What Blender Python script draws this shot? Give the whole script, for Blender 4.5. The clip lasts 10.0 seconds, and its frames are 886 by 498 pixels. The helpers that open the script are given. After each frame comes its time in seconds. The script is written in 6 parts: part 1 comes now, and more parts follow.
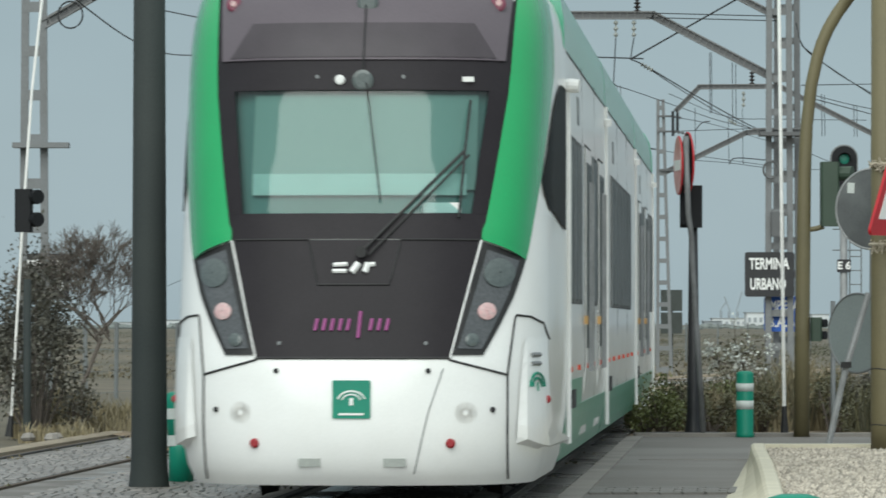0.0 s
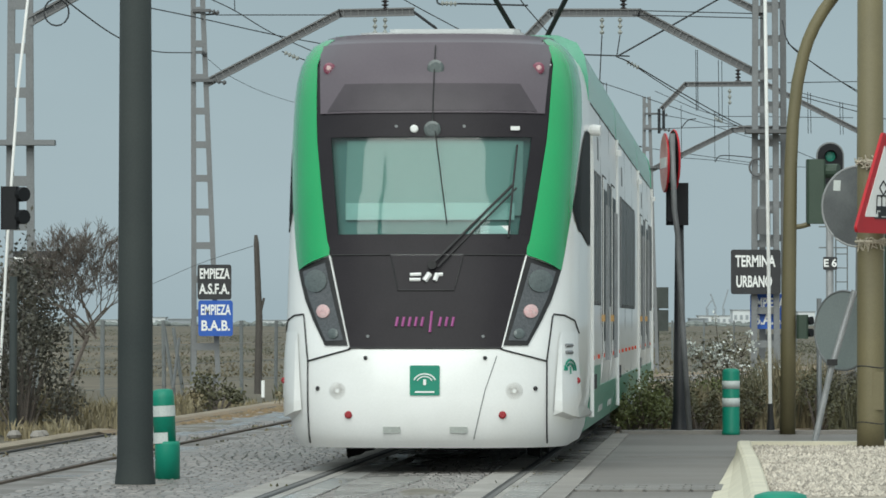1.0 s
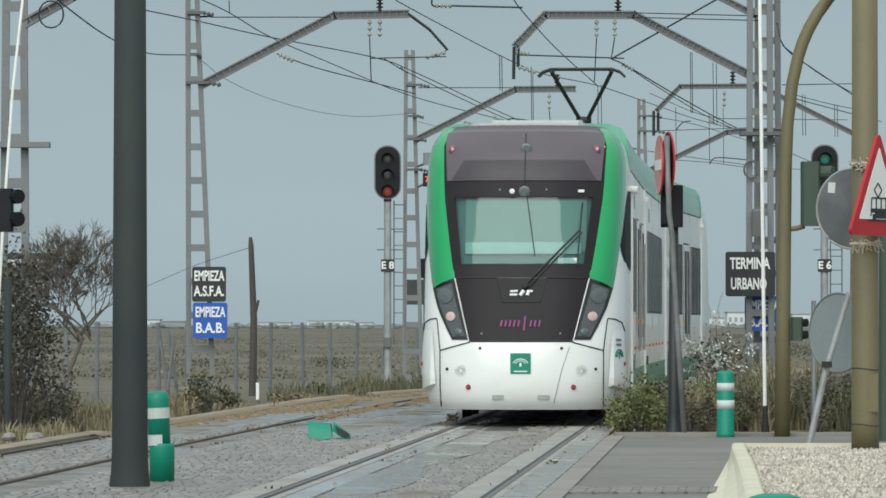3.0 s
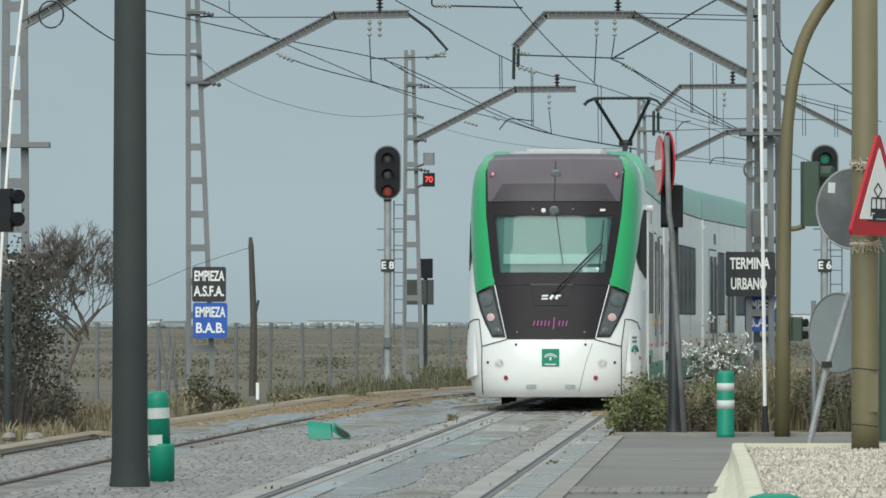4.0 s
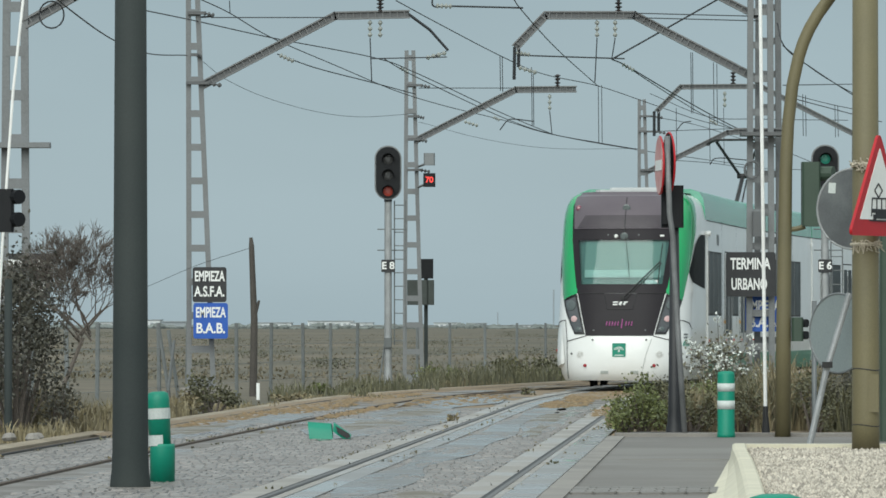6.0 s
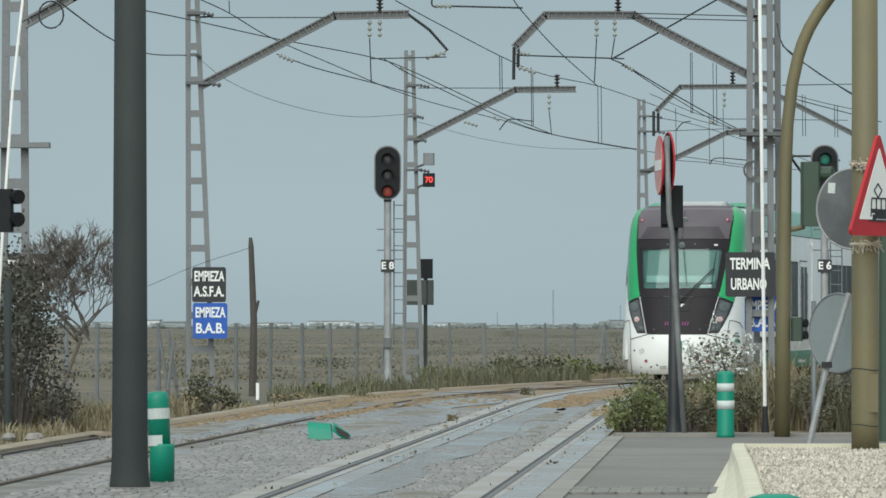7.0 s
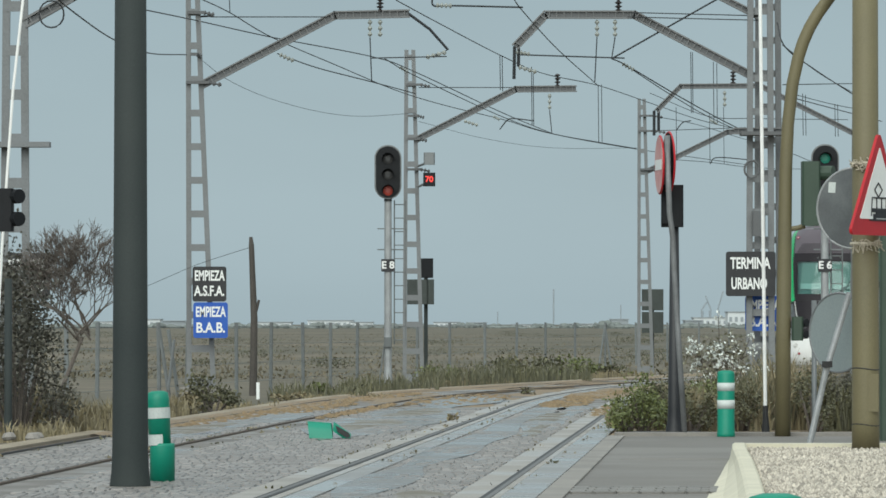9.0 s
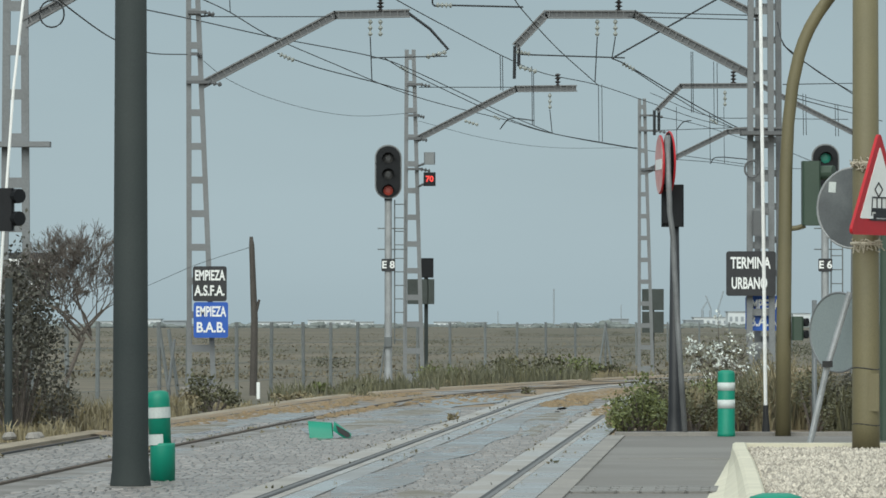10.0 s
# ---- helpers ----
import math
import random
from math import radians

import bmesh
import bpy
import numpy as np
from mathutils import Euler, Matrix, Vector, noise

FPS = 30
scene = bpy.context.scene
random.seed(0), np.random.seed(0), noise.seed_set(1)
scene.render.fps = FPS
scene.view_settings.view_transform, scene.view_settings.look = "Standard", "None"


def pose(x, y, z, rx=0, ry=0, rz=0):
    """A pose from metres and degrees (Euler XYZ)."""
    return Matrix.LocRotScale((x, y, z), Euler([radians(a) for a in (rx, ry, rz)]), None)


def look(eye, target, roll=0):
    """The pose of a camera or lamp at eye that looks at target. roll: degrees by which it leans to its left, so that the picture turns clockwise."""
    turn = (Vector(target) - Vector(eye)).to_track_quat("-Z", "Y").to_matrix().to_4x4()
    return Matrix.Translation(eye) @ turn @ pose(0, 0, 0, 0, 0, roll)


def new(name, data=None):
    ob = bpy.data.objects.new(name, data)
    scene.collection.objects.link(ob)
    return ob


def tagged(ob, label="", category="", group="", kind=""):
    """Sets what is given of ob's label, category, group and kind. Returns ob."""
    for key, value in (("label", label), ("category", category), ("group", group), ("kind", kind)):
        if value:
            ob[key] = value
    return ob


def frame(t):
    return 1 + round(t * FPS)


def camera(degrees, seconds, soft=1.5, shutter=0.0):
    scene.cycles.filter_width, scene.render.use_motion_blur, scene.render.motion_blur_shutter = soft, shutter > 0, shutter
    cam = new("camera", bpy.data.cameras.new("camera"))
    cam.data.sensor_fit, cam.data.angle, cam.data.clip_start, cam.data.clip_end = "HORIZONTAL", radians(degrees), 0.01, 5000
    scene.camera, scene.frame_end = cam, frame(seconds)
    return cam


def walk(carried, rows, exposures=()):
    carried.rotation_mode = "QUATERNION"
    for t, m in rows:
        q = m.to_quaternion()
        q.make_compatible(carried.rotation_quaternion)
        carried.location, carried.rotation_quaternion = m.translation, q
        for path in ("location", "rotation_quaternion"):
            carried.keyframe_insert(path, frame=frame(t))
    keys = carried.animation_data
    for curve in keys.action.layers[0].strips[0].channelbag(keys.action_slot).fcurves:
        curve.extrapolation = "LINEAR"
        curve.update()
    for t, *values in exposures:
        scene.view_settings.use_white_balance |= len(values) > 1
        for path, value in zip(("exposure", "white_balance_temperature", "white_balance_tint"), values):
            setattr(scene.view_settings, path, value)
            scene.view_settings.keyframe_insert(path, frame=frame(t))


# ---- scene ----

# camera on a tripod, nudged in the first two seconds, then still
LENS = 9.48
cam = camera(LENS, 10.0, soft=1.6, shutter=0.5)
EYE = (0.0, 0.0, 1.34)
UNIT = 784 / math.tan(radians(LENS / 2))


def aim(right, down):
    """Camera pose with the view shifted by small amounts, in picture units."""
    yaw = math.degrees(right / UNIT)
    pitch = math.degrees((130 + down) / UNIT)
    return pose(*EYE, 90 + pitch, 0, yaw)


NUDGE = [(0.0, 34, 1), (0.1, 46, -1), (0.3, 46, -5), (0.4, 35, -5), (0.5, 29, -6), (1.0, 9.5, -3.5), (1.5, 1, -3),
         (2.0, 2.5, -1), (2.5, 0, 0), (4.0, 0, 0.5), (4.5, 0, 0), (5.0, 2.5, 0.5), (5.5, 1.5, 1), (7.0, 0, 1), (7.5, -1, 0.5),
         (8.0, 0, 0), (8.5, 0, 0), (9.0, 0.7, 0), (9.5, 0, 0), (10.0, 1.2, -0.5)]
walk(cam, [(t, aim(a, b)) for t, a, b in NUDGE], [(0.0, -0.07, 6500, 4), (10.0, -0.03, 6500, 4)])

# overcast daylight: brighter overhead, blue-grey towards the horizon
world = bpy.data.worlds.new("overcast")
scene.world = world
world.use_nodes = True
wn, wl = world.node_tree.nodes, world.node_tree.links
bg = wn["Background"]
sky = wn.new("ShaderNodeTexSky")
sky.sky_type = "NISHITA"
sky.sun_disc = False
sky.sun_elevation, sky.sun_rotation = radians(34), radians(192)
coord = wn.new("ShaderNodeTexCoord")
sep = wn.new("ShaderNodeSeparateXYZ")
wl.new(coord.outputs["Generated"], sep.inputs[0])
ramp = wn.new("ShaderNodeValToRGB")
ramp.color_ramp.elements[0].position, ramp.color_ramp.elements[0].color = 0.0, (0.376, 0.47, 0.535, 1)
ramp.color_ramp.elements[1].position, ramp.color_ramp.elements[1].color = 0.9, (1.12, 1.19, 1.22, 1)
mid = ramp.color_ramp.elements.new(0.14)
mid.color = (0.334, 0.422, 0.492, 1)
wl.new(sep.outputs["Z"], ramp.inputs[0])
cloud = wn.new("ShaderNodeTexNoise")
cloud.inputs["Scale"].default_value, cloud.inputs["Detail"].default_value = 5.0, 5.0
cmap = wn.new("ShaderNodeMapping")
cmap.inputs["Scale"].default_value = (1, 1, 4)
wl.new(coord.outputs["Generated"], cmap.inputs[0])
wl.new(cmap.outputs[0], cloud.inputs["Vector"])
cr = wn.new("ShaderNodeMapRange")
cr.inputs["From Min"].default_value, cr.inputs["From Max"].default_value = 0.3, 0.7
cr.inputs["To Min"].default_value, cr.inputs["To Max"].default_value = 0.94, 1.06
wl.new(cloud.outputs[0], cr.inputs[0])
mul = wn.new("ShaderNodeVectorMath")
mul.operation = "SCALE"
wl.new(ramp.outputs[0], mul.inputs[0])
wl.new(cr.outputs[0], mul.inputs["Scale"])
dim = wn.new("ShaderNodeVectorMath")
dim.operation = "SCALE"
dim.inputs["Scale"].default_value = 0.1
wl.new(sky.outputs[0], dim.inputs[0])
mixs = wn.new("ShaderNodeMixRGB")
mixs.inputs[0].default_value = 0.92
wl.new(dim.outputs[0], mixs.inputs[1])
wl.new(mul.outputs[0], mixs.inputs[2])
wl.new(mixs.outputs[0], bg.inputs["Color"])
bg.inputs["Strength"].default_value = 1.0

lamp = bpy.data.lights.new("sun", "SUN")
lamp.energy, lamp.angle, lamp.color = 2.7, radians(60), (0.975, 0.975, 0.94)
new("sun", lamp).matrix_basis = look((-3, -14, 9.5), (0, 0, 0))
scene.view_settings.exposure = 0.0


# ---- materials ----
def mat(name, color, rough=0.5, metal=0.0, grain=0.15, size=6.0, fine=60.0, bump=0.0, coat=0.0, second=None, stain=0.45, emit=0.0, object_random=0.0, spec=0.5, rough_var=0.0):
    """A surface with variation at two scales: stains towards a second colour, and fine grain with relief."""
    m = bpy.data.materials.new(name)
    m.use_nodes = True
    n, l = m.node_tree.nodes, m.node_tree.links
    b = n["Principled BSDF"]
    b.inputs["Roughness"].default_value, b.inputs["Metallic"].default_value = rough, metal
    b.inputs["Coat Weight"].default_value = coat
    b.inputs["Coat Roughness"].default_value = 0.08
    b.inputs["Specular IOR Level"].default_value = spec
    tc = n.new("ShaderNodeTexCoord")
    big = n.new("ShaderNodeTexNoise")
    big.inputs["Scale"].default_value, big.inputs["Detail"].default_value = size, 6
    small = n.new("ShaderNodeTexNoise")
    small.inputs["Scale"].default_value, small.inputs["Detail"].default_value = fine, 3
    l.new(tc.outputs["Object"], big.inputs["Vector"])
    l.new(tc.outputs["Object"], small.inputs["Vector"])
    ra = n.new("ShaderNodeMapRange")
    ra.inputs["From Min"].default_value, ra.inputs["From Max"].default_value = 0.35, 0.7
    l.new(big.outputs[0], ra.inputs[0])
    mix = n.new("ShaderNodeMixRGB")
    mix.inputs[1].default_value = (*color, 1)
    mix.inputs[2].default_value = (*(second or [c * 0.72 for c in color]), 1)
    sc = n.new("ShaderNodeMath")
    sc.operation = "MULTIPLY"
    sc.inputs[1].default_value = stain
    l.new(ra.outputs[0], sc.inputs[0])
    l.new(sc.outputs[0], mix.inputs[0])
    hs = n.new("ShaderNodeHueSaturation")
    va = n.new("ShaderNodeMapRange")
    va.inputs["From Min"].default_value, va.inputs["From Max"].default_value = 0.3, 0.7
    va.inputs["To Min"].default_value, va.inputs["To Max"].default_value = 1 - grain, 1 + grain
    l.new(small.outputs[0], va.inputs[0])
    last = va.outputs[0]
    if object_random:
        oi = n.new("ShaderNodeObjectInfo")
        orr = n.new("ShaderNodeMapRange")
        orr.inputs["To Min"].default_value, orr.inputs["To Max"].default_value = 1 - object_random, 1 + object_random
        l.new(oi.outputs["Random"], orr.inputs[0])
        mm = n.new("ShaderNodeMath")
        mm.operation = "MULTIPLY"
        l.new(last, mm.inputs[0])
        l.new(orr.outputs[0], mm.inputs[1])
        last = mm.outputs[0]
    l.new(last, hs.inputs["Value"])
    l.new(mix.outputs[0], hs.inputs["Color"])
    l.new(hs.outputs[0], b.inputs["Base Color"])
    if rough_var:
        rv = n.new("ShaderNodeMapRange")
        rv.inputs["From Min"].default_value, rv.inputs["From Max"].default_value = 0.42, 0.58
        rv.inputs["To Min"].default_value, rv.inputs["To Max"].default_value = max(0.03, rough - rough_var), rough + rough_var
        l.new(big.outputs[0], rv.inputs[0])
        l.new(rv.outputs[0], b.inputs["Roughness"])
    if bump:
        bp = n.new("ShaderNodeBump")
        bp.inputs["Strength"].default_value = 1.0
        bp.inputs["Distance"].default_value = bump
        l.new(small.outputs[0], bp.inputs["Height"])
        l.new(bp.outputs[0], b.inputs["Normal"])
    if emit:
        b.inputs["Emission Color"].default_value = (*color, 1)
        b.inputs["Emission Strength"].default_value = emit
    return m


def leaf_mat(name, color, second, low=0.55, high=1.5):
    """Leaves that differ from one to the next."""
    m = mat(name, color, 0.6, grain=0.2, size=1.5, second=second, stain=1.0)
    n, l = m.node_tree.nodes, m.node_tree.links
    geo = n.new("ShaderNodeNewGeometry")
    hs = [x for x in n if x.type == "HUE_SAT"][0]
    ra = n.new("ShaderNodeMapRange")
    ra.inputs["To Min"].default_value, ra.inputs["To Max"].default_value = low, high
    l.new(geo.outputs["Random Per Island"], ra.inputs[0])
    l.new(ra.outputs[0], hs.inputs["Value"])
    return m


def glass_mat(name, tint, gloss=0.05):
    """Tinted pane: clear colour with reflection at glancing angles."""
    m = bpy.data.materials.new(name)
    m.use_nodes = True
    n, l = m.node_tree.nodes, m.node_tree.links
    n.remove(n["Principled BSDF"])
    tr = n.new("ShaderNodeBsdfTransparent")
    tr.inputs[0].default_value = (*tint, 1)
    gl = n.new("ShaderNodeBsdfGlossy")
    gl.inputs["Roughness"].default_value = gloss
    fr = n.new("ShaderNodeFresnel")
    fr.inputs[0].default_value = 1.6
    mx = n.new("ShaderNodeMixShader")
    l.new(fr.outputs[0], mx.inputs[0])
    l.new(tr.outputs[0], mx.inputs[1])
    l.new(gl.outputs[0], mx.inputs[2])
    l.new(mx.outputs[0], n["Material Output"].inputs["Surface"])
    return m


WHITE = mat("tram_white_paint", (0.8, 0.81, 0.8), 0.28, grain=0.02, size=1.3, second=(0.62, 0.62, 0.58), stain=0.35, coat=0.4)
GREEN = mat("tram_green_paint", (0.0, 0.3, 0.088), 0.25, grain=0.03, size=2.0, second=(0.0, 0.26, 0.078), coat=0.5)
# cowl green is paled in patches to stand for the reflected sky
GREEN_SHEEN = mat("tram_roof_green_sheen", (0.075, 0.34, 0.215), 0.2, grain=0.06, size=2.0, second=(0.22, 0.42, 0.33), stain=0.6)
MASK = mat("tram_black_mask", (0.018, 0.0155, 0.0185), 0.45, grain=0.1, size=3.0, second=(0.025, 0.022, 0.0255), spec=0.17)
SMOKE = mat("tram_smoked_panel", (0.11, 0.093, 0.108), 0.3, grain=0.05, size=2.0, second=(0.09, 0.075, 0.09), spec=0.35)
SMOKE_DARK = mat("tram_smoked_inner", (0.062, 0.053, 0.061), 0.35, grain=0.05, spec=0.3)
ROOFUNIT = mat("roof_unit_grey", (0.5, 0.52, 0.52), 0.6, grain=0.06, size=3.0, second=(0.3, 0.3, 0.3))
BLACK = mat("black_rubber", (0.012, 0.012, 0.013), 0.6, grain=0.2, second=(0.03, 0.03, 0.03))
LINE = mat("panel_gap", (0.02, 0.02, 0.022), 0.8, grain=0.1)
LAMPGLASS = mat("headlight_cover", (0.07, 0.075, 0.08), 0.12, grain=0.2, size=9.0, second=(0.085, 0.09, 0.095), stain=0.8, coat=0.4)
LENSW = mat("lamp_lens_pale", (0.55, 0.42, 0.42), 0.2, grain=0.15, size=30, second=(0.6, 0.25, 0.25))
LENSG = mat("lamp_lens_grey", (0.1, 0.12, 0.12), 0.15, grain=0.15, size=30)
DIMRED = mat("unlit_tail_lamp", (0.2, 0.05, 0.085), 0.35, grain=0.1)
ORANGERED = mat("orange_red_marker", (0.6, 0.06, 0.02), 0.35, grain=0.05)
GREEN_SKIRT = mat("tram_skirt_green", (0.05, 0.25, 0.16), 0.35, grain=0.08, size=1.6, second=(0.12, 0.27, 0.2), stain=0.8)
RED = mat("red_reflector", (0.3, 0.01, 0.018), 0.3, grain=0.1)
TEAL = glass_mat("windscreen_glass", (0.42, 0.68, 0.66))
BLIND = mat("roller_blind", (0.27, 0.34, 0.315), 0.8, grain=0.03, size=1.0, second=(0.22, 0.29, 0.27))
CABIN = mat("cab_lining", (0.13, 0.22, 0.205), 0.8, grain=0.06, size=2.0)
PANE = mat("tinted_side_window", (0.02, 0.027, 0.028), 0.3, grain=0.2, size=2.5, second=(0.07, 0.082, 0.085), stain=0.9, spec=0.02)
CABGLASS = mat("cab_side_glass", (0.012, 0.014, 0.015), 0.5, grain=0.1, size=2.0, second=(0.025, 0.028, 0.028), spec=0.03)
HEM = mat("blind_hem_cloth", (0.5, 0.58, 0.55), 0.8, grain=0.03)
PURPLE = mat("purple_letters", (0.33, 0.07, 0.24), 0.5, grain=0.05)
ORANGE = mat("orange_marker", (0.6, 0.36, 0.14), 0.35, grain=0.05)
UNDER = mat("underframe", (0.025, 0.025, 0.025), 0.8, grain=0.3, second=(0.05, 0.045, 0.04))
SIGNWHITE = mat("sign_white", (0.78, 0.79, 0.78), 0.45, grain=0.03, size=4.0, second=(0.66, 0.66, 0.63))
SIGNBLACK = mat("sign_black", (0.012, 0.013, 0.016), 0.5, grain=0.2, size=5.0, second=(0.03, 0.03, 0.032))
SIGNBLUE = mat("sign_blue", (0.008, 0.075, 0.38), 0.45, grain=0.05, size=5.0, second=(0.012, 0.1, 0.42))
SIGNRED = mat("sign_red", (0.42, 0.006, 0.014), 0.4, grain=0.05, size=5.0)
# sign red with patches towards a paler pink
PALERED = mat("pale_sign_red", (0.5, 0.16, 0.15), 0.4, grain=0.1, size=4.0, second=(0.6, 0.36, 0.34), stain=0.9)
SIGNGREY = mat("sign_back", (0.175, 0.187, 0.192), 0.5, metal=0.3, grain=0.08, size=3.0, second=(0.2, 0.21, 0.215), stain=0.8)
WEATHERED = mat("weathered_zinc", (0.2, 0.205, 0.21), 0.6, metal=0.2, grain=0.12, size=4.0, second=(0.12, 0.123, 0.125), stain=0.9)
# darker copy of the sign-back grey, with the disc's shade in its colour
SHADEDBACK = mat("shaded_sign_back", (0.155, 0.165, 0.168), 0.45, metal=0.2, grain=0.08, size=3.0, second=(0.09, 0.096, 0.1), stain=0.9)
PALEBACK = mat("pale_sign_back", (0.29, 0.33, 0.33), 0.35, metal=0.3, grain=0.06, size=3.0, second=(0.27, 0.31, 0.31), stain=0.8)
ZINC = mat("dull_zinc", (0.36, 0.37, 0.38), 0.5, metal=0.3, grain=0.1, size=4.0, second=(0.24, 0.25, 0.25), stain=0.8)
LATTICE = mat("galvanised_lattice", (0.185, 0.194, 0.2), 0.7, metal=0.1, grain=0.14, size=2.0, second=(0.14, 0.142, 0.142))
ARM = mat("weathered_arm", (0.115, 0.12, 0.125), 0.7, metal=0.1, grain=0.15, size=3.0, second=(0.1, 0.1, 0.1))
FLANGE = mat("arm_flange", (0.17, 0.172, 0.175), 0.65, metal=0.1, grain=0.12, size=3.0, second=(0.12, 0.12, 0.12))
WIRE = mat("dark_wire", (0.035, 0.038, 0.042), 0.7, metal=0.3, grain=0.2)
INSUL = mat("insulator_glass", (0.3, 0.32, 0.3), 0.3, grain=0.1)
INSULDARK = mat("insulator_brown", (0.03, 0.025, 0.025), 0.3, grain=0.1)
DARKPOLE = mat("dark_grey_paint", (0.027, 0.034, 0.034), 0.75, grain=0.07, size=1.2, second=(0.038, 0.045, 0.043), stain=0.8, spec=0.3)
BEIGE = mat("olive_beige_paint", (0.145, 0.124, 0.064), 0.6, grain=0.07, size=1.5, second=(0.11, 0.097, 0.054), stain=0.7)
BOLLARD = mat("green_bollard_plastic", (0.0, 0.22, 0.14), 0.5, grain=0.05, size=4.0, second=(0.008, 0.17, 0.11))
BAND = mat("reflective_band", (0.52, 0.56, 0.54), 0.5, grain=0.08, size=8.0, second=(0.45, 0.48, 0.46))
TLGREEN = mat("signal_box_olive", (0.035, 0.06, 0.04), 0.55, grain=0.08, size=4.0)
TLBLACK = mat("signal_black", (0.013, 0.014, 0.016), 0.55, grain=0.15, size=5.0, spec=0.2)
BOXDARK = mat("weathered_relay_box", (0.065, 0.075, 0.07), 0.6, grain=0.12, size=3.0, second=(0.05, 0.056, 0.052), stain=0.9, spec=0.25)
WOODPOLE = mat("tarred_timber", (0.06, 0.053, 0.047), 0.85, grain=0.3, size=3.0, second=(0.09, 0.08, 0.07), bump=0.004)
FENCE = mat("fence_post_grey", (0.155, 0.168, 0.17), 0.7, grain=0.1, object_random=0.15)
SUNDECAL = mat("pale_grey_decal", (0.58, 0.57, 0.54), 0.5, grain=0.05)
ROD = mat("white_rod", (0.85, 0.85, 0.83), 0.5, grain=0.05)
KERBPAINT = mat("cream_kerb_paint", (0.62, 0.58, 0.45), 0.6, grain=0.05, size=2.0, second=(0.45, 0.42, 0.33), stain=0.6, bump=0.002)
CONCRETE = mat("pale_concrete", (0.27, 0.25, 0.225), 0.7, grain=0.12, size=1.2, second=(0.17, 0.16, 0.15), stain=0.9, bump=0.003)
ASPHALT = mat("grey_slab", (0.178, 0.163, 0.145), 0.62, grain=0.1, size=0.22, second=(0.12, 0.112, 0.105), stain=0.8, bump=0.002, rough_var=0.06)
GROUND = mat("dry_grassland", (0.128, 0.106, 0.074), 0.9, grain=0.3, size=0.02, fine=1.0, second=(0.058, 0.058, 0.038), stain=1.0)
PAVER = mat("block_paver", (0.2, 0.19, 0.176), 0.65, grain=0.15, size=2.0, second=(0.14, 0.133, 0.123), stain=0.9, object_random=0.18)
PAVE = mat("wet_track_paving", (0.2, 0.175, 0.15), 0.5, grain=0.12, size=0.45, fine=40, second=(0.115, 0.112, 0.11), stain=1.0, bump=0.002, rough_var=0.3)
SAND = mat("sandy_dirt", (0.225, 0.162, 0.1), 0.9, grain=0.25, size=0.8, fine=25, second=(0.2, 0.165, 0.12), stain=0.9, bump=0.01)
RUST = mat("rusty_rail", (0.07, 0.05, 0.035), 0.7, grain=0.2, size=0.5, second=(0.12, 0.075, 0.045))
WATER = mat("puddle_water", (0.17, 0.162, 0.15), 0.24, grain=0.1, size=0.6, rough_var=0.1)
WETPALE = mat("wet_pale_concrete", (0.27, 0.262, 0.25), 0.26, grain=0.1, size=0.45, second=(0.2, 0.195, 0.185), stain=0.9, rough_var=0.12)
BANDSTONE = mat("worn_band_concrete", (0.33, 0.31, 0.285), 0.5, grain=0.12, size=0.5, second=(0.24, 0.228, 0.21), stain=0.9, bump=0.002, rough_var=0.2)
KERBSTONE = mat("beige_kerb", (0.3, 0.255, 0.19), 0.85, grain=0.2, size=0.6, second=(0.19, 0.155, 0.11), stain=0.9)
RAILTOP = mat("rail_steel", (0.13, 0.125, 0.12), 0.5, metal=0.3, grain=0.1)
GROOVE = mat("rail_groove", (0.02, 0.02, 0.02), 0.6, grain=0.2)
GRAVEL = mat("pale_gravel", (0.36, 0.325, 0.26), 0.85, grain=0.2, size=40, fine=120, second=(0.24, 0.2, 0.16), stain=0.9)


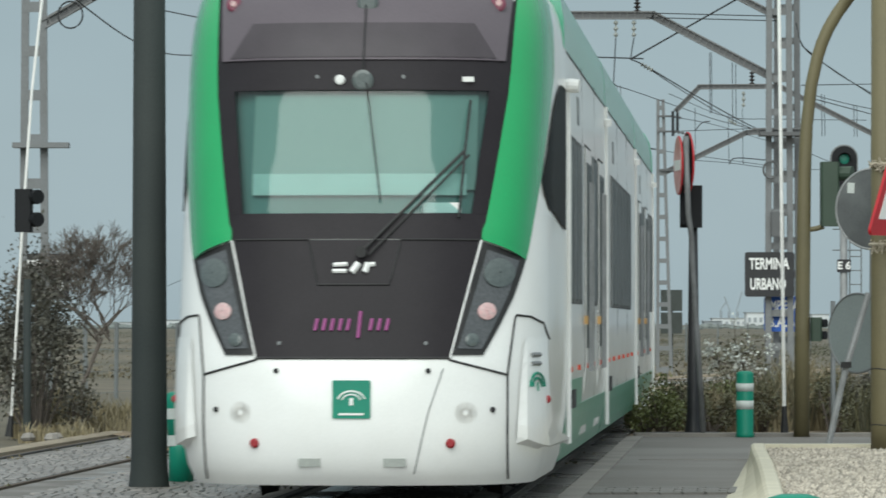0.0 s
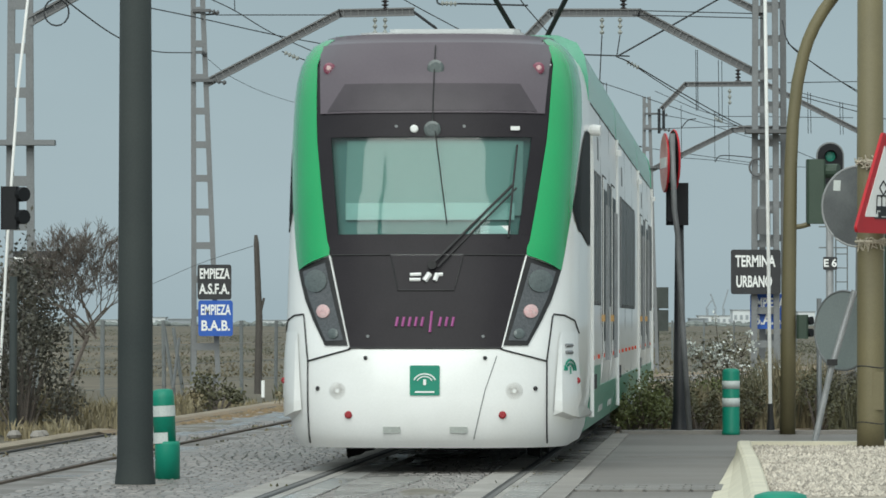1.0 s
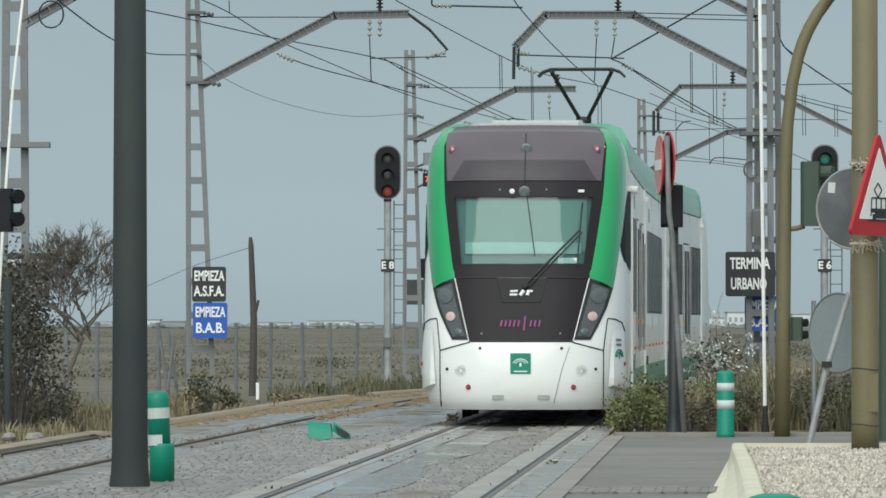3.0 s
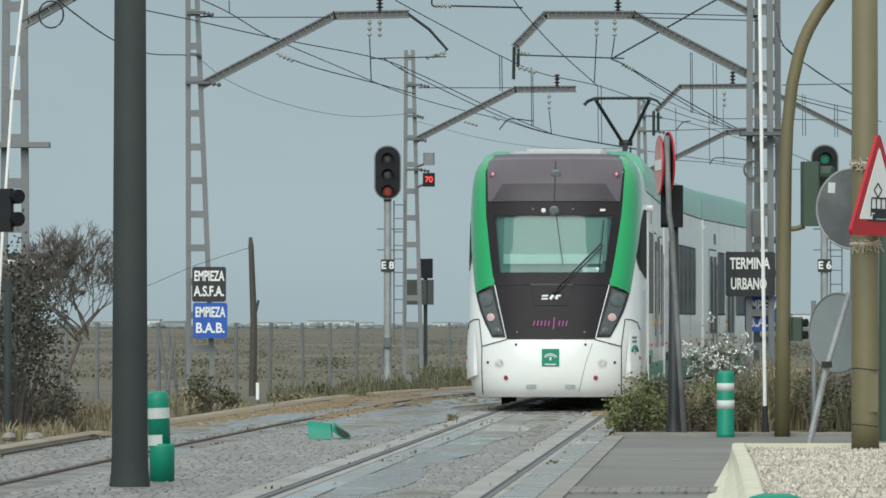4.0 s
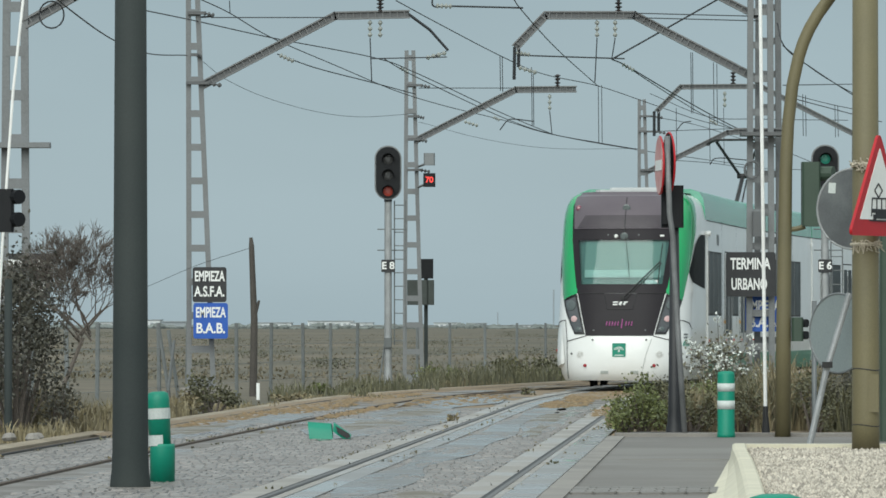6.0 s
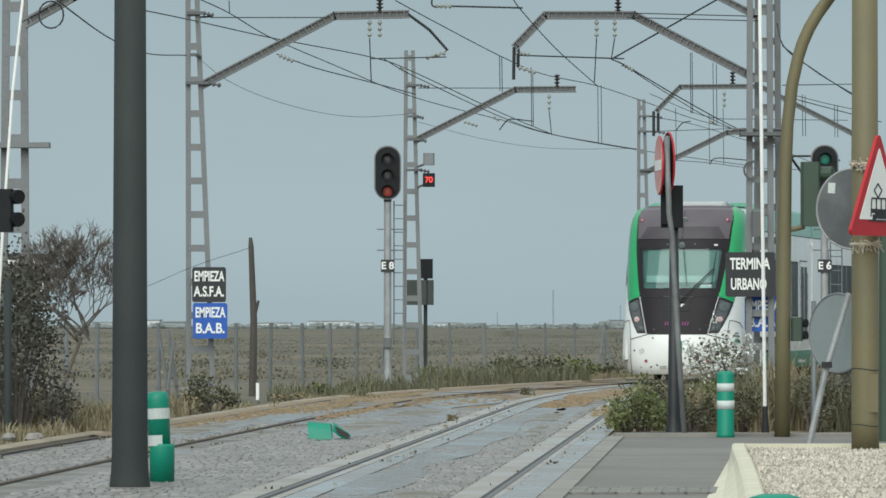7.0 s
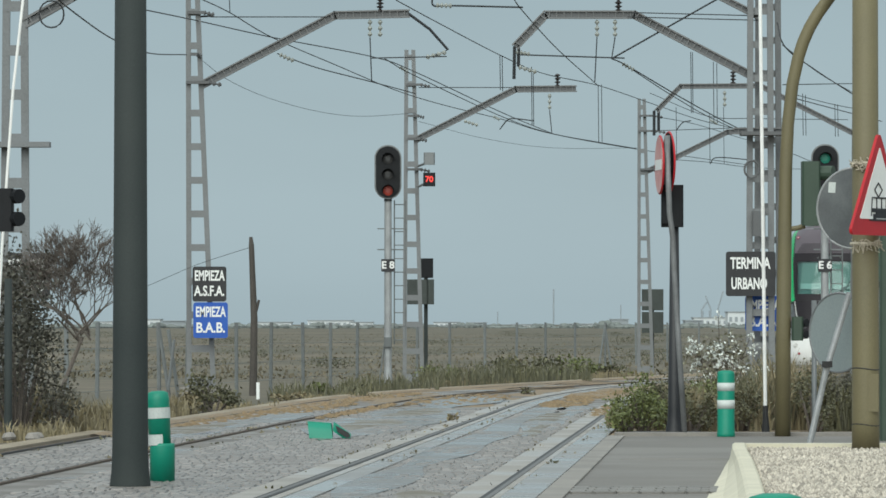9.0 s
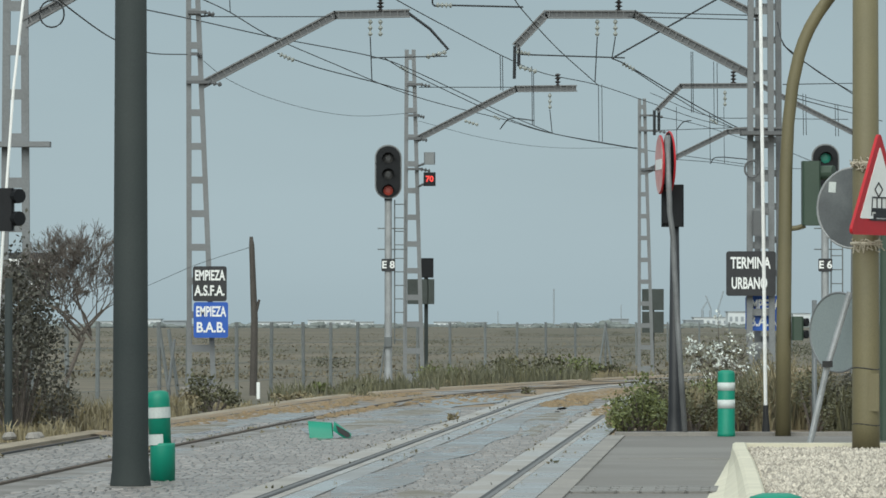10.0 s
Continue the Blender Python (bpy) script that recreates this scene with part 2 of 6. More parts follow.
# ---- mesh tools ----
class Geo:
    """Collects points and faces of one mesh."""

    def __init__(self):
        self.v, self.f = [], []

    def face(self, *pts):
        k = len(self.v)
        self.v.extend(tuple(p) for p in pts)
        self.f.append(tuple(range(k, k + len(pts))))

    def box(self, c, s, m=None, bev=0.0):
        """A box with chamfered upright edges when bev is given."""
        x, y, z = s[0] / 2, s[1] / 2, s[2] / 2
        if bev:
            ring = [(-x + bev, -y), (x - bev, -y), (x, -y + bev), (x, y - bev), (x - bev, y), (-x + bev, y), (-x, y - bev), (-x, -y + bev)]
        else:
            ring = [(-x, -y), (x, -y), (x, y), (-x, y)]
        k, n = len(self.v), len(ring)
        for zz in (-z, z):
            for a, b in ring:
                p = Vector((a, b, zz))
                p = (m @ p if m else p) + Vector(c)
                self.v.append(tuple(p))
        self.f.append(tuple(k + i for i in reversed(range(n))))
        self.f.append(tuple(k + n + i for i in range(n)))
        for i in range(n):
            j = (i + 1) % n
            self.f.append((k + i, k + j, k + n + j, k + n + i))
        return self

    def tube(self, pts, r, n=8, cap=True):
        """A round bar through the points; r is one radius or one for each point."""
        pts = [Vector(p) for p in pts]
        rs = r if isinstance(r, (list, tuple)) else [r] * len(pts)
        k = len(self.v)
        for i, p in enumerate(pts):
            a = pts[max(0, i - 1)]
            b = pts[min(len(pts) - 1, i + 1)]
            d = (b - a).normalized()
            u = d.cross(Vector((0.3, 0.9, 0.1)) if abs(d.z) > 0.7 else Vector((0, 0, 1))).normalized()
            w = d.cross(u)
            for j in range(n):
                t = 2 * math.pi * j / n
                self.v.append(tuple(p + (u * math.cos(t) + w * math.sin(t)) * rs[i]))
        for i in range(len(pts) - 1):
            for j in range(n):
                q = (j + 1) % n
                self.f.append((k + i * n + j, k + i * n + q, k + (i + 1) * n + q, k + (i + 1) * n + j))
        if cap:
            self.f.append(tuple(k + j for j in reversed(range(n))))
            e = k + (len(pts) - 1) * n
            self.f.append(tuple(e + j for j in range(n)))
        return self

    def beam(self, a, b, w, h):
        """A rectangular bar from a to b."""
        a, b = Vector(a), Vector(b)
        d = b - a
        m = d.to_track_quat("Y", "Z").to_matrix()
        return self.box((a + b) / 2, (w, d.length, h), m)

    def lathe(self, c, prof, n=20, axis="Z"):
        """Turned shape from (radius, height) pairs."""
        k = len(self.v)
        for r, h in prof:
            for j in range(n):
                t = 2 * math.pi * j / n
                p = (r * math.cos(t), r * math.sin(t), h)
                if axis == "Y":
                    p = (p[0], p[2], p[1])
                self.v.append((c[0] + p[0], c[1] + p[1], c[2] + p[2]))
        m = len(prof)
        for i in range(m - 1):
            for j in range(n):
                q = (j + 1) % n
                self.f.append((k + i * n + j, k + i * n + q, k + (i + 1) * n + q, k + (i + 1) * n + j))
        self.f.append(tuple(k + j for j in reversed(range(n))))
        self.f.append(tuple(k + (m - 1) * n + j for j in range(n)))
        return self

    def grid(self, rows, flip=False):
        """A surface through rows of points."""
        k, n = len(self.v), len(rows[0])
        for r in rows:
            self.v.extend(tuple(p) for p in r)
        for i in range(len(rows) - 1):
            for j in range(n - 1):
                q = (k + i * n + j, k + i * n + j + 1, k + (i + 1) * n + j + 1, k + (i + 1) * n + j)
                self.f.append(q[::-1] if flip else q)
        return self

    def mesh(self, name, smooth=False):
        me = bpy.data.meshes.new(name)
        me.from_pydata(self.v, [], self.f)
        if smooth:
            me.shade_smooth()
        me.update()
        return me


def part(name, geo, material, parent=None, label="", smooth=False):
    ob = new(name, geo.mesh(name, smooth))
    ob.data.materials.append(material)
    if parent is not None:
        ob.parent = parent
    return tagged(ob, label)


def thing(name, label, category, at=None, group="", kind=""):
    ob = new(name)
    ob.empty_display_size = 0.2
    if at is not None:
        ob.matrix_basis = at
    return tagged(ob, label, category, group, kind)


def rounded(w, h, r, n=5):
    """Outline of a rounded rectangle in the xz plane."""
    out = []
    for cx, cz, a0 in ((w / 2 - r, -h / 2 + r, -90), (w / 2 - r, h / 2 - r, 0), (-w / 2 + r, h / 2 - r, 90), (-w / 2 + r, -h / 2 + r, 180)):
        for i in range(n + 1):
            a = radians(a0 + 90 * i / n)
            out.append((cx + r * math.cos(a), cz + r * math.sin(a)))
    return out


def plate(geo, outline, y, depth, c=(0, 0)):
    """A flat plate with that outline in xz, its front at y, going back by depth."""
    k, n = len(geo.v), len(outline)
    for yy in (y, y + depth):
        geo.v.extend((c[0] + a, yy, c[1] + b) for a, b in outline)
    geo.f.append(tuple(k + i for i in range(n)))
    geo.f.append(tuple(k + n + i for i in reversed(range(n))))
    for i in range(n):
        j = (i + 1) % n
        geo.f.append((k + j, k + i, k + n + i, k + n + j))
    return geo


def letters(body, size, material, parent, m, label="", narrow=1.0, name="lettering"):
    """Raised letters, upright in the xz plane, centred, facing -y."""
    cu = bpy.data.curves.new(name, "FONT")
    cu.body, cu.size, cu.align_x, cu.align_y = body, size, "CENTER", "CENTER"
    cu.extrude, cu.offset = 0.003, size * 0.026
    tmp = new(name, cu)
    dg = bpy.context.evaluated_depsgraph_get()
    me = bpy.data.meshes.new_from_object(tmp.evaluated_get(dg))
    bpy.data.objects.remove(tmp)
    me.transform(m @ pose(0, 0, 0, 90) @ Matrix.Diagonal((narrow, 1, 1, 1)))
    me.materials.clear()
    ob = new(name, me)
    me.materials.append(material)
    ob.parent = parent
    return tagged(ob, label)


# ---- the track line: straight, then a bend ----
HEAD = math.atan(0.055)
START = Vector((-0.734, 36.35))
BEND, RADIUS = 48.8, 312.0


def track(s, off=0.0):
    """The point of the track s metres on from the start, off metres to its right, and its heading."""
    d = Vector((math.sin(HEAD), math.cos(HEAD)))
    if s <= BEND:
        p, h = START + d * s, HEAD
    else:
        a = (s - BEND) / RADIUS
        r = Vector((d.y, -d.x))
        p = START + d * BEND + d * (RADIUS * math.sin(a)) + r * (RADIUS * (1 - math.cos(a)))
        h = HEAD + a
    return Vector((p.x + math.cos(h) * off, p.y - math.sin(h) * off)), h


JOIN = [(20, 0.0), (34, 0.1), (44, 0.25), (57, 0.42), (65, 0.75), (73, 1.4), (82, 2.0), (95, 2.45)]


def lane(s, off=0.0):
    """Like track, but the second track, beyond -2.9 m, draws in towards the first one on the bend."""
    if off < -2.9:
        off += float(np.interp(s, [a for a, b in JOIN], [b for a, b in JOIN]))
    return track(s, off)


def strip(geo, offs, s0, s1, z, step=2.0):
    """A ribbon along the track between two offsets."""
    n = max(2, int((s1 - s0) / step))
    rows = []
    for i in range(n + 1):
        s = s0 + (s1 - s0) * i / n
        row = []
        for o in offs:
            o, zz = o if isinstance(o, tuple) else (o, z)
            p, _ = lane(s, o)
            row.append((p.x, p.y, zz))
        rows.append(row)
    return geo.grid(rows)


# ---- the setting ----
def px(d):
    """Metres across one picture unit at that distance."""
    return d / UNIT


def at_ground(x, y, z=0.0):
    """Plan position of a ground point seen at a place of the still view."""
    d = UNIT * (EYE[2] - z) / (y - 571)
    return Vector(((x - 784) * d / UNIT, d, z))


def seen(x, y, d):
    """The point at distance d that lies at that place of the still view."""
    return Vector(((x - 784) * d / UNIT, d, EYE[2] + (571 - y) * d / UNIT))


def land(x, y):
    """Height of the open ground."""
    low = -0.05 - 0.38 * min(1, max(0, (y - 94) / 47))
    return low + 0.05 * noise.noise(Vector((x * 0.08, y * 0.05, 3.0))) * min(1, max(0, (y - 64) / 64))


g = Geo()
ys = [-300, -80, -30, -10, 0] + [2 * i for i in range(2, 90)] + [190, 205, 220, 280, 360, 480, 650, 900, 1300, 2000, 3200, 4500]
xs = [-3000, -1200, -500, -200, -90, -45, -25] + [-16 + 2 * i for i in range(0, 24)] + [40, 60, 100, 200, 500, 1200, 3000]
g.grid([[(x, y, land(x, y)) for x in xs] for y in ys])
tagged(part("ground", g, GROUND, smooth=True), "flat dry grassland with scrub reaching the horizon", "ground", kind="structure")

# paved double track bed
g = Geo()
strip(g, [(-4.84, -0.5), (-4.84, 0.0), (1.22, 0.0), (1.22, -0.5)], -72, 150, 0.0)
bed = tagged(part("pavement", g, PAVE), "wet grey stone-paved double track bed", "pavement", kind="structure")

# concrete bands beside each rail, the rail heads and their grooves
for k, off in enumerate((-0.865, 0.845, -3.34, -4.72)):
    side = 1 if k in (0, 3) else -1
    if k < 2:
        g = Geo()
        a, b = (off - 0.28, off + 0.14) if k == 0 else (off - 0.29, off + 0.08)
        strip(g, [(a, 0.0), (a, 0.014), (b, 0.014), (b, 0.0)], -72, 100, 0)
        part("concrete_band", g, BANDSTONE, bed, "pale worn concrete beside the rail")
        g = Geo()
        a, b = sorted((off + 0.08 if k else off + 0.15, 1.2 if k else -0.5))
        strip(g, [(a, 0.0), (a, 0.012), (b, 0.012), (b, 0.0)], -72, 70, 0)
        part("wet_band", g, WETPALE, bed, "rain-wet pale concrete beside the rail")
    g = Geo()
    strip(g, [(off - 0.022, 0.0), (off - 0.022, 0.02), (off + 0.022, 0.02), (off + 0.022, 0.0)], -72, 150 if k < 2 else 92, 0)
    part("rail", g, RAILTOP if k < 2 else RUST, bed)
    for lo, hi in (((0.022, 0.055), (-0.05, -0.03)), ((0.022, 0.06),), ((0.022, 0.05),), ((0.022, 0.05),))[k]:
        g = Geo()
        a, b = sorted((off + side * lo, off + side * hi))
        strip(g, [(a, 0.0), (a, 0.018), (b, 0.018), (b, 0.0)], -72, 150 if k < 2 else 92, 0)
        part("rail_groove", g, GROOVE, bed)
g = Geo()
strip(g, [(-5.16, -0.5), (-5.1, 0.03), (-5.08, 0.045), (-4.94, 0.045), (-4.88, 0.03), (-4.85, -0.5)], -25, 150, 0)
tagged(part("kerb_1", g, KERBSTONE), "low worn concrete kerb beside the tracks", "kerb", kind="structure")
# sand drifted along the outer rail
g = Geo()
rng = random.Random(5)
rows = []
for i in range(90):
    s = 26 + i * 1.1
    w = 0.32 + 0.4 * noise.noise(Vector((s * 0.18, 1, 0))) + 0.3 * noise.noise(Vector((s * 0.7, 5, 0)))
    row = []
    for o, z in ((-4.86, 0.04), (-4.83, 0.036), (-4.78, 0.024), (-4.72 + max(0, w) * 0.25, 0.014), (-4.66 + max(0.05, w) * 0.45, -0.004)):
        p, _ = lane(s, o)
        row.append((p.x, p.y, z))
    rows.append(row)
tagged(part("sand_drift", g.grid(rows), SAND, smooth=True), "orange-brown sand drifted along the outer rail", "sand", kind="stuff")
for lo, hi, s0, s1, lift in ((-0.72, 0.72, 57, 108, 0.4), (-3.1, -0.98, 48, 112, -0.05), (-4.6, -3.4, 40, 84, -0.05), (0.96, 1.2, 30, 100, 0.2)):
    g = Geo()
    rows = []
    n = int((s1 - s0) / 0.8)
    for i in range(n + 1):
        s = s0 + 0.8 * i
        e = min(1, i / 8)
        row = []
        for j in range(12):
            o = lo + (hi - lo) * j / 11
            p, _ = lane(s, o)
            h = 0.03 * (lift + noise.noise(Vector((s * 0.25, o * 1.6, 7 + lo))) + 0.4 * noise.noise(Vector((s * 0.9, o * 5, 2)))) * e + (0.0 if 0 < j < 11 else -0.02)
            row.append((p.x, p.y, h))
        rows.append(row)
    tagged(part("sand_patch", g.grid(rows), SAND, smooth=True), "reddish sand lying over the far paving", "sand", kind="stuff")

# rainwater lying between the stones
rng = random.Random(15)
for lo, hi, s0, s1 in ((-2.85, -1.2, 24, 60), (-2.6, -1.2, -10, 2), (-0.5, 0.1, -4, 50), (-0.1, 0.5, 26, 50), (-4.5, -3.5, 22, 44)):
    rows = []
    n = int((s1 - s0) / 1.2)
    for i in range(n + 1):
        q = s0 + (s1 - s0) * i / n
        m = (lo + hi) / 2 + 0.25 * (hi - lo) * noise.noise(Vector((q * 0.12, lo, 2)))
        w = (hi - lo) / 2 * max(0.05, min(1, 0.7 + 0.9 * noise.noise(Vector((q * 0.16, lo, 9))))) * min(1, i / 3, (n - i) / 3)
        a, b = lane(q, max(lo, m - w))[0], lane(q, min(hi, m + w + 0.01))[0]
        rows.append([(a.x, a.y, 0.0105), (b.x, b.y, 0.0105)])
    tagged(part("water", Geo().grid(rows), WATER), "shallow rain puddle lying between the track stones", "puddle", kind="structure")

# slab road beside the track, ending at the planted bed
g = Geo()
p = [(track(s, 1.26)[0]) for s in (-64, -20, 0, 26.0)]
edge = [(q.x, q.y) for q in p] + [(14.0, 62.5), (14.0, -29)]
k = [(a, b, 0.012) for a, b in edge]
g.face(*k)
for i in range(len(edge)):
    a, b = k[i], k[(i + 1) % len(k)]
    g.face(b, a, (a[0], a[1], -0.3), (b[0], b[1], -0.3))
road = tagged(part("road", g, ASPHALT), "grey slab crossing road beside the tram track", "road", kind="structure")
for yy, w in ((43.0, 0.1), (51.9, 0.03)):
    g = Geo()
    a = track(yy - 36.4, 1.45)[0].x
    g.box(((a + 2.9) / 2 + 0.1, yy, 0.013), (2.9 - a - 0.1, w, 0.008))
    part("slab_joint", g, CONCRETE, road)
# block paving on the near side of the slab
cell = Geo().box((0, 0, 0.012), (0.166, 0.236, 0.024), bev=0.012).mesh("paver")
cell.materials.append(PAVER)
for j in range(6):
    for i in range(11):
        ob = new("paver", cell)
        ob.parent = road
        ob.matrix_basis = pose(1.08 + 0.18 * i - 0.014 * j + (0.06 if j % 2 else 0), 42.76 - 0.25 * j, 0.004 + 0.004 * ((i * 7 + j * 3) % 3) / 3)
g = Geo()
strip(g, [(1.23, -0.3), (1.23, 0.03), (1.42, 0.03), (1.42, -0.3)], -64, 25.8, 0)
tagged(part("kerb_2", g, CONCRETE), "flush pale concrete edging along the rail", "kerb", kind="structure")
g = Geo()
a = track(26.4, 1.3)[0].x
g.box(((a + 8) / 2, 62.75, 0.0), (8 - a, 0.4, 0.1), bev=0.02)
tagged(part("kerb_3", g, CONCRETE), "worn concrete edging of the planted bed", "kerb", kind="structure")

# traffic island: flared cream kerb with gravel inside
ISLAND = [(23.4, 1.42, 0.5), (29.8, 1.72, 0.42), (35.7, 2.03, 0.36), (40.9, 2.29, 0.29), (45.7, 2.52, 0.17), (49.8, 2.7, 0.06), (51.7, 2.8, 0.02)]
g = Geo()
rows = []
for i in range(41):
    d = ISLAND[0][0] + (ISLAND[-1][0] - ISLAND[0][0]) * i / 40
    x = float(np.interp(d, [a[0] for a in ISLAND], [a[1] for a in ISLAND]))
    flare = float(np.interp(d, [a[0] for a in ISLAND], [a[2] for a in ISLAND]))
    rows.append([(x - flare - 0.02, d, 0.0), (x - flare * 0.45 - 0.015, d, 0.045), (x - flare * 0.12 - 0.01, d, 0.115), (x - 0.005, d, 0.165), (x + 0.02, d, 0.178), (x + 0.11, d, 0.178), (x + 0.13, d, 0.16), (x + 0.13, d, 0.0)])
g.grid(rows)
end = rows[-1]
g.face(*end)
g.box((8.4, 51.75, 0.085), (10.95, 0.3, 0.17))
tagged(part("kerb_4", g, KERBPAINT, smooth=False), "cream-painted flared kerb of the gravel island", "kerb", kind="structure")
g = Geo()
inner = [(x + 0.12, d, 0.12) for d, x, _ in ISLAND]
g.face(*inner, (13, 51.7, 0.12), (13, 23.4, 0.12))
tagged(part("gravel_bed", g, GRAVEL), "bed of pale gravel inside the traffic island", "gravel", kind="stuff")


# ---- the tram ----
def lerp(table, z):
    for (a, u), (b, v) in zip(table, table[1:]):
        if z <= b:
            t = max(0, (z - a) / (b - a))
            return u + (v - u) * t
    return table[-1][1]


FRONT = [(0.2, 0.16), (0.3, 0.06), (0.5, 0.0), (0.8, 0.0), (1.05, 0.03), (1.4, 0.13), (1.9, 0.31), (2.4, 0.52), (2.9, 0.76), (3.3, 0.98), (3.6, 1.18), (3.78, 1.36), (3.86, 1.6)]
WIDTH = [(0.2, 1.21), (0.32, 1.26), (0.6, 1.31), (1.0, 1.325), (2.5, 1.325), (3.0, 1.322), (3.4, 1.312), (3.58, 1.28), (3.7, 1.23), (3.79, 1.16), (3.86, 1.03)]
NOSE = 4.2
TURN, KEEN = 1.4, 0.985


def skin(x, z, out=0.0):
    """A point of the tram's end surface, out metres proud of it: a rounded corner, then a gentle taper."""
    w = lerp(WIDTH, z)
    c = w * KEEN
    f = lerp(FRONT, z)
    n = 2.8
    if abs(x) > c * 0.9985:
        t = min(1.0, (abs(x) - c) / (w - c))
        y = f + TURN + (NOSE - f - TURN) * max(0.0, t)
        nv = Vector((math.copysign(1.0, x), -(w - c) / (NOSE - f - TURN), 0)).normalized()
        return Vector((x, y, z)) + nv * out
    a = abs(x) / c
    y = f + TURN * (1 - (1 - a ** n) ** (1 / n))
    slope = TURN / c * a ** (n - 1) * max(1e-4, 1 - a ** n) ** (1 / n - 1)
    dz = (lerp(FRONT, z + 0.05) - lerp(FRONT, z - 0.05)) / 0.1
    nv = Vector((math.copysign(min(slope, 20), x), -1, dz)).normalized()
    return Vector((x, y, z)) + nv * out


def patch(pts, out=0.006, nu=10, nv=10, thick=True):
    """A panel on the end surface between four corners (x, z): lower left, lower right, upper right, upper left."""
    (x0, z0), (x1, z1), (x2, z2), (x3, z3) = pts
    g = Geo()
    rows = []
    for j in range(nv + 1):
        v = j / nv
        row = []
        for i in range(nu + 1):
            u = i / nu
            x = (x0 * (1 - u) + x1 * u) * (1 - v) + (x3 * (1 - u) + x2 * u) * v
            z = (z0 * (1 - u) + z1 * u) * (1 - v) + (z3 * (1 - u) + z2 * u) * v
            row.append(skin(x, z, out))
        rows.append(row)
    g.grid(rows)
    if thick:
        border = rows[0] + [r[-1] for r in rows[1:]] + rows[-1][-2::-1] + [r[0] for r in rows[-2:0:-1]]
        for i in range(len(border)):
            a, b = border[i], border[(i + 1) % len(border)]
            g.face(b, a, a + Vector((0, 0.03, 0)), b + Vector((0, 0.03, 0)))
    return g


def ribbon(pts, out, name_w=0.012):
    """A thin seam along points (x, z) of the end surface."""
    g = Geo()
    line = []
    for (x0, z0), (x1, z1) in zip(pts, pts[1:]):
        for i in range(8):
            line.append(skin(x0 + (x1 - x0) * i / 8, z0 + (z1 - z0) * i / 8, out))
    line.append(skin(*pts[-1], out))
    return g.tube(line, name_w / 2, 6)


GLASS_T, GLASS_B = 2.93, 2.06


def glass_x(z):
    return 0.80 + (z - GLASS_B) / (GLASS_T - GLASS_B) * 0.10


def pillar_in(z):
    return lerp([(1.86, 0.86), (2.36, 0.94), (2.96, 1.02), (3.6, 1.05), (3.78, 1.0), (3.86, 0.92)], z)


def pillar_out(z):
    return min(0.996 * KEEN * lerp(WIDTH, z), lerp([(1.72, 1.145), (1.85, 1.17), (2.3, 1.232), (2.8, 1.28), (3.2, 1.3), (3.86, 1.3)], z))


def skin_disc(x, z, r, out):
    """A round domed lens following the end surface."""
    rows = []
    for f, lift in ((1.0, -0.02), (1.0, 0.0), (0.6, 0.006), (0.05, 0.009)):
        rows.append([skin(x + r * f * math.cos(t), z + r * f * math.sin(t), out + lift) for t in [2 * math.pi * i / 20 for i in range(21)]])
    return Geo().grid(rows)


def lamp_patch(sx, inset, out):
    """The headlight outline on the end surface, drawn in by a share of its size."""
    g = Geo()
    rows = []
    for j in range(13):
        v = inset * 0.4 + (1 - inset * 0.8) * j / 12
        row = []
        for i in range(9):
            u = inset + (1 - 2 * inset) * i / 8
            z = 1.09 + (0.78 - 0.11 * u) * v
            a = 0.67 + 0.194 * v
            b = lerp([(0.0, 0.88), (0.3, 0.985), (0.6, 1.075), (0.85, 1.125), (1.0, 1.15)], v)
            row.append(skin(sx * (a + (b - a) * u), z, out))
        rows.append(row)
    return g.grid(rows, flip=sx < 0)


def side_w(z):
    return lerp(WIDTH, z)


def section(geo, y0, y1, zs, widths):
    """Both side walls, top and ends of a straight body piece."""
    ring = [(-w, z) for z, w in zip(zs, widths)] + [(w, z) for z, w in reversed(list(zip(zs, widths)))]
    k, n = len(geo.v), len(ring)
    for y in (y0, y1):
        geo.v.extend((x, y, z) for x, z in ring)
    for i in range(n):
        j = (i + 1) % n
        geo.f.append((k + i, k + j, k + n + j, k + n + i))
    geo.f.append(tuple(k + i for i in reversed(range(n))))
    geo.f.append(tuple(k + n + i for i in range(n)))
    return geo


def side_panel(y0, y1, z0, z1, sx, out=0.006, thick=0.03, n=4):
    """A panel lying on a side wall."""
    g = Geo()
    rows = []
    for j in range(n + 1):
        z = z0 + (z1 - z0) * j / n
        x = sx * (side_w(z) + out)
        rows.append([Vector((x, y0, z)), Vector((x, y1, z))])
    g.grid(rows, flip=sx < 0)
    back = [(Vector((-sx * thick, 0, 0)))]
    border = [rows[0][0], rows[0][1]] + [r[1] for r in rows[1:]] + [r[0] for r in reversed(rows[1:])]
    for i in range(len(border)):
        a, b = border[i], border[(i + 1) % len(border)]
        g.face(b, a, a + back[0], b + back[0])
    return g


BODY_Z = [0.3, 0.6, 1.0, 2.5, 3.0, 3.375]
COWL_Z = [(3.38, 1.31), (3.6, 1.305), (3.8, 1.27), (3.92, 1.2), (3.99, 1.02)]


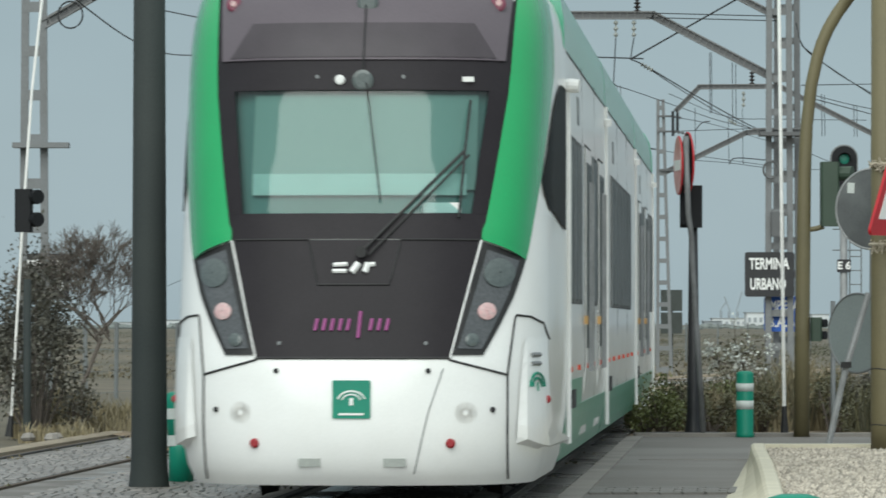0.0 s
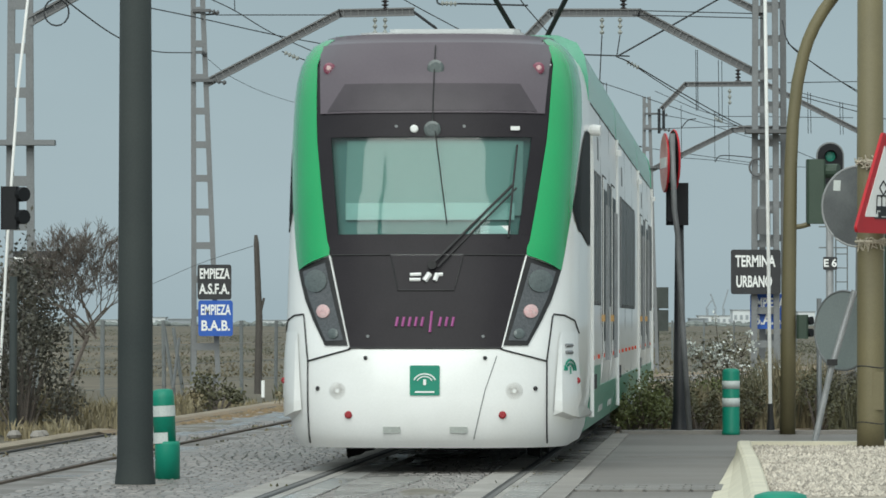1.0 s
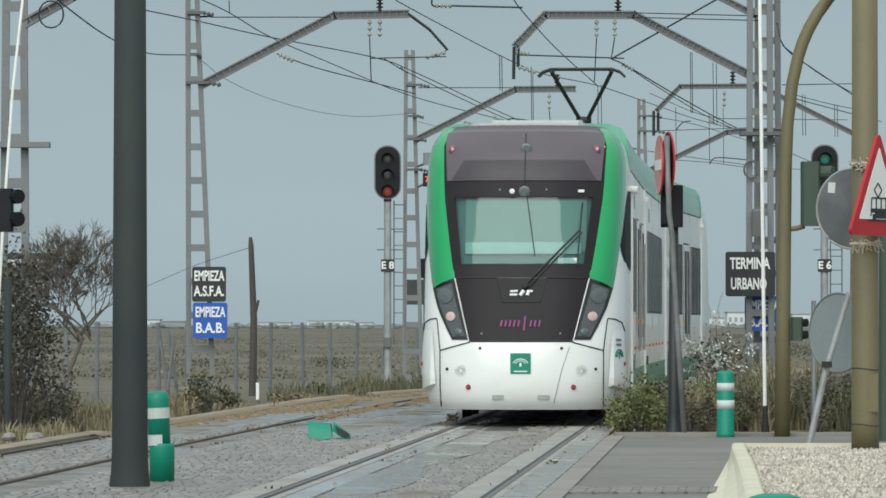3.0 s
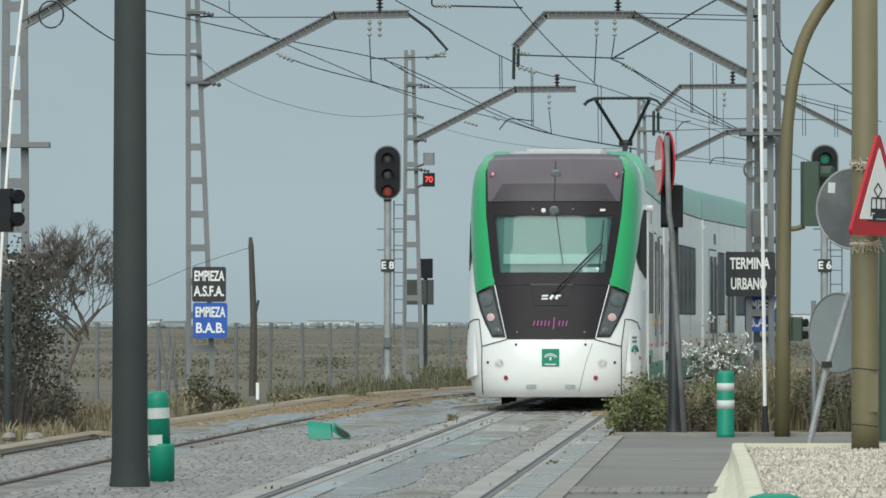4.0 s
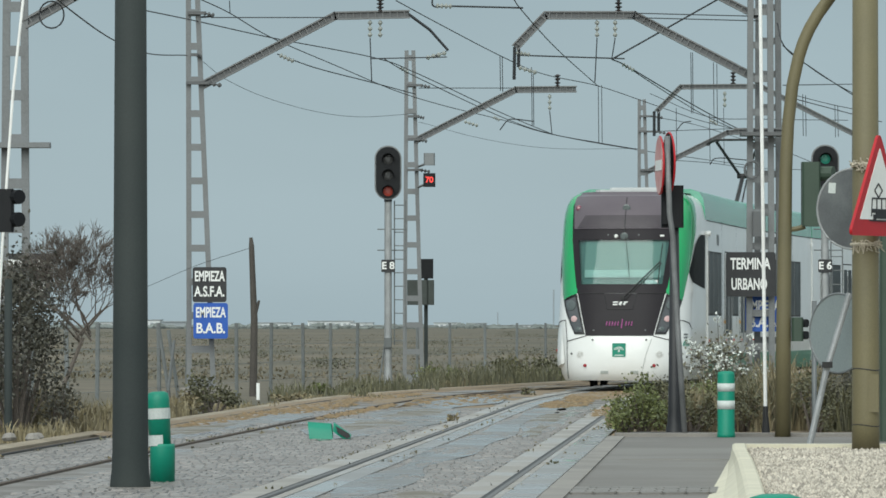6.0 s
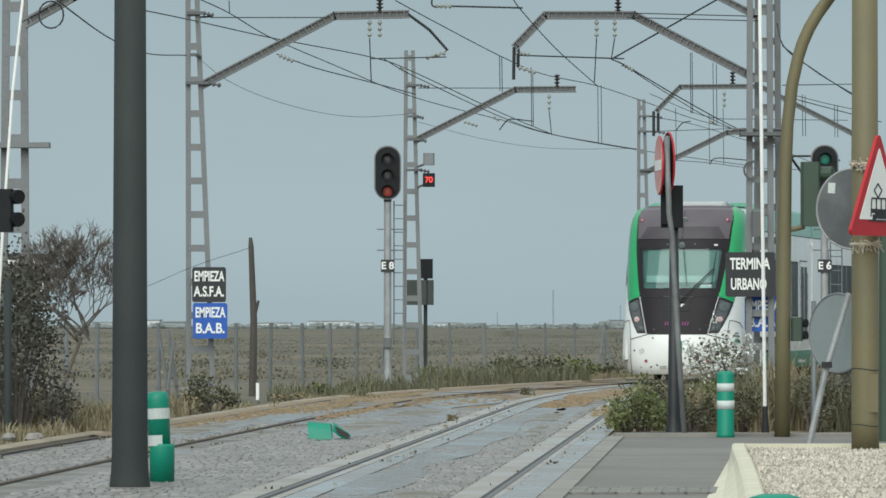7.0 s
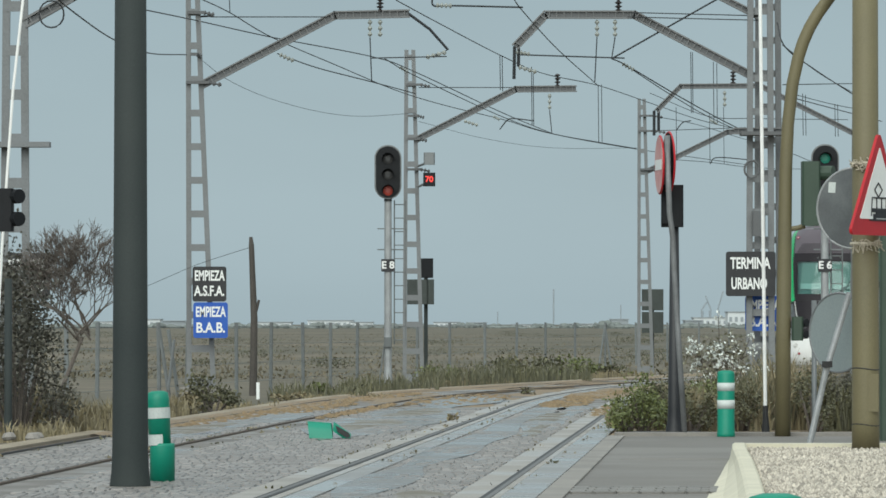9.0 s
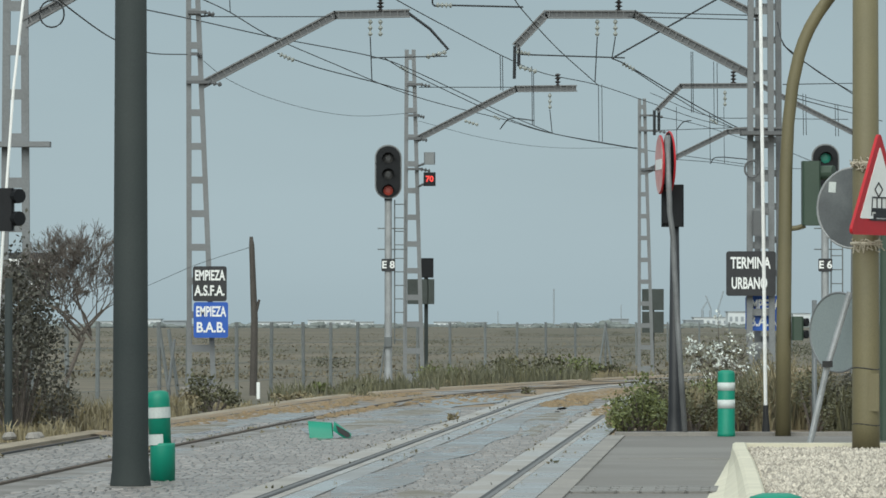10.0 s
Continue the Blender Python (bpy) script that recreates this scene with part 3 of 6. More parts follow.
def window_part(body, y0, y1, sx, panes=2, z0=1.5, z1=2.72):
    w = part("window", side_panel(y0 - 0.04, y1 + 0.04, z0 - 0.04, z1 + 0.04, sx, 0.004), BLACK, body)
    step = (y1 - y0) / panes
    for i in range(panes):
        part("pane", side_panel(y0 + i * step + 0.05, y0 + (i + 1) * step - 0.05, z0, z1, sx, 0.012), PANE, w)
        part("mullion", side_panel(y0 + i * step - 0.03, y0 + i * step + 0.03, z0 - 0.03, z1 + 0.03, sx, 0.02), SIGNGREY, w)


def door_part(body, y0, y1, sx):
    w = part("door", side_panel(y0, y1, 0.36, 2.8, sx, 0.005), LINE, body, "double-leaf sliding door")
    mid = (y0 + y1) / 2
    for a, b in ((y0 + 0.03, mid - 0.01), (mid + 0.01, y1 - 0.03)):
        part("leaf", side_panel(a, b, 0.38, 2.77, sx, 0.014), WHITE, w)
        part("pane", side_panel(a + 0.1, b - 0.1, 1.1, 2.65, sx, 0.02), PANE, w)
        part("grab_bar", Geo().tube([(sx * 1.352, b - 0.05, 0.9), (sx * 1.352, b - 0.05, 2.5)], 0.014, 6), ZINC, w)
    g = Geo()
    g.tube([(sx * 1.335, y0 - 0.12, 1.3), (sx * 1.335, y0 - 0.12, 1.37)], 0.026, 8)
    part("marker_light", g, ORANGE, w)


def module_body(tram, length, y0, doors, windows, label=""):
    """One articulated section between y0 and length, with its parts."""
    g = Geo()
    section(g, y0, length - 0.12, BODY_Z, [side_w(z) for z in BODY_Z])
    body = part("section", g, WHITE, tram, label)
    for sx in (-1, 1):
        part("skirt", side_panel(y0 + 0.01, length - 0.14, 0.26, 0.66, sx, 0.008), GREEN_SKIRT, body, "dirty green skirt panel")
        if doors and y0 > 1:
            part("skirt", side_panel(y0 + 0.02, 7.5, 0.66, 0.87, sx, 0.007), GREEN_SKIRT, body)
        for a, b in doors:
            door_part(body, a, b, sx)
        for a, b, n in windows:
            window_part(body, a, b, sx, n)
        y = y0 + 0.5
        while y < length - 0.4:
            g = Geo()
            g.box((sx * 1.33, y, 0.955), (0.03, 0.06, 0.042))
            part("side_marker", g, ORANGERED, body)
            y += 1.9
        g = Geo()
        g.tube([(sx * 1.335, length - 0.17, 0.35), (sx * 1.325, length - 0.17, 3.36)], 0.022, 8)
        part("edge_trim", g, WHITE, body)
        g = Geo()
        g.lathe((sx * 1.35, length - 0.35, 3.2), [(0.02, -0.03), (0.04, -0.03), (0.04, 0.03), (0.02, 0.04)], 8)
        part("door_camera", g, SIGNWHITE, body)
        g = Geo()
        g.box((sx * 1.325, y0 + 1.2, 0.72), (0.02, 0.9, 0.14))
        part("vent", g, LINE, body)
        for yy in (y0 + (length - y0) * 0.33, y0 + (length - y0) * 0.66):
            part("panel_joint", side_panel(yy, yy + 0.012, 0.6, 3.4, sx, 0.003), LINE, body)
        for yy, z in ((y0 + 2.2, 2.9),):
            if yy < length - 1:
                part("grille", side_panel(yy, yy + 0.45, z, z + 0.22, sx, 0.005), SIGNGREY, body)
        part("gutter", side_panel(y0, length - 0.14, 3.357, 3.373, sx, 0.004), LINE, body)
    g = Geo()
    section(g, y0 - (0.3 if y0 > 1 else 0), length - 0.08, [a for a, b in COWL_Z], [b for a, b in COWL_Z])
    part("roof_cowl", g, GREEN_SHEEN, body, "green roof cowl with pale sky sheen put into its colour")
    g = Geo()
    section(g, length - 0.14, length + 0.1, [0.45, 2.9, 3.3], [1.17, 1.17, 1.0])
    part("gangway", g, BLACK, body, "dark concertina gangway")
    g = Geo()
    g.box((0, (y0 + length) / 2, 0.36), (2.2, length - y0 - 0.8, 0.34))
    part("underframe", g, UNDER, body)
    return body


def bogie(body, y):
    for yy in (y - 0.9, y + 0.9):
        for x in (-0.834, 0.834):
            g = Geo()
            k = len(g.v)
            prof = [(0.06, -0.07), (0.29, -0.065), (0.31, 0.03), (0.33, 0.06)]
            for r, h in prof:
                for j in range(20):
                    t = 2 * math.pi * j / 20
                    g.v.append((x + h * (1 if x > 0 else -1), yy + r * math.cos(t), 0.36 + r * math.sin(t)))
            for i in range(len(prof) - 1):
                for j in range(20):
                    q = (j + 1) % 20
                    g.f.append((k + i * 20 + j, k + i * 20 + q, k + (i + 1) * 20 + q, k + (i + 1) * 20 + j))
            part("wheel", g, UNDER, body)


def end_row(z, lo=-1.0, hi=1.0, n=28):
    """A level line round the tram's end."""
    w = side_w(z)
    out = []
    for i in range(n + 1):
        p = lo + (hi - lo) * i / n
        out.append(skin(w * KEEN * math.sin(p * math.pi / 2) * 0.998, z))
    if hi == 1.0:
        out.append(Vector((w, NOSE, z)))
    if lo == -1.0:
        out.insert(0, Vector((-w, NOSE, z)))
    return out


def far_end(body, length):
    """The plain shell of the other cab."""
    g = Geo()
    zs = [0.2, 0.32, 0.5, 0.8, 1.05, 1.4, 1.8, 2.2, 2.6, 3.0, 3.3, 3.5, 3.7, 3.78, 3.86]
    rows = [[Vector((-p.x, length - p.y, p.z)) for p in end_row(z)] for z in zs]
    g.grid(rows)
    g.face(*rows[-1])
    part("end_shell", g, WHITE, body, smooth=True)
    g = Geo()
    section(g, length - NOSE - 0.1, length - NOSE + 0.05, [a for a, b in COWL_Z], [b + 0.012 for a, b in COWL_Z])
    part("end_cowl", g, GREEN_SHEEN, body)


def tram_nose(body):
    """The rounded end with its mask, glass, pillars and lamps, parts of the first section."""
    zs = [0.2, 0.25, 0.32, 0.4, 0.5, 0.65, 0.8, 0.95, 1.05, 1.2, 1.4, 1.6, 1.8, 1.95, GLASS_B]
    up = [GLASS_B + (GLASS_T - GLASS_B) * i / 6 for i in range(7)]
    top = [GLASS_T, 3.05, 3.2, 3.35, 3.5, 3.6, 3.7, 3.78, 3.83, 3.86]

    row = end_row
    g = Geo()
    g.grid([row(z) for z in zs])
    g.grid([row(z) for z in top])
    lim = [2 / math.pi * math.asin(glass_x(z) / side_w(z) / KEEN / 0.998) for z in up]
    g.grid([row(z, -1.0, -q, 12) for z, q in zip(up, lim)])
    g.grid([row(z, q, 1.0, 12) for z, q in zip(up, lim)])
    g.face(*row(0.2))
    g.face(*row(3.86))
    part("end_shell", g, WHITE, body, "smooth white rounded cab end", smooth=True)
    # black mask: below the glass, beside it and above it
    part("mask_panel", patch([(-0.655, 1.065), (0.655, 1.065), (0.85, 1.88), (-0.85, 1.88)], 0.006, 16, 12), MASK, body, "matt black front hatch", smooth=True)
    g = patch([(-0.868, 1.885), (0.868, 1.885), (0.9, 2.062), (-0.9, 2.062)], 0.008, 16, 3)
    part("screen_surround", g, MASK, body, smooth=True)
    g = patch([(-1.03, 2.926), (1.03, 2.926), (1.06, 3.74), (-1.06, 3.74)], 0.008, 16, 8)
    part("header_panel", g, MASK, body, smooth=True)
    for sx in (-1, 1):
        a = [(sx * (glass_x(GLASS_B) - 0.014), GLASS_B), (sx * 0.9, GLASS_B), (sx * 1.03, GLASS_T), (sx * (glass_x(GLASS_T) - 0.014), GLASS_T)]
        if sx < 0:
            a = [a[1], a[0], a[3], a[2]]
        part("screen_surround", patch(a, 0.008, 4, 8), MASK, body, smooth=True)
    g = Geo()
    rows = [[skin(x, z, 0.008) for x in [-1.02 + 2.04 * i / 20 for i in range(21)]] for z in (3.74, 3.77, 3.8, 3.84)]
    rows.append([p + Vector((0, 0.02, 0.035)) for p in rows[-1]])
    rows.append([Vector((p.x, 4.0, 3.895)) for p in rows[-2]])
    g.grid(rows)
    part("roof_cap", g, SMOKE, body, "dark cap between the pillars", smooth=True)
    part("display_panel", patch([(-0.985, 3.14), (0.985, 3.14), (1.03, 3.775), (-1.03, 3.775)], 0.02, 16, 6), SMOKE, body, "smoked panel over a dark display", smooth=True)
    part("display_inset", patch([(-0.92, 3.155), (0.92, 3.155), (0.77, 3.4), (-0.77, 3.4)], 0.026, 16, 3), SMOKE_DARK, body, smooth=True)
    # windscreen with the blind and cab behind it
    ws = part("windscreen", patch([(-glass_x(GLASS_B), GLASS_B), (glass_x(GLASS_B), GLASS_B), (glass_x(GLASS_T), GLASS_T), (-glass_x(GLASS_T), GLASS_T)], 0.0, 40, 16, False), TEAL, body, "teal-tinted windscreen", smooth=True)
    ws.visible_shadow = False
    g = Geo()
    g.grid([[skin(x, z, -0.05) for x in [-0.76 + 1.6 * i / 24 for i in range(25)]] for z in (2.25, 2.4, 2.5, 2.6, 2.75, 2.92)])
    part("blind", g, BLIND, body, "pale blind pulled down behind the glass", smooth=True)
    g = Geo()
    g.grid([[skin(x, z, -0.046) for x in [-0.75 + 1.52 * i / 24 for i in range(25)]] for z in (2.21, 2.29, 2.36)])
    part("blind_hem", g, HEM, body, smooth=True)
    g = Geo()
    g.grid([[skin(x, z, -0.08) for x in [-1.0 + 2.0 * i / 24 for i in range(25)]] for z in (1.98, 2.2, 2.4, 2.6, 2.8, 3.0)])
    part("cab_lining", g, CABIN, body, smooth=True)
    g = Geo()
    g.box(skin(0.6, 2.12, -0.04), (0.26, 0.03, 0.07))
    part("paper", g, SIGNWHITE, body, "white papers on the dashboard")
    for sx in (-1, 1):
        # green pillars
        zz = [1.745, 1.8, 1.9, 2.0, 2.15, 2.3, 2.5, 2.7, 2.9, 3.1, 3.3, 3.45, 3.6, 3.7, 3.77, 3.82, 3.855]
        g = Geo()
        rows = []
        for z in zz:
            a, b = pillar_in(max(z, 1.86)), pillar_out(z)
            rows.append([])
            for i in range(9):
                u = i / 8
                x = a + (b - a) * u
                zi = z if z > 1.95 else z + (1 - u) * (0.135 if z < 1.9 else 0.06) * (1 if z < 1.95 else 0)
                rows[-1].append(skin(sx * x, zi, 0.012 + 0.03 * math.sin(u * math.pi)))
        g.grid(rows, flip=sx < 0)
        part("pillar", g, GREEN, body, "glossy green corner pillar", smooth=True)
        # headlamp clusters
        hl = part("headlight", lamp_patch(sx, 0.0, 0.013), BLACK, body, "headlight cluster in a black surround", smooth=True)
        part("cover", lamp_patch(sx, 0.14, 0.018), LAMPGLASS, hl, "smoked clear cover", smooth=True)
        for x, z, r, m in ((0.895, 1.385, 0.058, LENSW), (0.97, 1.65, 0.10, LENSG), (0.8, 1.19, 0.045, LENSG)):
            part("lens", skin_disc(sx * x, z, r, 0.03), m, hl)
        part("seam", ribbon([(sx * 0.662, 1.07), (sx * 0.857, 1.875)], 0.014, 0.012), WHITE, body)
        # bumper seams and side cheek
        part("seam", ribbon([(sx * 0.655, 1.06), (sx * 0.9, 0.995), (sx * 1.045, 0.955)], 0.004, 0.016), LINE, body)
        part("seam", ribbon([(sx * 1.045, 0.955), (sx * 1.045, 0.6), (sx * 1.04, 0.24)], 0.002, 0.016), LINE, body)
        part("seam", ribbon([(sx * 1.045, 0.955), (sx * 1.09, 1.34), (sx * 1.1, 1.365), (sx * 1.19, 1.355), (sx * 1.27, 1.31), (sx * 1.3, 1.2)], 0.002, 0.016), LINE, body)
        g = Geo()
        rows = []
        for k in range(9):
            v = k / 8
            z = 0.53 + 0.68 * v
            rows.append([skin(sx * ((1.1 + 0.045 * v) * (1 - q / 6) + 1.285 * q / 6), z - 0.09 * (1 - v) * q / 6, 0.055 - 0.05 * v if 0 < q else 0.008) for q in range(7)])
        g.grid(rows, flip=sx < 0)
        g.grid([[skin(p.x * 0.99, p.z - 0.05, 0.0) for p in rows[0]], rows[0]], flip=sx < 0)
        part("cheek_panel", g, WHITE, body, "raised cheek with a ledge below", smooth=False)
        for x, z, r, m in ((0.67, 0.49, 0.034, RED), (0.52, 0.985, 0.018, LINE), (0.95, 0.718, 0.02, LINE), (1.27, 0.78, 0.03, RED), (0.77, 0.7, 0.06, SUNDECAL)):
            p = skin(sx * x, z, 0.025 if x > 1.2 else 0.0)
            g = Geo()
            if r == 0.06:
                for j in range(26):
                    t = 2 * math.pi * j / 26
                    g.tube([skin(sx * x + q * math.cos(t), z + q * math.sin(t), 0.003) for q in (0.02, 0.075)], 0.0022, 4)
                part("sun_decal", g, m, body)
                continue
            g.lathe((p.x, p.y, p.z), [(r, 0.015), (r, -0.01), (r * 0.6, -0.022)], 14, "Y")
            part("reflector" if m is RED else "fixing", g, m, body)
        if sx > 0:
            g = Geo()
            for r in (0.095, 0.06):
                g.tube([skin(1.21 + r * 0.45 * math.cos(t), 0.87 + r * math.sin(t), 0.034) for t in [math.pi * i / 8 for i in range(9)]], 0.009, 5)
            g.tube([skin(1.21, 0.84, 0.04), skin(1.21, 0.9, 0.034)], 0.007, 5)
            part("cheek_emblem", g, BOLLARD, body, "small green emblem")
            for k in range(2):
                part("text_bar", Geo().tube([skin(1.185, 1.03 + k * 0.06, 0.022), skin(1.235, 1.03 + k * 0.06, 0.022)], 0.016, 5), SIGNGREY, body)
        for x, z in ((0.5, 1.17), (0.3, 3.02)):
            p = skin(sx * x, z, 0.01)
            part("fixing", Geo().lathe((p.x, p.y, p.z), [(0.014, 0.01), (0.014, -0.008)], 10, "Y"), SIGNGREY, body)
        g = Geo()
        p = skin(sx * 0.29, 0.36, 0.002)
        g.box(p, (0.15, 0.02, 0.055))
        part("tow_cover", g, INSUL, body)
        # rear-view camera and cab side window
        if sx > 0:
            g = Geo()
            g.tube([(1.27, 4.0, 3.1), (1.35, 3.98, 3.1), (1.42, 3.97, 3.095)], [0.035, 0.055, 0.05], 12)
            part("side_camera", g, SIGNWHITE, body, "white rear-view camera pod")
        g = Geo()
        rows = []
        for k in range(11):
            z = 2.0 + 1.06 * k / 10
            w = side_w(z)
            lo = lerp([(2.0, 0.9955), (2.1, 0.975), (2.29, 0.93), (2.5, 0.955), (2.8, 0.979), (3.06, 0.99)], z)
            rows.append([skin(sx * w * (lo + (0.9965 - lo) * q / 6), z, 0.012) for q in range(7)])
        g.grid(rows, flip=sx < 0)
        part("cab_window", g, CABGLASS, body, "dark cab side window")
        part("window_post", Geo().tube([(sx * 1.335, NOSE - 0.05, 0.4), (sx * 1.335, NOSE - 0.05, 2.6), (sx * 1.325, NOSE - 0.05, 3.12)], 0.02, 8), WHITE, body, "white upright beside the cab window")
    # small lamps and camera above the glass, tail lamps in the smoked panel
    for x, z, r, m in ((-0.14, 2.99, 0.035, SIGNWHITE), (0.02, 2.985, 0.075, LENSG), (-0.92, 3.55, 0.055, DIMRED), (0.92, 3.55, 0.055, DIMRED), (0.03, 3.54, 0.075, LENSG), (-0.92, 3.551, 0.025, LENSW), (0.92, 3.551, 0.025, LENSW)):
        p = skin(x, z, 0.034 if r == 0.025 else 0.024)
        g = Geo()
        g.lathe((p.x, p.y, p.z), [(r, 0.02), (r, -0.012), (r * 0.7, -0.02)], 16, "Y")
        part("lamp", g, m, body)
    g = Geo()
    g.box(skin(0.74, 3.0, 0.02), (0.08, 0.03, 0.035))
    part("marker_plate", g, SIGNWHITE, body)
    # hatch outline in the mask
    part("seam", ribbon([(-0.85, 1.88), (-0.32, 1.88), (-0.245, 1.57), (0.245, 1.57), (0.32, 1.88), (0.85, 1.88)], 0.01, 0.014), BLACK, body)
    part("seam", ribbon([(-0.665, 1.07), (0.665, 1.07)], 0.008, 0.018), BLACK, body)
    part("seam", ribbon([(0.62, 1.0), (0.52, 0.7), (0.42, 0.28)], 0.002, 0.008), SIGNGREY, body)
    # wiper
    g = Geo()
    a, b, c = skin(0.05, 1.78, 0.05), skin(0.72, 2.48, 0.06), skin(0.8, 2.12, 0.03)
    g.tube([a, b], 0.012, 6)
    g.tube([a + Vector((0.05, 0, -0.02)), b + Vector((0.03, 0, -0.03))], 0.009, 6)
    g.tube([skin(0.76, 2.85, 0.02), b, skin(0.7, 2.03, 0.02)], 0.01, 6)
    g.lathe(a, [(0.04, 0.03), (0.04, -0.03)], 10, "Y")
    part("wiper", g, BLACK, body)
    g = Geo()
    g.tube([skin(0.02 + 0.0 * i, 3.74 - i * 0.06, 0.03) for i in range(13)] + [skin(0.05 + 0.012 * i, 2.95 - i * 0.08, 0.03) for i in range(11)], 0.006, 5)
    part("cable", g, BLACK, body)
    # maker's mark and operator's mark as plain shapes
    g = Geo()

    def stroke(x0, z0, x1, z1, w):
        g.tube([skin(x0 + (x1 - x0) * i / 3, z0 + (z1 - z0) * i / 3, 0.014) for i in range(4)], w / 2, 6)

    for q in ((-0.14, 1.705, -0.045, 1.71, 0.032), (-0.145, 1.662, -0.05, 1.662, 0.032), (-0.015, 1.652, 0.03, 1.715, 0.05), (0.075, 1.652, 0.095, 1.715, 0.045), (0.1, 1.705, 0.145, 1.71, 0.034)):
        stroke(*q)
    part("maker_mark", g, SIGNWHITE, body, "plain white mark")
    for x, lo, hi in ((-0.255, 1.255, 1.335), (-0.2, 1.255, 1.335), (-0.145, 1.255, 1.335), (-0.09, 1.255, 1.335), (-0.035, 1.255, 1.335), (0.04, 1.205, 1.385), (0.12, 1.255, 1.335), (0.175, 1.255, 1.335), (0.23, 1.255, 1.335)):
        g = Geo()
        stroke(x, lo, x + 0.015, hi, 0.024)
        part("operator_mark", g, PURPLE, body, "plain purple bar")
    p = skin(0, 0.78, 0.0)
    g = Geo()
    plate(g, rounded(0.26, 0.26, 0.01, 2), p.y - 0.012, 0.02, (0.0, 0.79))
    em = part("emblem", g, BOLLARD, body, "square green emblem")
    g = Geo()
    for r, h in ((0.095, 0.012), (0.065, 0.01)):
        g.tube([(r * math.cos(t), p.y - 0.014, 0.775 + r * 0.75 * math.sin(t)) for t in [math.pi * i / 12 for i in range(1, 12)]], h * 0.6, 5)
    g.box((0, p.y - 0.014, 0.775), (0.025, 0.006, 0.05))
    g.box((0, p.y - 0.014, 0.69), (0.17, 0.006, 0.014))
    part("emblem_shapes", g, SIGNWHITE, em)
    # roof fairing
    g = Geo()
    g.box((0, 3.4, 3.92), (1.5, 1.6, 0.06), bev=0.1)
    g.box((0.1, 3.2, 3.97), (1.2, 0.5, 0.06), bev=0.05)
    part("roof_unit", g, ROOFUNIT, body, "pale roof equipment")


def pantograph(body, y):
    g = Geo()
    g.box((0, y, 3.98), (0.9, 1.5, 0.08))
    for x in (-0.4, 0.4):
        for q in (-0.6, 0.6):
            g.tube([(x, y + q, 3.9), (x, y + q, 4.0)], 0.05, 8)
    part("pantograph_base", g, ARM, body)
    g = Geo()
    g.tube([(0, y - 0.75, 4.02), (0, y + 0.7, 4.78)], 0.05, 8)
    g.tube([(0.12, y - 0.6, 4.02), (0.1, y + 0.66, 4.7)], 0.02, 6)
    g.tube([(-0.13, y + 0.7, 4.8), (0.13, y + 0.7, 4.8)], 0.06, 8)
    for sx in (-1, 1):
        g.tube([(sx * 0.06, y + 0.7, 4.8), (sx * 0.52, y - 0.2, 5.6)], 0.034, 8)
    part("pantograph_arm", g, BLACK, body)
    g = Geo()
    for q in (-0.35, -0.05):
        g.tube([(-0.74, y + q, 5.5), (-0.66, y + q, 5.58), (-0.52, y + q, 5.63), (0.52, y + q, 5.63), (0.66, y + q, 5.58), (0.74, y + q, 5.5)], 0.022, 8)
    for x in (-0.48, 0.48):
        g.tube([(x, y - 0.35, 5.6), (x, y - 0.05, 5.6)], 0.02, 6)
    part("collector_head", g, BLACK, body)


SECTIONS = [(0.0, 14.6), (14.6, 27.0), (27.0, 41.6)]
tram = thing("tram", "white and green articulated tram with a black front mask", "tram")
one = module_body(tram, 14.6, NOSE, [(8.2, 9.7), (11.9, 13.4)], [(4.5, 7.4, 3), (10.1, 11.5, 1)], "white cab section with a rounded end")
tram_nose(one)
bogie(one, 4.0)
two = module_body(tram, 12.4, 0.1, [], [(1.6, 9.8, 6)])
pantograph(two, 8.7)
bogie(two, 2.0)
bogie(two, 10.2)
three = module_body(tram, 14.6 - NOSE, 0.1, [(1.3, 2.8), (5.0, 6.5)], [(3.2, 4.6, 1), (7.2, 10.0, 3)])
far_end(three, 14.6)
bogie(three, 10.4)
cars = [one, two, three]

TRIP = [(0.0, 0.0), (0.5, 4.79), (1.0, 10.0), (1.5, 15.0), (2.0, 20.64), (2.5, 25.85), (4.0, 43.41), (4.5, 48.94), (5.0, 54.68), (5.5, 60.64), (7.0, 79.37), (7.5, 85.54), (8.0, 91.92), (8.5, 98.52), (9.0, 105.11), (9.5, 112.6), (10.0, 120.6)]


def on_track(s, i):
    a, b = SECTIONS[i]
    p, _ = track(s + a, -0.02)
    q, _ = track(s + b, -0.02)
    if i == 0:
        p2, _ = track(s + 2.4, -0.02)
        d = q - p2
        h = math.atan2(d.x, d.y)
        p = p2 - Vector((math.sin(h), math.cos(h))) * 2.4
    else:
        d = q - p
        h = math.atan2(d.x, d.y)
    return pose(p.x, p.y, 0.03, 0, 0, -math.degrees(h))


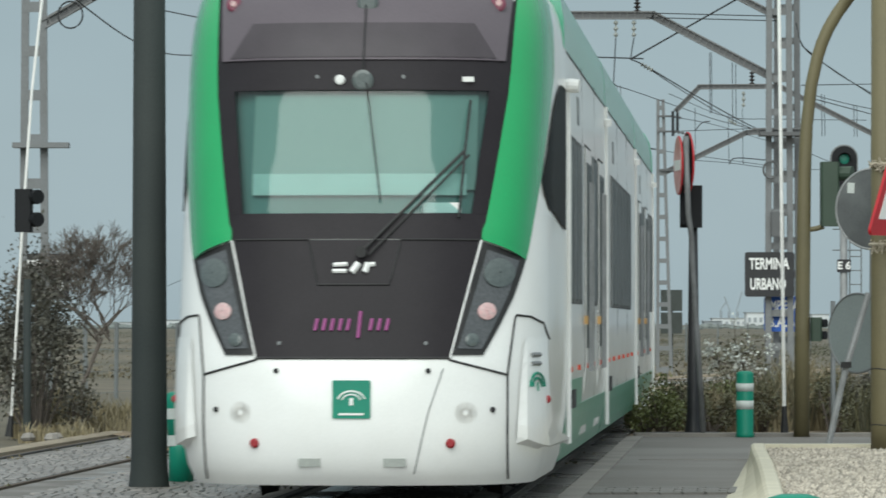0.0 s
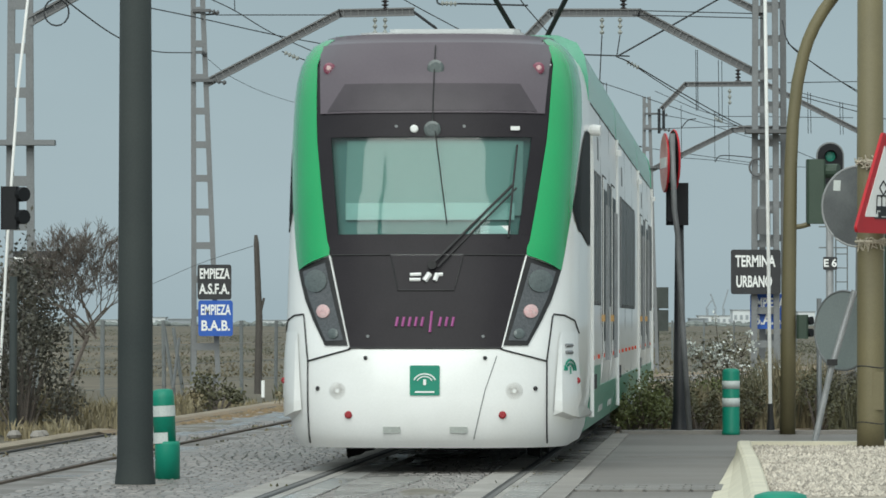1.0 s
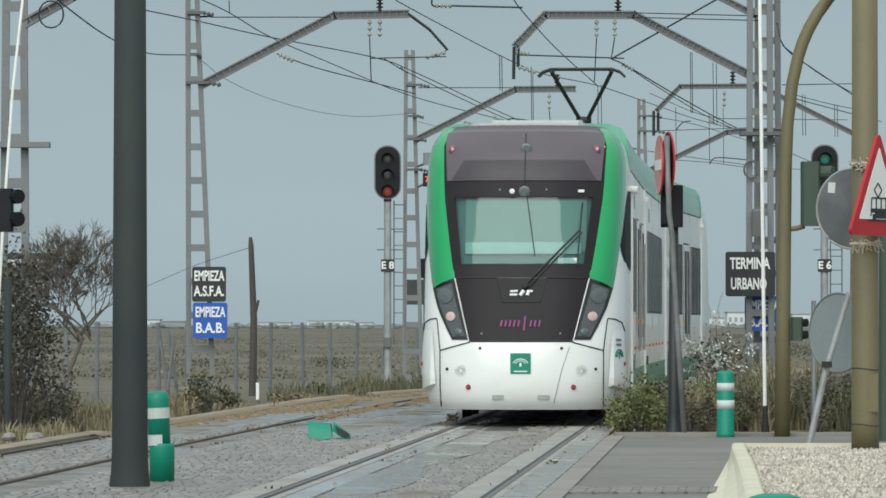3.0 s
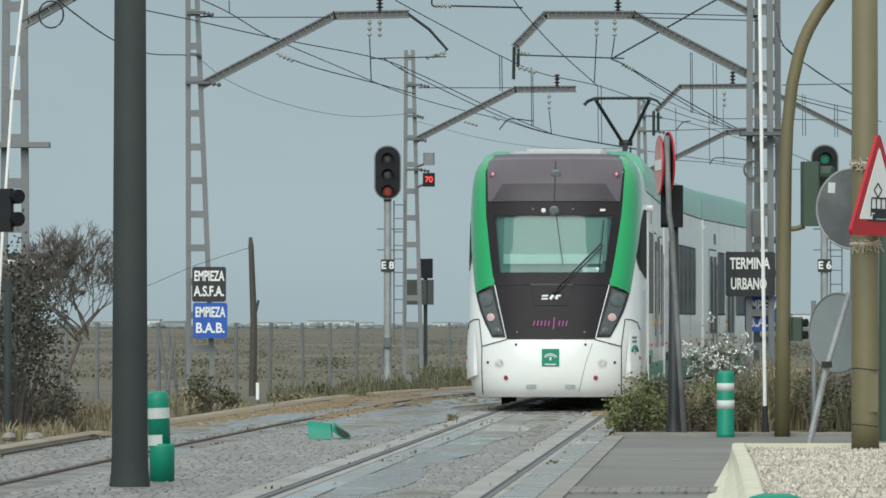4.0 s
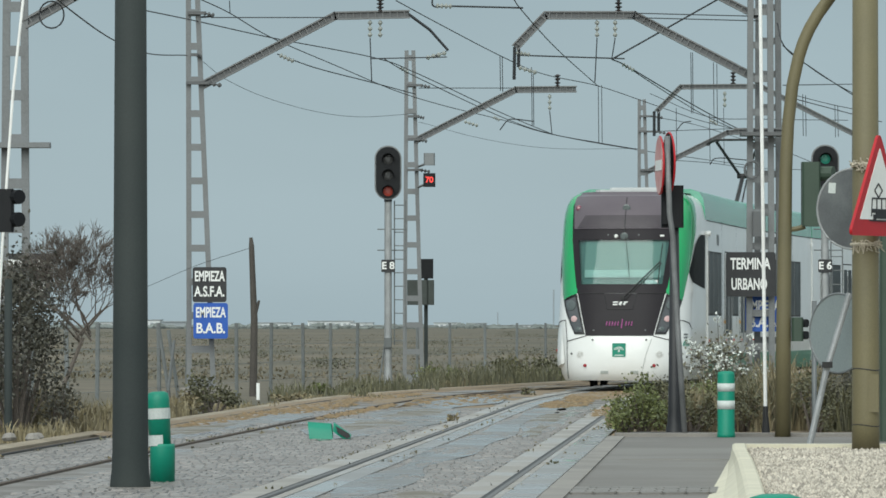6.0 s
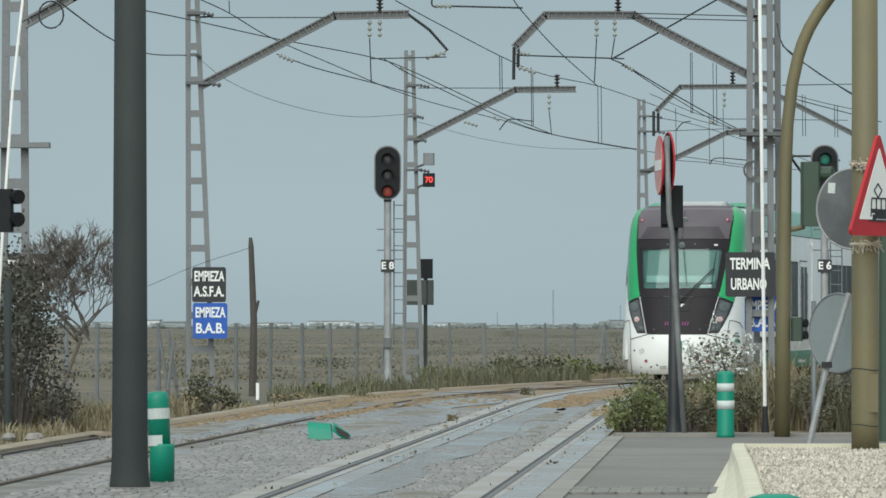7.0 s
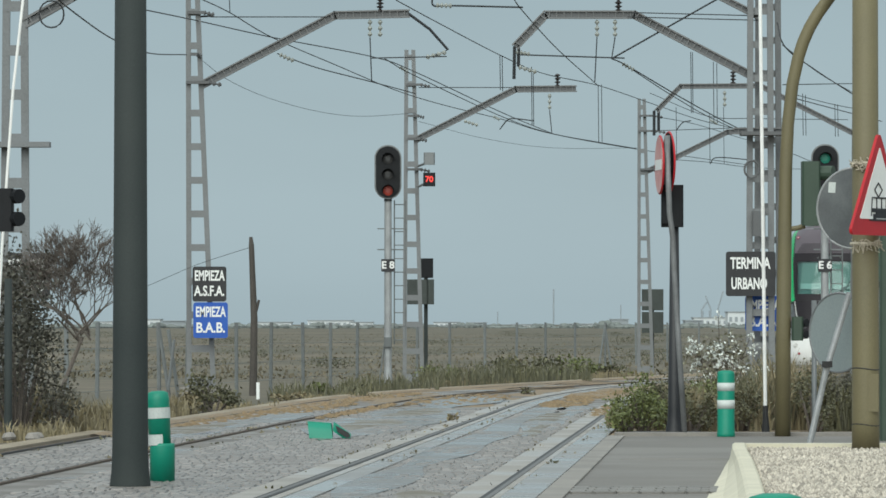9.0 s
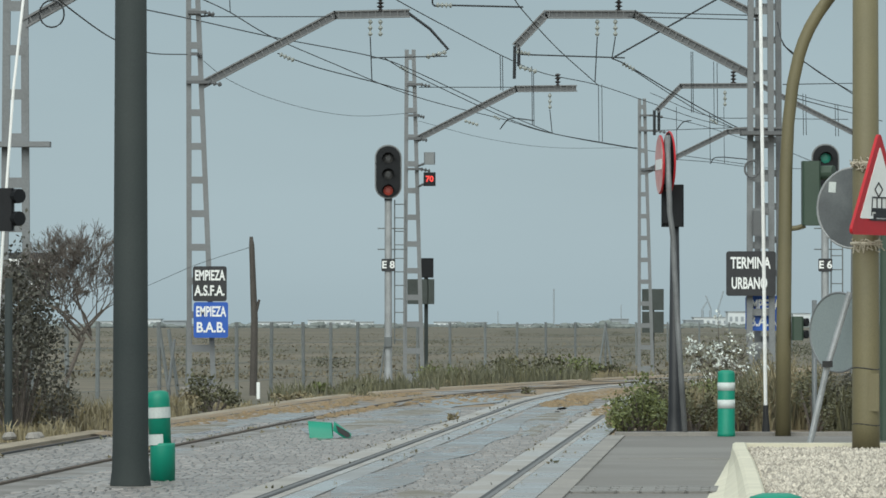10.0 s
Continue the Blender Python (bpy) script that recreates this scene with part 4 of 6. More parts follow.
def motions():
    fine = []
    for k in range(41):
        t = k * 0.25
        for (t0, s0), (t1, s1) in zip(TRIP, TRIP[1:]):
            if t <= t1 + 1e-6:
                fine.append((t, s0 + (s1 - s0) * (t - t0) / (t1 - t0)))
                break
    walk(tram, [(t, on_track(s, 0)) for t, s in fine])
    for ob, amount, pace in ((left_bush, 1.6, 1.9), (side_bush, 1.8, 2.1), (flower, 2.2, 2.6), (tree, 0.7, 1.5)):
        p = ob.matrix_basis.translation.copy()
        rows = [(k * 0.25, pose(*p, amount * 0.5 * math.sin(k * 0.25 * pace * 2.1 + 1), amount * math.sin(k * 0.25 * pace * 1.7) + amount * 0.5 * math.sin(k * 0.25 * pace * 3.9), 0)) for k in range(41)]
        walk(ob, rows)
    for i in range(1, 3):
        walk(cars[i], [(t, on_track(s, 0).inverted() @ on_track(s, i)) for t, s in fine])


# ---- masts, arms and overhead line ----
def mast(p, height, w0, w1, label, pitch=0.67, depth=0.3, deep=False, lean=0.0, skew=0.0):
    """A ladder-like lattice mast: two channel uprights joined by flat battens."""
    ob = thing("catenary_mast", label, "mast", pose(p[0], p[1], p[2]), "lattice masts")
    for k, sx in enumerate((-1, 1)):
        g = Geo()
        a, b = Vector((sx * w0 / 2, 0, 0)), Vector((sx * w1 / 2 + lean, 0, height))
        for yy in ((-depth / 2, depth / 2) if deep else (0,)):
            q = Vector((math.copysign(skew, yy), yy, 0))
            g = Geo()
            g.beam(a + q, b + q, 0.085 if not deep else 0.12, 0.1 if not deep else 0.12)
            part("upright", g, LATTICE, ob)
    z = 0.3
    first = True
    while z < height - 0.1:
        w = w0 + (w1 - w0) * z / height
        for yy in ((-depth / 2, depth / 2) if deep else (-0.04,)):
            g = Geo()
            g.box((lean * z / height + math.copysign(skew, yy) * (1 if deep else 0), yy, z + (0.12 if skew and yy > 0 else 0)), (w, 0.014, 0.2 if first else 0.14))
            part("batten", g, LATTICE, ob)
        first = False
        z += pitch
    g = Geo()
    g.box((0, 0, 0.0), (w0 + 0.35, 0.6, 0.4), bev=0.03)
    part("footing", g, CONCRETE, ob)
    return ob


def insulator(geo, a, b, n=5, r=0.06):
    a, b = Vector(a), Vector(b)
    pts, rs = [], []
    for i in range(n):
        for u, q in ((0.1, 0.35), (0.45, 1.0), (0.55, 1.0), (0.9, 0.35)):
            pts.append(a + (b - a) * ((i + u) / n))
            rs.append(r * q)
    geo.tube(pts, rs, 8)


def arm_part(ob, pts, w=0.1, bolts=True):
    """A bracket arm of two flanges and a bolted web along world points, made a part of its mast."""
    m = ob.matrix_basis.inverted()
    pts = [m @ Vector(p) for p in pts]
    w *= 1.05
    web, fl = Geo(), Geo()
    for a, b in zip(pts, pts[1:]):
        e = (b - a).normalized() * 0.03
        up = Vector((-(b - a).z, 0, (b - a).x)).normalized()
        if up.z < 0:
            up = -up
        web.beam(a - e * 0.4, b + e * 0.4, 0.04, w * 0.86)
        for q in (-0.5, 0.5):
            fl.beam(a + up * w * q - e, b + up * w * q + e, 0.12, 0.028)
        n = max(2, int((b - a).length / 0.14))
        for i in range(n):
            c = a + (b - a) * (i + 0.5) / n
            fl.beam(c - up * w * 0.5 + Vector((0, -0.04, 0)), c + up * w * 0.5 + Vector((0, -0.04, 0)), 0.016, 0.02)
    arm = part("bracket_arm", web, ARM, ob, "weathered grey bracket arm")
    part("flange", fl, FLANGE, arm)
    return arm


def drop_part(ob, pts, r=0.012, n=5):
    m = ob.matrix_basis.inverted()
    g = Geo()
    g.tube([m @ Vector(p) for p in pts], r, n)
    return part("hanger", g, WIRE, ob)


def insul_part(ob, a, b, n=4, r=0.05, material=None):
    m = ob.matrix_basis.inverted()
    g = Geo()
    insulator(g, m @ Vector(a), m @ Vector(b), n, r)
    return part("insulator", g, material or INSUL, ob)


def mast_at(x, d, z0, height, w0, w1, label, **k):
    return mast(((x - 784) * d / UNIT, d, z0), height, w0, w1, label, **k)


# near left mast, partly out of view
m0 = mast_at(26, 71.3, -0.05, 8.8, 0.32, 0.19, "grey lattice mast behind the bare tree", pitch=0.59)
g = Geo()
g.box((0.1, -0.1, 3.76), (0.75, 0.3, 0.07))
part("platform", g, LATTICE, m0)
arm_part(m0, [seen(45, 40, 71.3), seen(130, -8, 71.3), seen(240, -60, 71.3)], 0.1)
g = Geo()
g.tube([seen(90 + 22 * math.cos(t), 25 + 24 * math.sin(t), 71.1) - m0.matrix_basis.translation for t in [0.4 * i for i in range(17)]], 0.012, 5)
part("cable_loop", g, WIRE, m0)
# left side of the line
m1 = mast_at(356, 106.4, -0.15, 9.0, 0.49, 0.14, "grey lattice mast carrying two track signs", lean=-0.2)
arm_part(m1, [seen(357, 150, 106.4), seen(592, 27, 106.4), seen(722, 24, 106.4)], 0.13)
drop_part(m1, [seen(722, 24, 106.4), seen(760, 52, 106.4), seen(792, 88, 106.4), seen(770, 98, 106.4)], 0.03)
insul_part(m1, seen(790, 92, 106.4), seen(752, 102, 106.4))
insul_part(m1, seen(672, 22, 106.4), seen(672, -4, 106.4), 4, 0.08, INSULDARK)
for x in (654, 672):
    insul_part(m1, seen(x, 34, 106.4), seen(x, 66, 106.4), 3, 0.05)
drop_part(m1, [seen(654, 66, 106.4), seen(657, 145, 106.4)])
drop_part(m1, [seen(345, 30, 106.4), seen(375, 28, 106.4)], 0.02)
m2 = mast_at(731, 134.0, -0.35, 8.53, 0.45, 0.17, "grey lattice mast beside a speed display", lean=-0.09)
arm_part(m2, [seen(735, 248, 134.0), seen(912, 158, 134.0), seen(1018, 157, 134.0)], 0.13)
insul_part(m2, seen(986, 155, 134.0), seen(986, 130, 134.0), 4, 0.08, INSULDARK)
insul_part(m2, seen(972, 165, 134.0), seen(972, 195, 134.0), 3)
drop_part(m2, [seen(972, 195, 134.0), seen(976, 236, 134.0)])
m3 = mast_at(1142, 163.8, -0.4, 8.6, 0.42, 0.15, "grey lattice mast beyond the bend", lean=-0.12)
arm_part(m3, [seen(1146, 303, 163.8), seen(1287, 234, 163.8), seen(1345, 230, 163.8)], 0.13)
for m, x0, rows in ((m1, 340, ((22, 30), (146, 40), (96, 12))), (m2, 727, ((150, 26), (205, 18), (246, 22), (300, 26))), (m3, 1139, ((205, 26), (232, 30), (300, 20)))):
    d = m.matrix_basis.translation.y
    for y, w in rows:
        c = m.matrix_basis.inverted() @ seen(x0 + w * 0.2, y, d - 0.1)
        g = Geo()
        g.box(c, (w * px(d), 0.08, 0.06))
        insulator(g, c + Vector((w * px(d) * 0.4, 0, 0)), c + Vector((w * px(d) * 1.1, 0, -0.05)), 3, 0.05)
        part("bracket_fitting", g, ARM, m)
# right side of the line
mr = mast_at(1352, 107.2, -0.1, 9.2, 0.46, 0.38, "wide grey lattice mast carrying a black sign", deep=True, depth=0.7, skew=0.1)
part("tension_wheel", Geo().tube([seen(1330 + 13 * math.cos(t), 300 + 15 * math.sin(t), 106.7) - mr.matrix_basis.translation for t in [2 * math.pi * i / 20 for i in range(21)]], 0.022, 6, False), ARM, mr, "dark tension wheel")
part("counterweight", Geo().box(seen(1342, 396, 106.7) - mr.matrix_basis.translation, (0.26, 0.2, 0.5), bev=0.02), ARM, mr, "grey counterweight stack")
part("platform", Geo().box(seen(1352, 237, 106.7) - mr.matrix_basis.translation, (0.95, 0.7, 0.07)), ARM, mr)
arm_part(mr, [seen(1345, 142, 107.2), seen(1122, 26, 107.2), seen(965, 26, 107.2), seen(912, 82, 107.2)], 0.13)
drop_part(mr, [seen(910, 82, 107.2), seen(909, 140, 107.2)], 0.035)
drop_part(mr, [seen(917, 78, 107.2), seen(917, 118, 107.2)], 0.035)
insul_part(mr, seen(912, 92, 107.2), seen(938, 96, 107.2))
insul_part(mr, seen(916, 118, 107.2), seen(950, 128, 107.2))
insul_part(mr, seen(1094, 22, 107.2), seen(1094, -6, 107.2), 4, 0.08, INSULDARK)
for x in (1056, 1088):
    insul_part(mr, seen(x, 34, 107.2), seen(x, 66, 107.2), 3)
drop_part(mr, [seen(1056, 66, 107.2), seen(1052, 145, 107.2)])
drop_part(mr, [seen(1088, 66, 107.2), seen(1082, 104, 107.2)])
drop_part(mr, [seen(920, 97, 107.2), seen(1105, 103, 107.2)], 0.015)
drop_part(mr, [seen(1082, 104, 107.2), seen(1275, -5, 107.2)], 0.018)
arm_part(mr, [seen(1300, 232, 107.0), seen(1392, 232, 107.0)], 0.1)
arm_part(mr, [seen(1340, 28, 107.0), seen(1262, -12, 107.0)], 0.1)
m4 = mast_at(1528, 138.3, -0.3, 9.0, 0.6, 0.4, "grey lattice mast behind the sign post", deep=True)
arm_part(m4, [seen(1510, 236, 138.3), seen(1345, 152, 138.3), seen(1204, 153, 138.3), seen(1162, 196, 138.3)], 0.1)
drop_part(m4, [seen(1157, 196, 138.3), seen(1157, 240, 138.3)], 0.04)
drop_part(m4, [seen(1165, 192, 138.3), seen(1165, 232, 138.3)], 0.04)
insul_part(m4, seen(1297, 150, 138.3), seen(1297, 125, 138.3), 4, 0.08, INSULDARK)
insul_part(m4, seen(1282, 160, 138.3), seen(1282, 190, 138.3), 3)


def cable(pts, r=0.013, n=10):
    """A hanging wire, smooth through world points."""
    g = Geo()
    p = [Vector(q) for q in pts]
    p = [p[0] * 2 - p[1]] + p + [p[-1] * 2 - p[-2]]
    out = []
    for a, b, c, d in zip(p, p[1:], p[2:], p[3:]):
        for i in range(n):
            t = i / n
            out.append(0.5 * (2 * b + (c - a) * t + (2 * a - 5 * b + 4 * c - d) * t * t + (3 * b - a - 3 * c + d) * t ** 3))
    out.append(p[-2])
    g.tube(out, r, 5)
    return tagged(part("overhead_wire", g, WIRE), "thin dark overhead line wire", "wire", "overhead wires")


WIRES = (
    (0.010, ((258, 18, 94), (345, 36, 106), (480, 66, 113), (660, 101, 122), (735, 128, 128), (880, 196, 140), (975, 236, 150))),
    (0.009, ((350, -4, 96), (405, 22, 102), (480, 66, 108), (600, 118, 118), (700, 160, 127), (784, 186, 134), (890, 212, 142), (976, 237, 150), (1125, 264, 164), (1330, 293, 185))),
    (0.010, ((490, 95, 106), (560, 120, 109), (657, 145, 113), (735, 166, 122))),
    (0.010, ((655, 103, 106), (790, 100, 106))),
    (0.009, ((700, 0, 100), (770, 38, 106), (885, 98, 118), (960, 130, 126), (1060, 152, 134), (1160, 186, 145), (1240, 213, 155), (1330, 235, 168))),
    (0.009, ((680, 104, 106), (735, 135, 116), (884, 205, 130), (970, 235, 140), (1060, 252, 152), (1125, 263, 163))),
    (0.009, ((905, -8, 92), (925, 20, 98), (985, 86, 110), (1056, 150, 125))),
    (0.012, ((1082, 104, 107), (1112, 118, 110), (1200, 170, 125), (1285, 217, 140), (1345, 245, 152))),
    (0.009, ((1098, 110, 107), (1200, 176, 125), (1290, 224, 140), (1480, 305, 192))),
    (0.009, ((372, 30, 106), (585, 30, 106))),
    (0.009, ((1110, 22, 107), (1345, 28, 107))),
    (0.009, ((1110, 30, 107), (1345, 36, 107))),
    (0.009, ((740, 155, 134), (910, 155, 134))),
    (0.009, ((50, -45, 66), (130, 22, 71), (200, 70, 85), (262, 94, 95), (330, 97, 106))),
    (0.0045, ((358, 108, 106), (400, 140, 110), (470, 172, 113), (560, 197, 119), (640, 206, 127), (735, 200, 134))),
    (0.0045, ((740, 215, 134), (860, 246, 145), (980, 262, 155), (1130, 262, 164))),
    (0.014, ((765, -8, 96), (767, 10, 96), (800, 10, 96), (925, 13, 96))),
    (0.009, ((1385, 80, 107), (1450, 130, 117), (1510, 165, 138))),
    (0.009, ((1385, 150, 107), (1510, 148, 138))),
    (0.009, ((1150, 232, 164), (1320, 226, 164))),
    (0.008, ((1150, 165, 149), (1250, 205, 145), (1345, 210, 138), (1500, 212, 149))),
    (0.009, ((1390, 170, 107), (1560, 215, 128))),
    (0.013, ((884, 229, 140), (896, 214, 139), (908, 210, 138), (944, 214, 137))),
    (0.013, ((1196, 231, 150), (1208, 217, 150), (1222, 214, 149))),
    (0.013, ((1256, 290, 160), (1270, 279, 159), (1336, 284, 158))),
    (0.009, ((1400, 166, 138), (1470, 184, 148), (1530, 196, 158))),
    (0.011, ((1375, 40, 107), (1390, 84, 107), (1440, 122, 120), (1510, 168, 138))),
    (0.008, ((1195, 283, 160), (1260, 288, 165), (1335, 297, 170), (1440, 300, 180))),
    (0.008, ((1150, 205, 155), (1230, 220, 160), (1330, 250, 170), (1400, 262, 180))),
)
lines = [cable([seen(*q) for q in pts], r * 1.2) for r, pts in WIRES]
# insulator strings in the wires
for a, b, d in (((493, 96), (520, 108), 106), ((1100, 112), (1122, 124), 109), ((820, 214), (846, 222), 140), ((872, 206), (884, 212), 138), ((706, 118), (722, 128), 126), ((770, 9), (800, 10), 96), ((1255, 212), (1270, 220), 150)):
    g = Geo()
    insulator(g, seen(*a, d), seen(*b, d), 4, 0.05)
    tagged(part("insulator", g, INSUL), "pale glass insulator string in the wire", "insulator", "line insulators")
for x, y, q, d in ((884, 98, 160, 117.0), (888, 100, 162, 117.0), (940, 118, 222, 127.7), (943, 130, 222, 127.7), (1058, 150, 252, 140.4), (1064, 150, 252, 140.4), (1222, 92, 200, 127.7), (1225, 92, 200, 127.7), (1262, 110, 218, 140.4), (1268, 112, 218, 140.4), (1196, 190, 285, 159.6), (1280, 190, 290, 170.2), (1420, 166, 240, 140.0), (1425, 168, 240, 140.0), (1477, 184, 242, 150.0), (1482, 185, 242, 150.0), (1255, 200, 288, 160.0), (405, 0, 22, 102.0)):
    part("dropper", Geo().tube([seen(x, y, d), seen(x + 1, q, d)], 0.0095, 5), WIRE, lines[4])


# ---- street furniture ----
def round_pole(name, label, p, top, r0, r1, material, category="pole", n=20, flare=0.0):
    ob = thing(name, label, category, pose(*p))
    g = Geo()
    prof = [(r0, 0.0), (r0, 0.3), (r1, top)]
    if flare:
        prof = [(r0 + flare, 0.0), (r0 + flare * 0.9, 0.03), (r0 + flare * 0.3, 0.14), (r0, 0.3), (r1, top)]
    g.lathe((0, 0, 0), prof, n)
    part("shaft", g, material, ob, smooth=False)
    for poly in ob.children[-1].data.polygons:
        poly.use_smooth = len(poly.vertices) == 4
    return ob


dp = round_pole("dark_pole", "tall dark grey painted steel pole on the paving", at_ground(230, 864), 8.0, 0.146, 0.108, DARKPOLE, n=28, flare=0.022)
g = Geo()
g.box((0, 0, 0.006), (0.5, 0.5, 0.02), bev=0.03)
part("base_plate", g, CONCRETE, dp)


def bollard(p, label, h=0.77, r=0.1):
    ob = thing("bollard", label, "bollard", pose(*p), "green bollards")
    g = Geo()
    g.lathe((0, 0, 0), [(r * 1.05, 0), (r * 1.05, 0.05), (r, 0.07), (r, h - 0.03), (r * 0.92, h), (r * 0.5, h + 0.012)], 24)
    part("post", g, BOLLARD, ob)
    for z0, z1 in ((0.44 * h, 0.57 * h), (0.71 * h, 0.83 * h)):
        g = Geo()
        g.lathe((0, 0, 0), [(r * 0.99, z0), (r * 1.025, z0), (r * 1.025, z1), (r * 0.99, z1)], 24)
        part("band", g, BAND, ob, "pale reflective band")
    for o in ob.children:
        for poly in o.data.polygons:
            poly.use_smooth = len(poly.vertices) == 4
    return ob


bollard(at_ground(1284, 775), "upright green plastic bollard with two reflective bands")
bollard((1.18, 19.0, 0.012), "green plastic bollard beside the gravel island", 0.708)
# battered one: the upper tube leans off a split lower sleeve
bp = at_ground(287, 853)
bb = thing("bollard", "battered green bollard with a split lower sleeve and torn band", "bollard", pose(*bp), "green bollards")
g = Geo()
g.lathe((0, 0, 0), [(0.105, 0), (0.105, 0.30), (0.1, 0.325)], 20)
part("sleeve", g, BOLLARD, bb, smooth=True)
m = pose(-0.02, 0, 0.31, 0, -2.5, 0)
g = Geo()
g.lathe((0, 0, 0), [(0.092, 0.0), (0.094, 0.38), (0.085, 0.44), (0.05, 0.455)], 20)
for i, v in enumerate(g.v):
    g.v[i] = tuple(m @ Vector(v))
part("post", g, BOLLARD, bb, smooth=True)
for z0, z1, a0, a1 in ((0.225, 0.315, 0, 20), (0.0, 0.09, 7, 16)):
    g = Geo()
    rows = []
    for z in (z0, z1):
        rows.append([m @ Vector((0.097 * math.cos(2 * math.pi * j / 20), 0.097 * math.sin(2 * math.pi * j / 20), z)) for j in range(a0, a1 + 1)])
    g.grid(rows)
    part("band", g, BAND, bb, "scuffed reflective band")
# broken piece lying on the paving
fp = at_ground(567, 777)
fb = thing("broken_bollard", "broken piece of green bollard lying on the paving", "debris", pose(*fp))
g = Geo()
rows = []
for i in range(7):
    t = i / 6
    x = -0.13 + 0.27 * t
    h = 0.205 - 0.02 * t
    rows.append([(x, -0.12 - 0.02 * t, 0.01), (x - 0.012, -0.1, h * 0.6), (x - 0.02, -0.03, h), (x - 0.01, 0.08, h * 0.9), (x, 0.14, 0.02)])
g.grid(rows)
g.face(*rows[0])
part("shell", g, BOLLARD, fb, smooth=True)
g = Geo()
rows = []
for i in range(6):
    t = i / 5
    x = 0.14 + 0.2 * t
    z = 0.195 * (1 - t) + 0.05 * t
    rows.append([(x, -0.13, max(0.01, z - 0.1)), (x + 0.01, -0.08, z), (x + 0.01, 0.06, z + 0.005), (x, 0.12, max(0.012, z - 0.09))])
g.grid(rows)
g.face(*rows[-1])
part("torn_flap", g, BOLLARD, fb)
# flat black faces set in for the shade under the torn flap
g = Geo()
g.face((0.17, -0.15, 0.16), (0.2, -0.15, 0.08), (0.3, -0.15, 0.015), (0.345, -0.15, 0.03), (0.33, -0.15, 0.07))
g.face((0.17, -0.13, 0.16), (0.33, -0.13, 0.07), (0.33, -0.15, 0.07), (0.17, -0.15, 0.16))
part("hollow", g, BLACK, fb, "black faces standing for the shade under the flap")

# olive-beige lamp column with a swan neck
cp = at_ground(1386, 774)
dcol = cp.y
lc = thing("lamp_column", "olive-beige steel column with a curved neck", "column", pose(*cp))
g = Geo()
line = [(1384, 774), (1386, 560), (1390, 300), (1394, 220), (1402, 150), (1413, 100), (1421, 75), (1432, 50), (1447, 24), (1466, -2), (1500, -36), (1560, -68)]
g.tube([seen(x, y, dcol) - cp for x, y in line], [0.092, 0.086, 0.076] + [0.072] * 9, 18)
part("column", g, BEIGE, lc, smooth=True)
g = Geo()
g.tube([seen(1394, 406, dcol) - cp, seen(1410, 404, dcol) - cp, seen(1424, 400, dcol) - cp], 0.03, 8)
part("bracket", g, BEIGE, lc)
tl = thing("traffic_light", "olive green traffic light seen from behind its side", "traffic light", pose(*seen(1434, 343, dcol)))
g = Geo()
g.box((0, 0, 0), (0.21, 0.3, 0.75), bev=0.02)
part("housing", g, TLGREEN, tl)
for k, z in enumerate((0.24, 0.0, -0.24)):
    g = Geo()
    a = radians(70)
    g.tube([(0.08, -0.02, z), (0.26 if k == 0 else 0.12, -0.1, z)], 0.085, 14)
    part("hood", g, TLGREEN, tl)
t2 = thing("pedestrian_signal", "small olive pedestrian signal on the column", "traffic light", pose(*seen(1410, 582, dcol)))
g = Geo()
g.box((0, 0, 0), (0.13, 0.2, 0.28), bev=0.02)
part("housing", g, TLGREEN, t2)
for z in (0.07, -0.07):
    g = Geo()
    g.tube([(0.06, -0.02, z), (0.11, -0.06, z)], 0.05, 10)
    part("hood", g, TLBLACK, t2)

# thin white rod with a black foot
rp = at_ground(1354, 772)
ro = thing("marker_rod", "thin white fibreglass rod in a black foot", "rod", pose(*rp))
g = Geo()
g.tube([seen(1353.5, 720, rp.y) - rp, seen(1345, 0, rp.y) - rp, seen(1343, -120, rp.y) - rp], 0.022, 8)
part("rod", g, ROD, ro)
g = Geo()
g.tube([(0, 0, 0), seen(1354, 745, rp.y) - rp, seen(1353.5, 718, rp.y) - rp], [0.055, 0.04, 0.028], 8)
part("foot", g, BLACK, ro)

rp = at_ground(-18, 772)
ro = thing("marker_rod", "thin white fibreglass rod leaning in a black foot", "rod", pose(*rp))
g = Geo()
g.tube([seen(-14, 740, rp.y) - rp, seen(4, 420, rp.y) - rp, seen(22, 160, rp.y) - rp, seen(46, -60, rp.y) - rp], 0.018, 8)
part("rod", g, ROD, ro)
g = Geo()
g.tube([(0, 0, 0), seen(-14, 735, rp.y) - rp], [0.055, 0.03], 8)
part("foot", g, BLACK, ro)

# black post with a light seen from behind, and the leaning post with two turned signs
kp = at_ground(1193, 771)
bk = round_pole("signal_post", "tapered black steel post with a dark traffic light", kp, 2.95, 0.078, 0.045, SIGNBLACK, "post", flare=0.04)
g = Geo()
g.box(seen(1189, 365, kp.y) - kp, (0.26, 0.2, 0.5), bev=0.02)
part("signal_head", g, TLBLACK, bk)
g = Geo()
c = seen(1178, 365, kp.y) - kp
g.box((c.x - 0.02, -0.12, c.z), (0.08, 0.1, 0.42), bev=0.01)
part("hood", g, TLBLACK, bk)
part("base_plate", Geo().box((-0.1, 0.05, 0.03), (0.82, 0.3, 0.035), bev=0.02), BLACK, bk, "dark steel base plate")
lp = at_ground(1211, 772)
ls = thing("sign_post", "bent galvanised post with two turned road signs", "sign post", pose(*lp))
g = Geo()
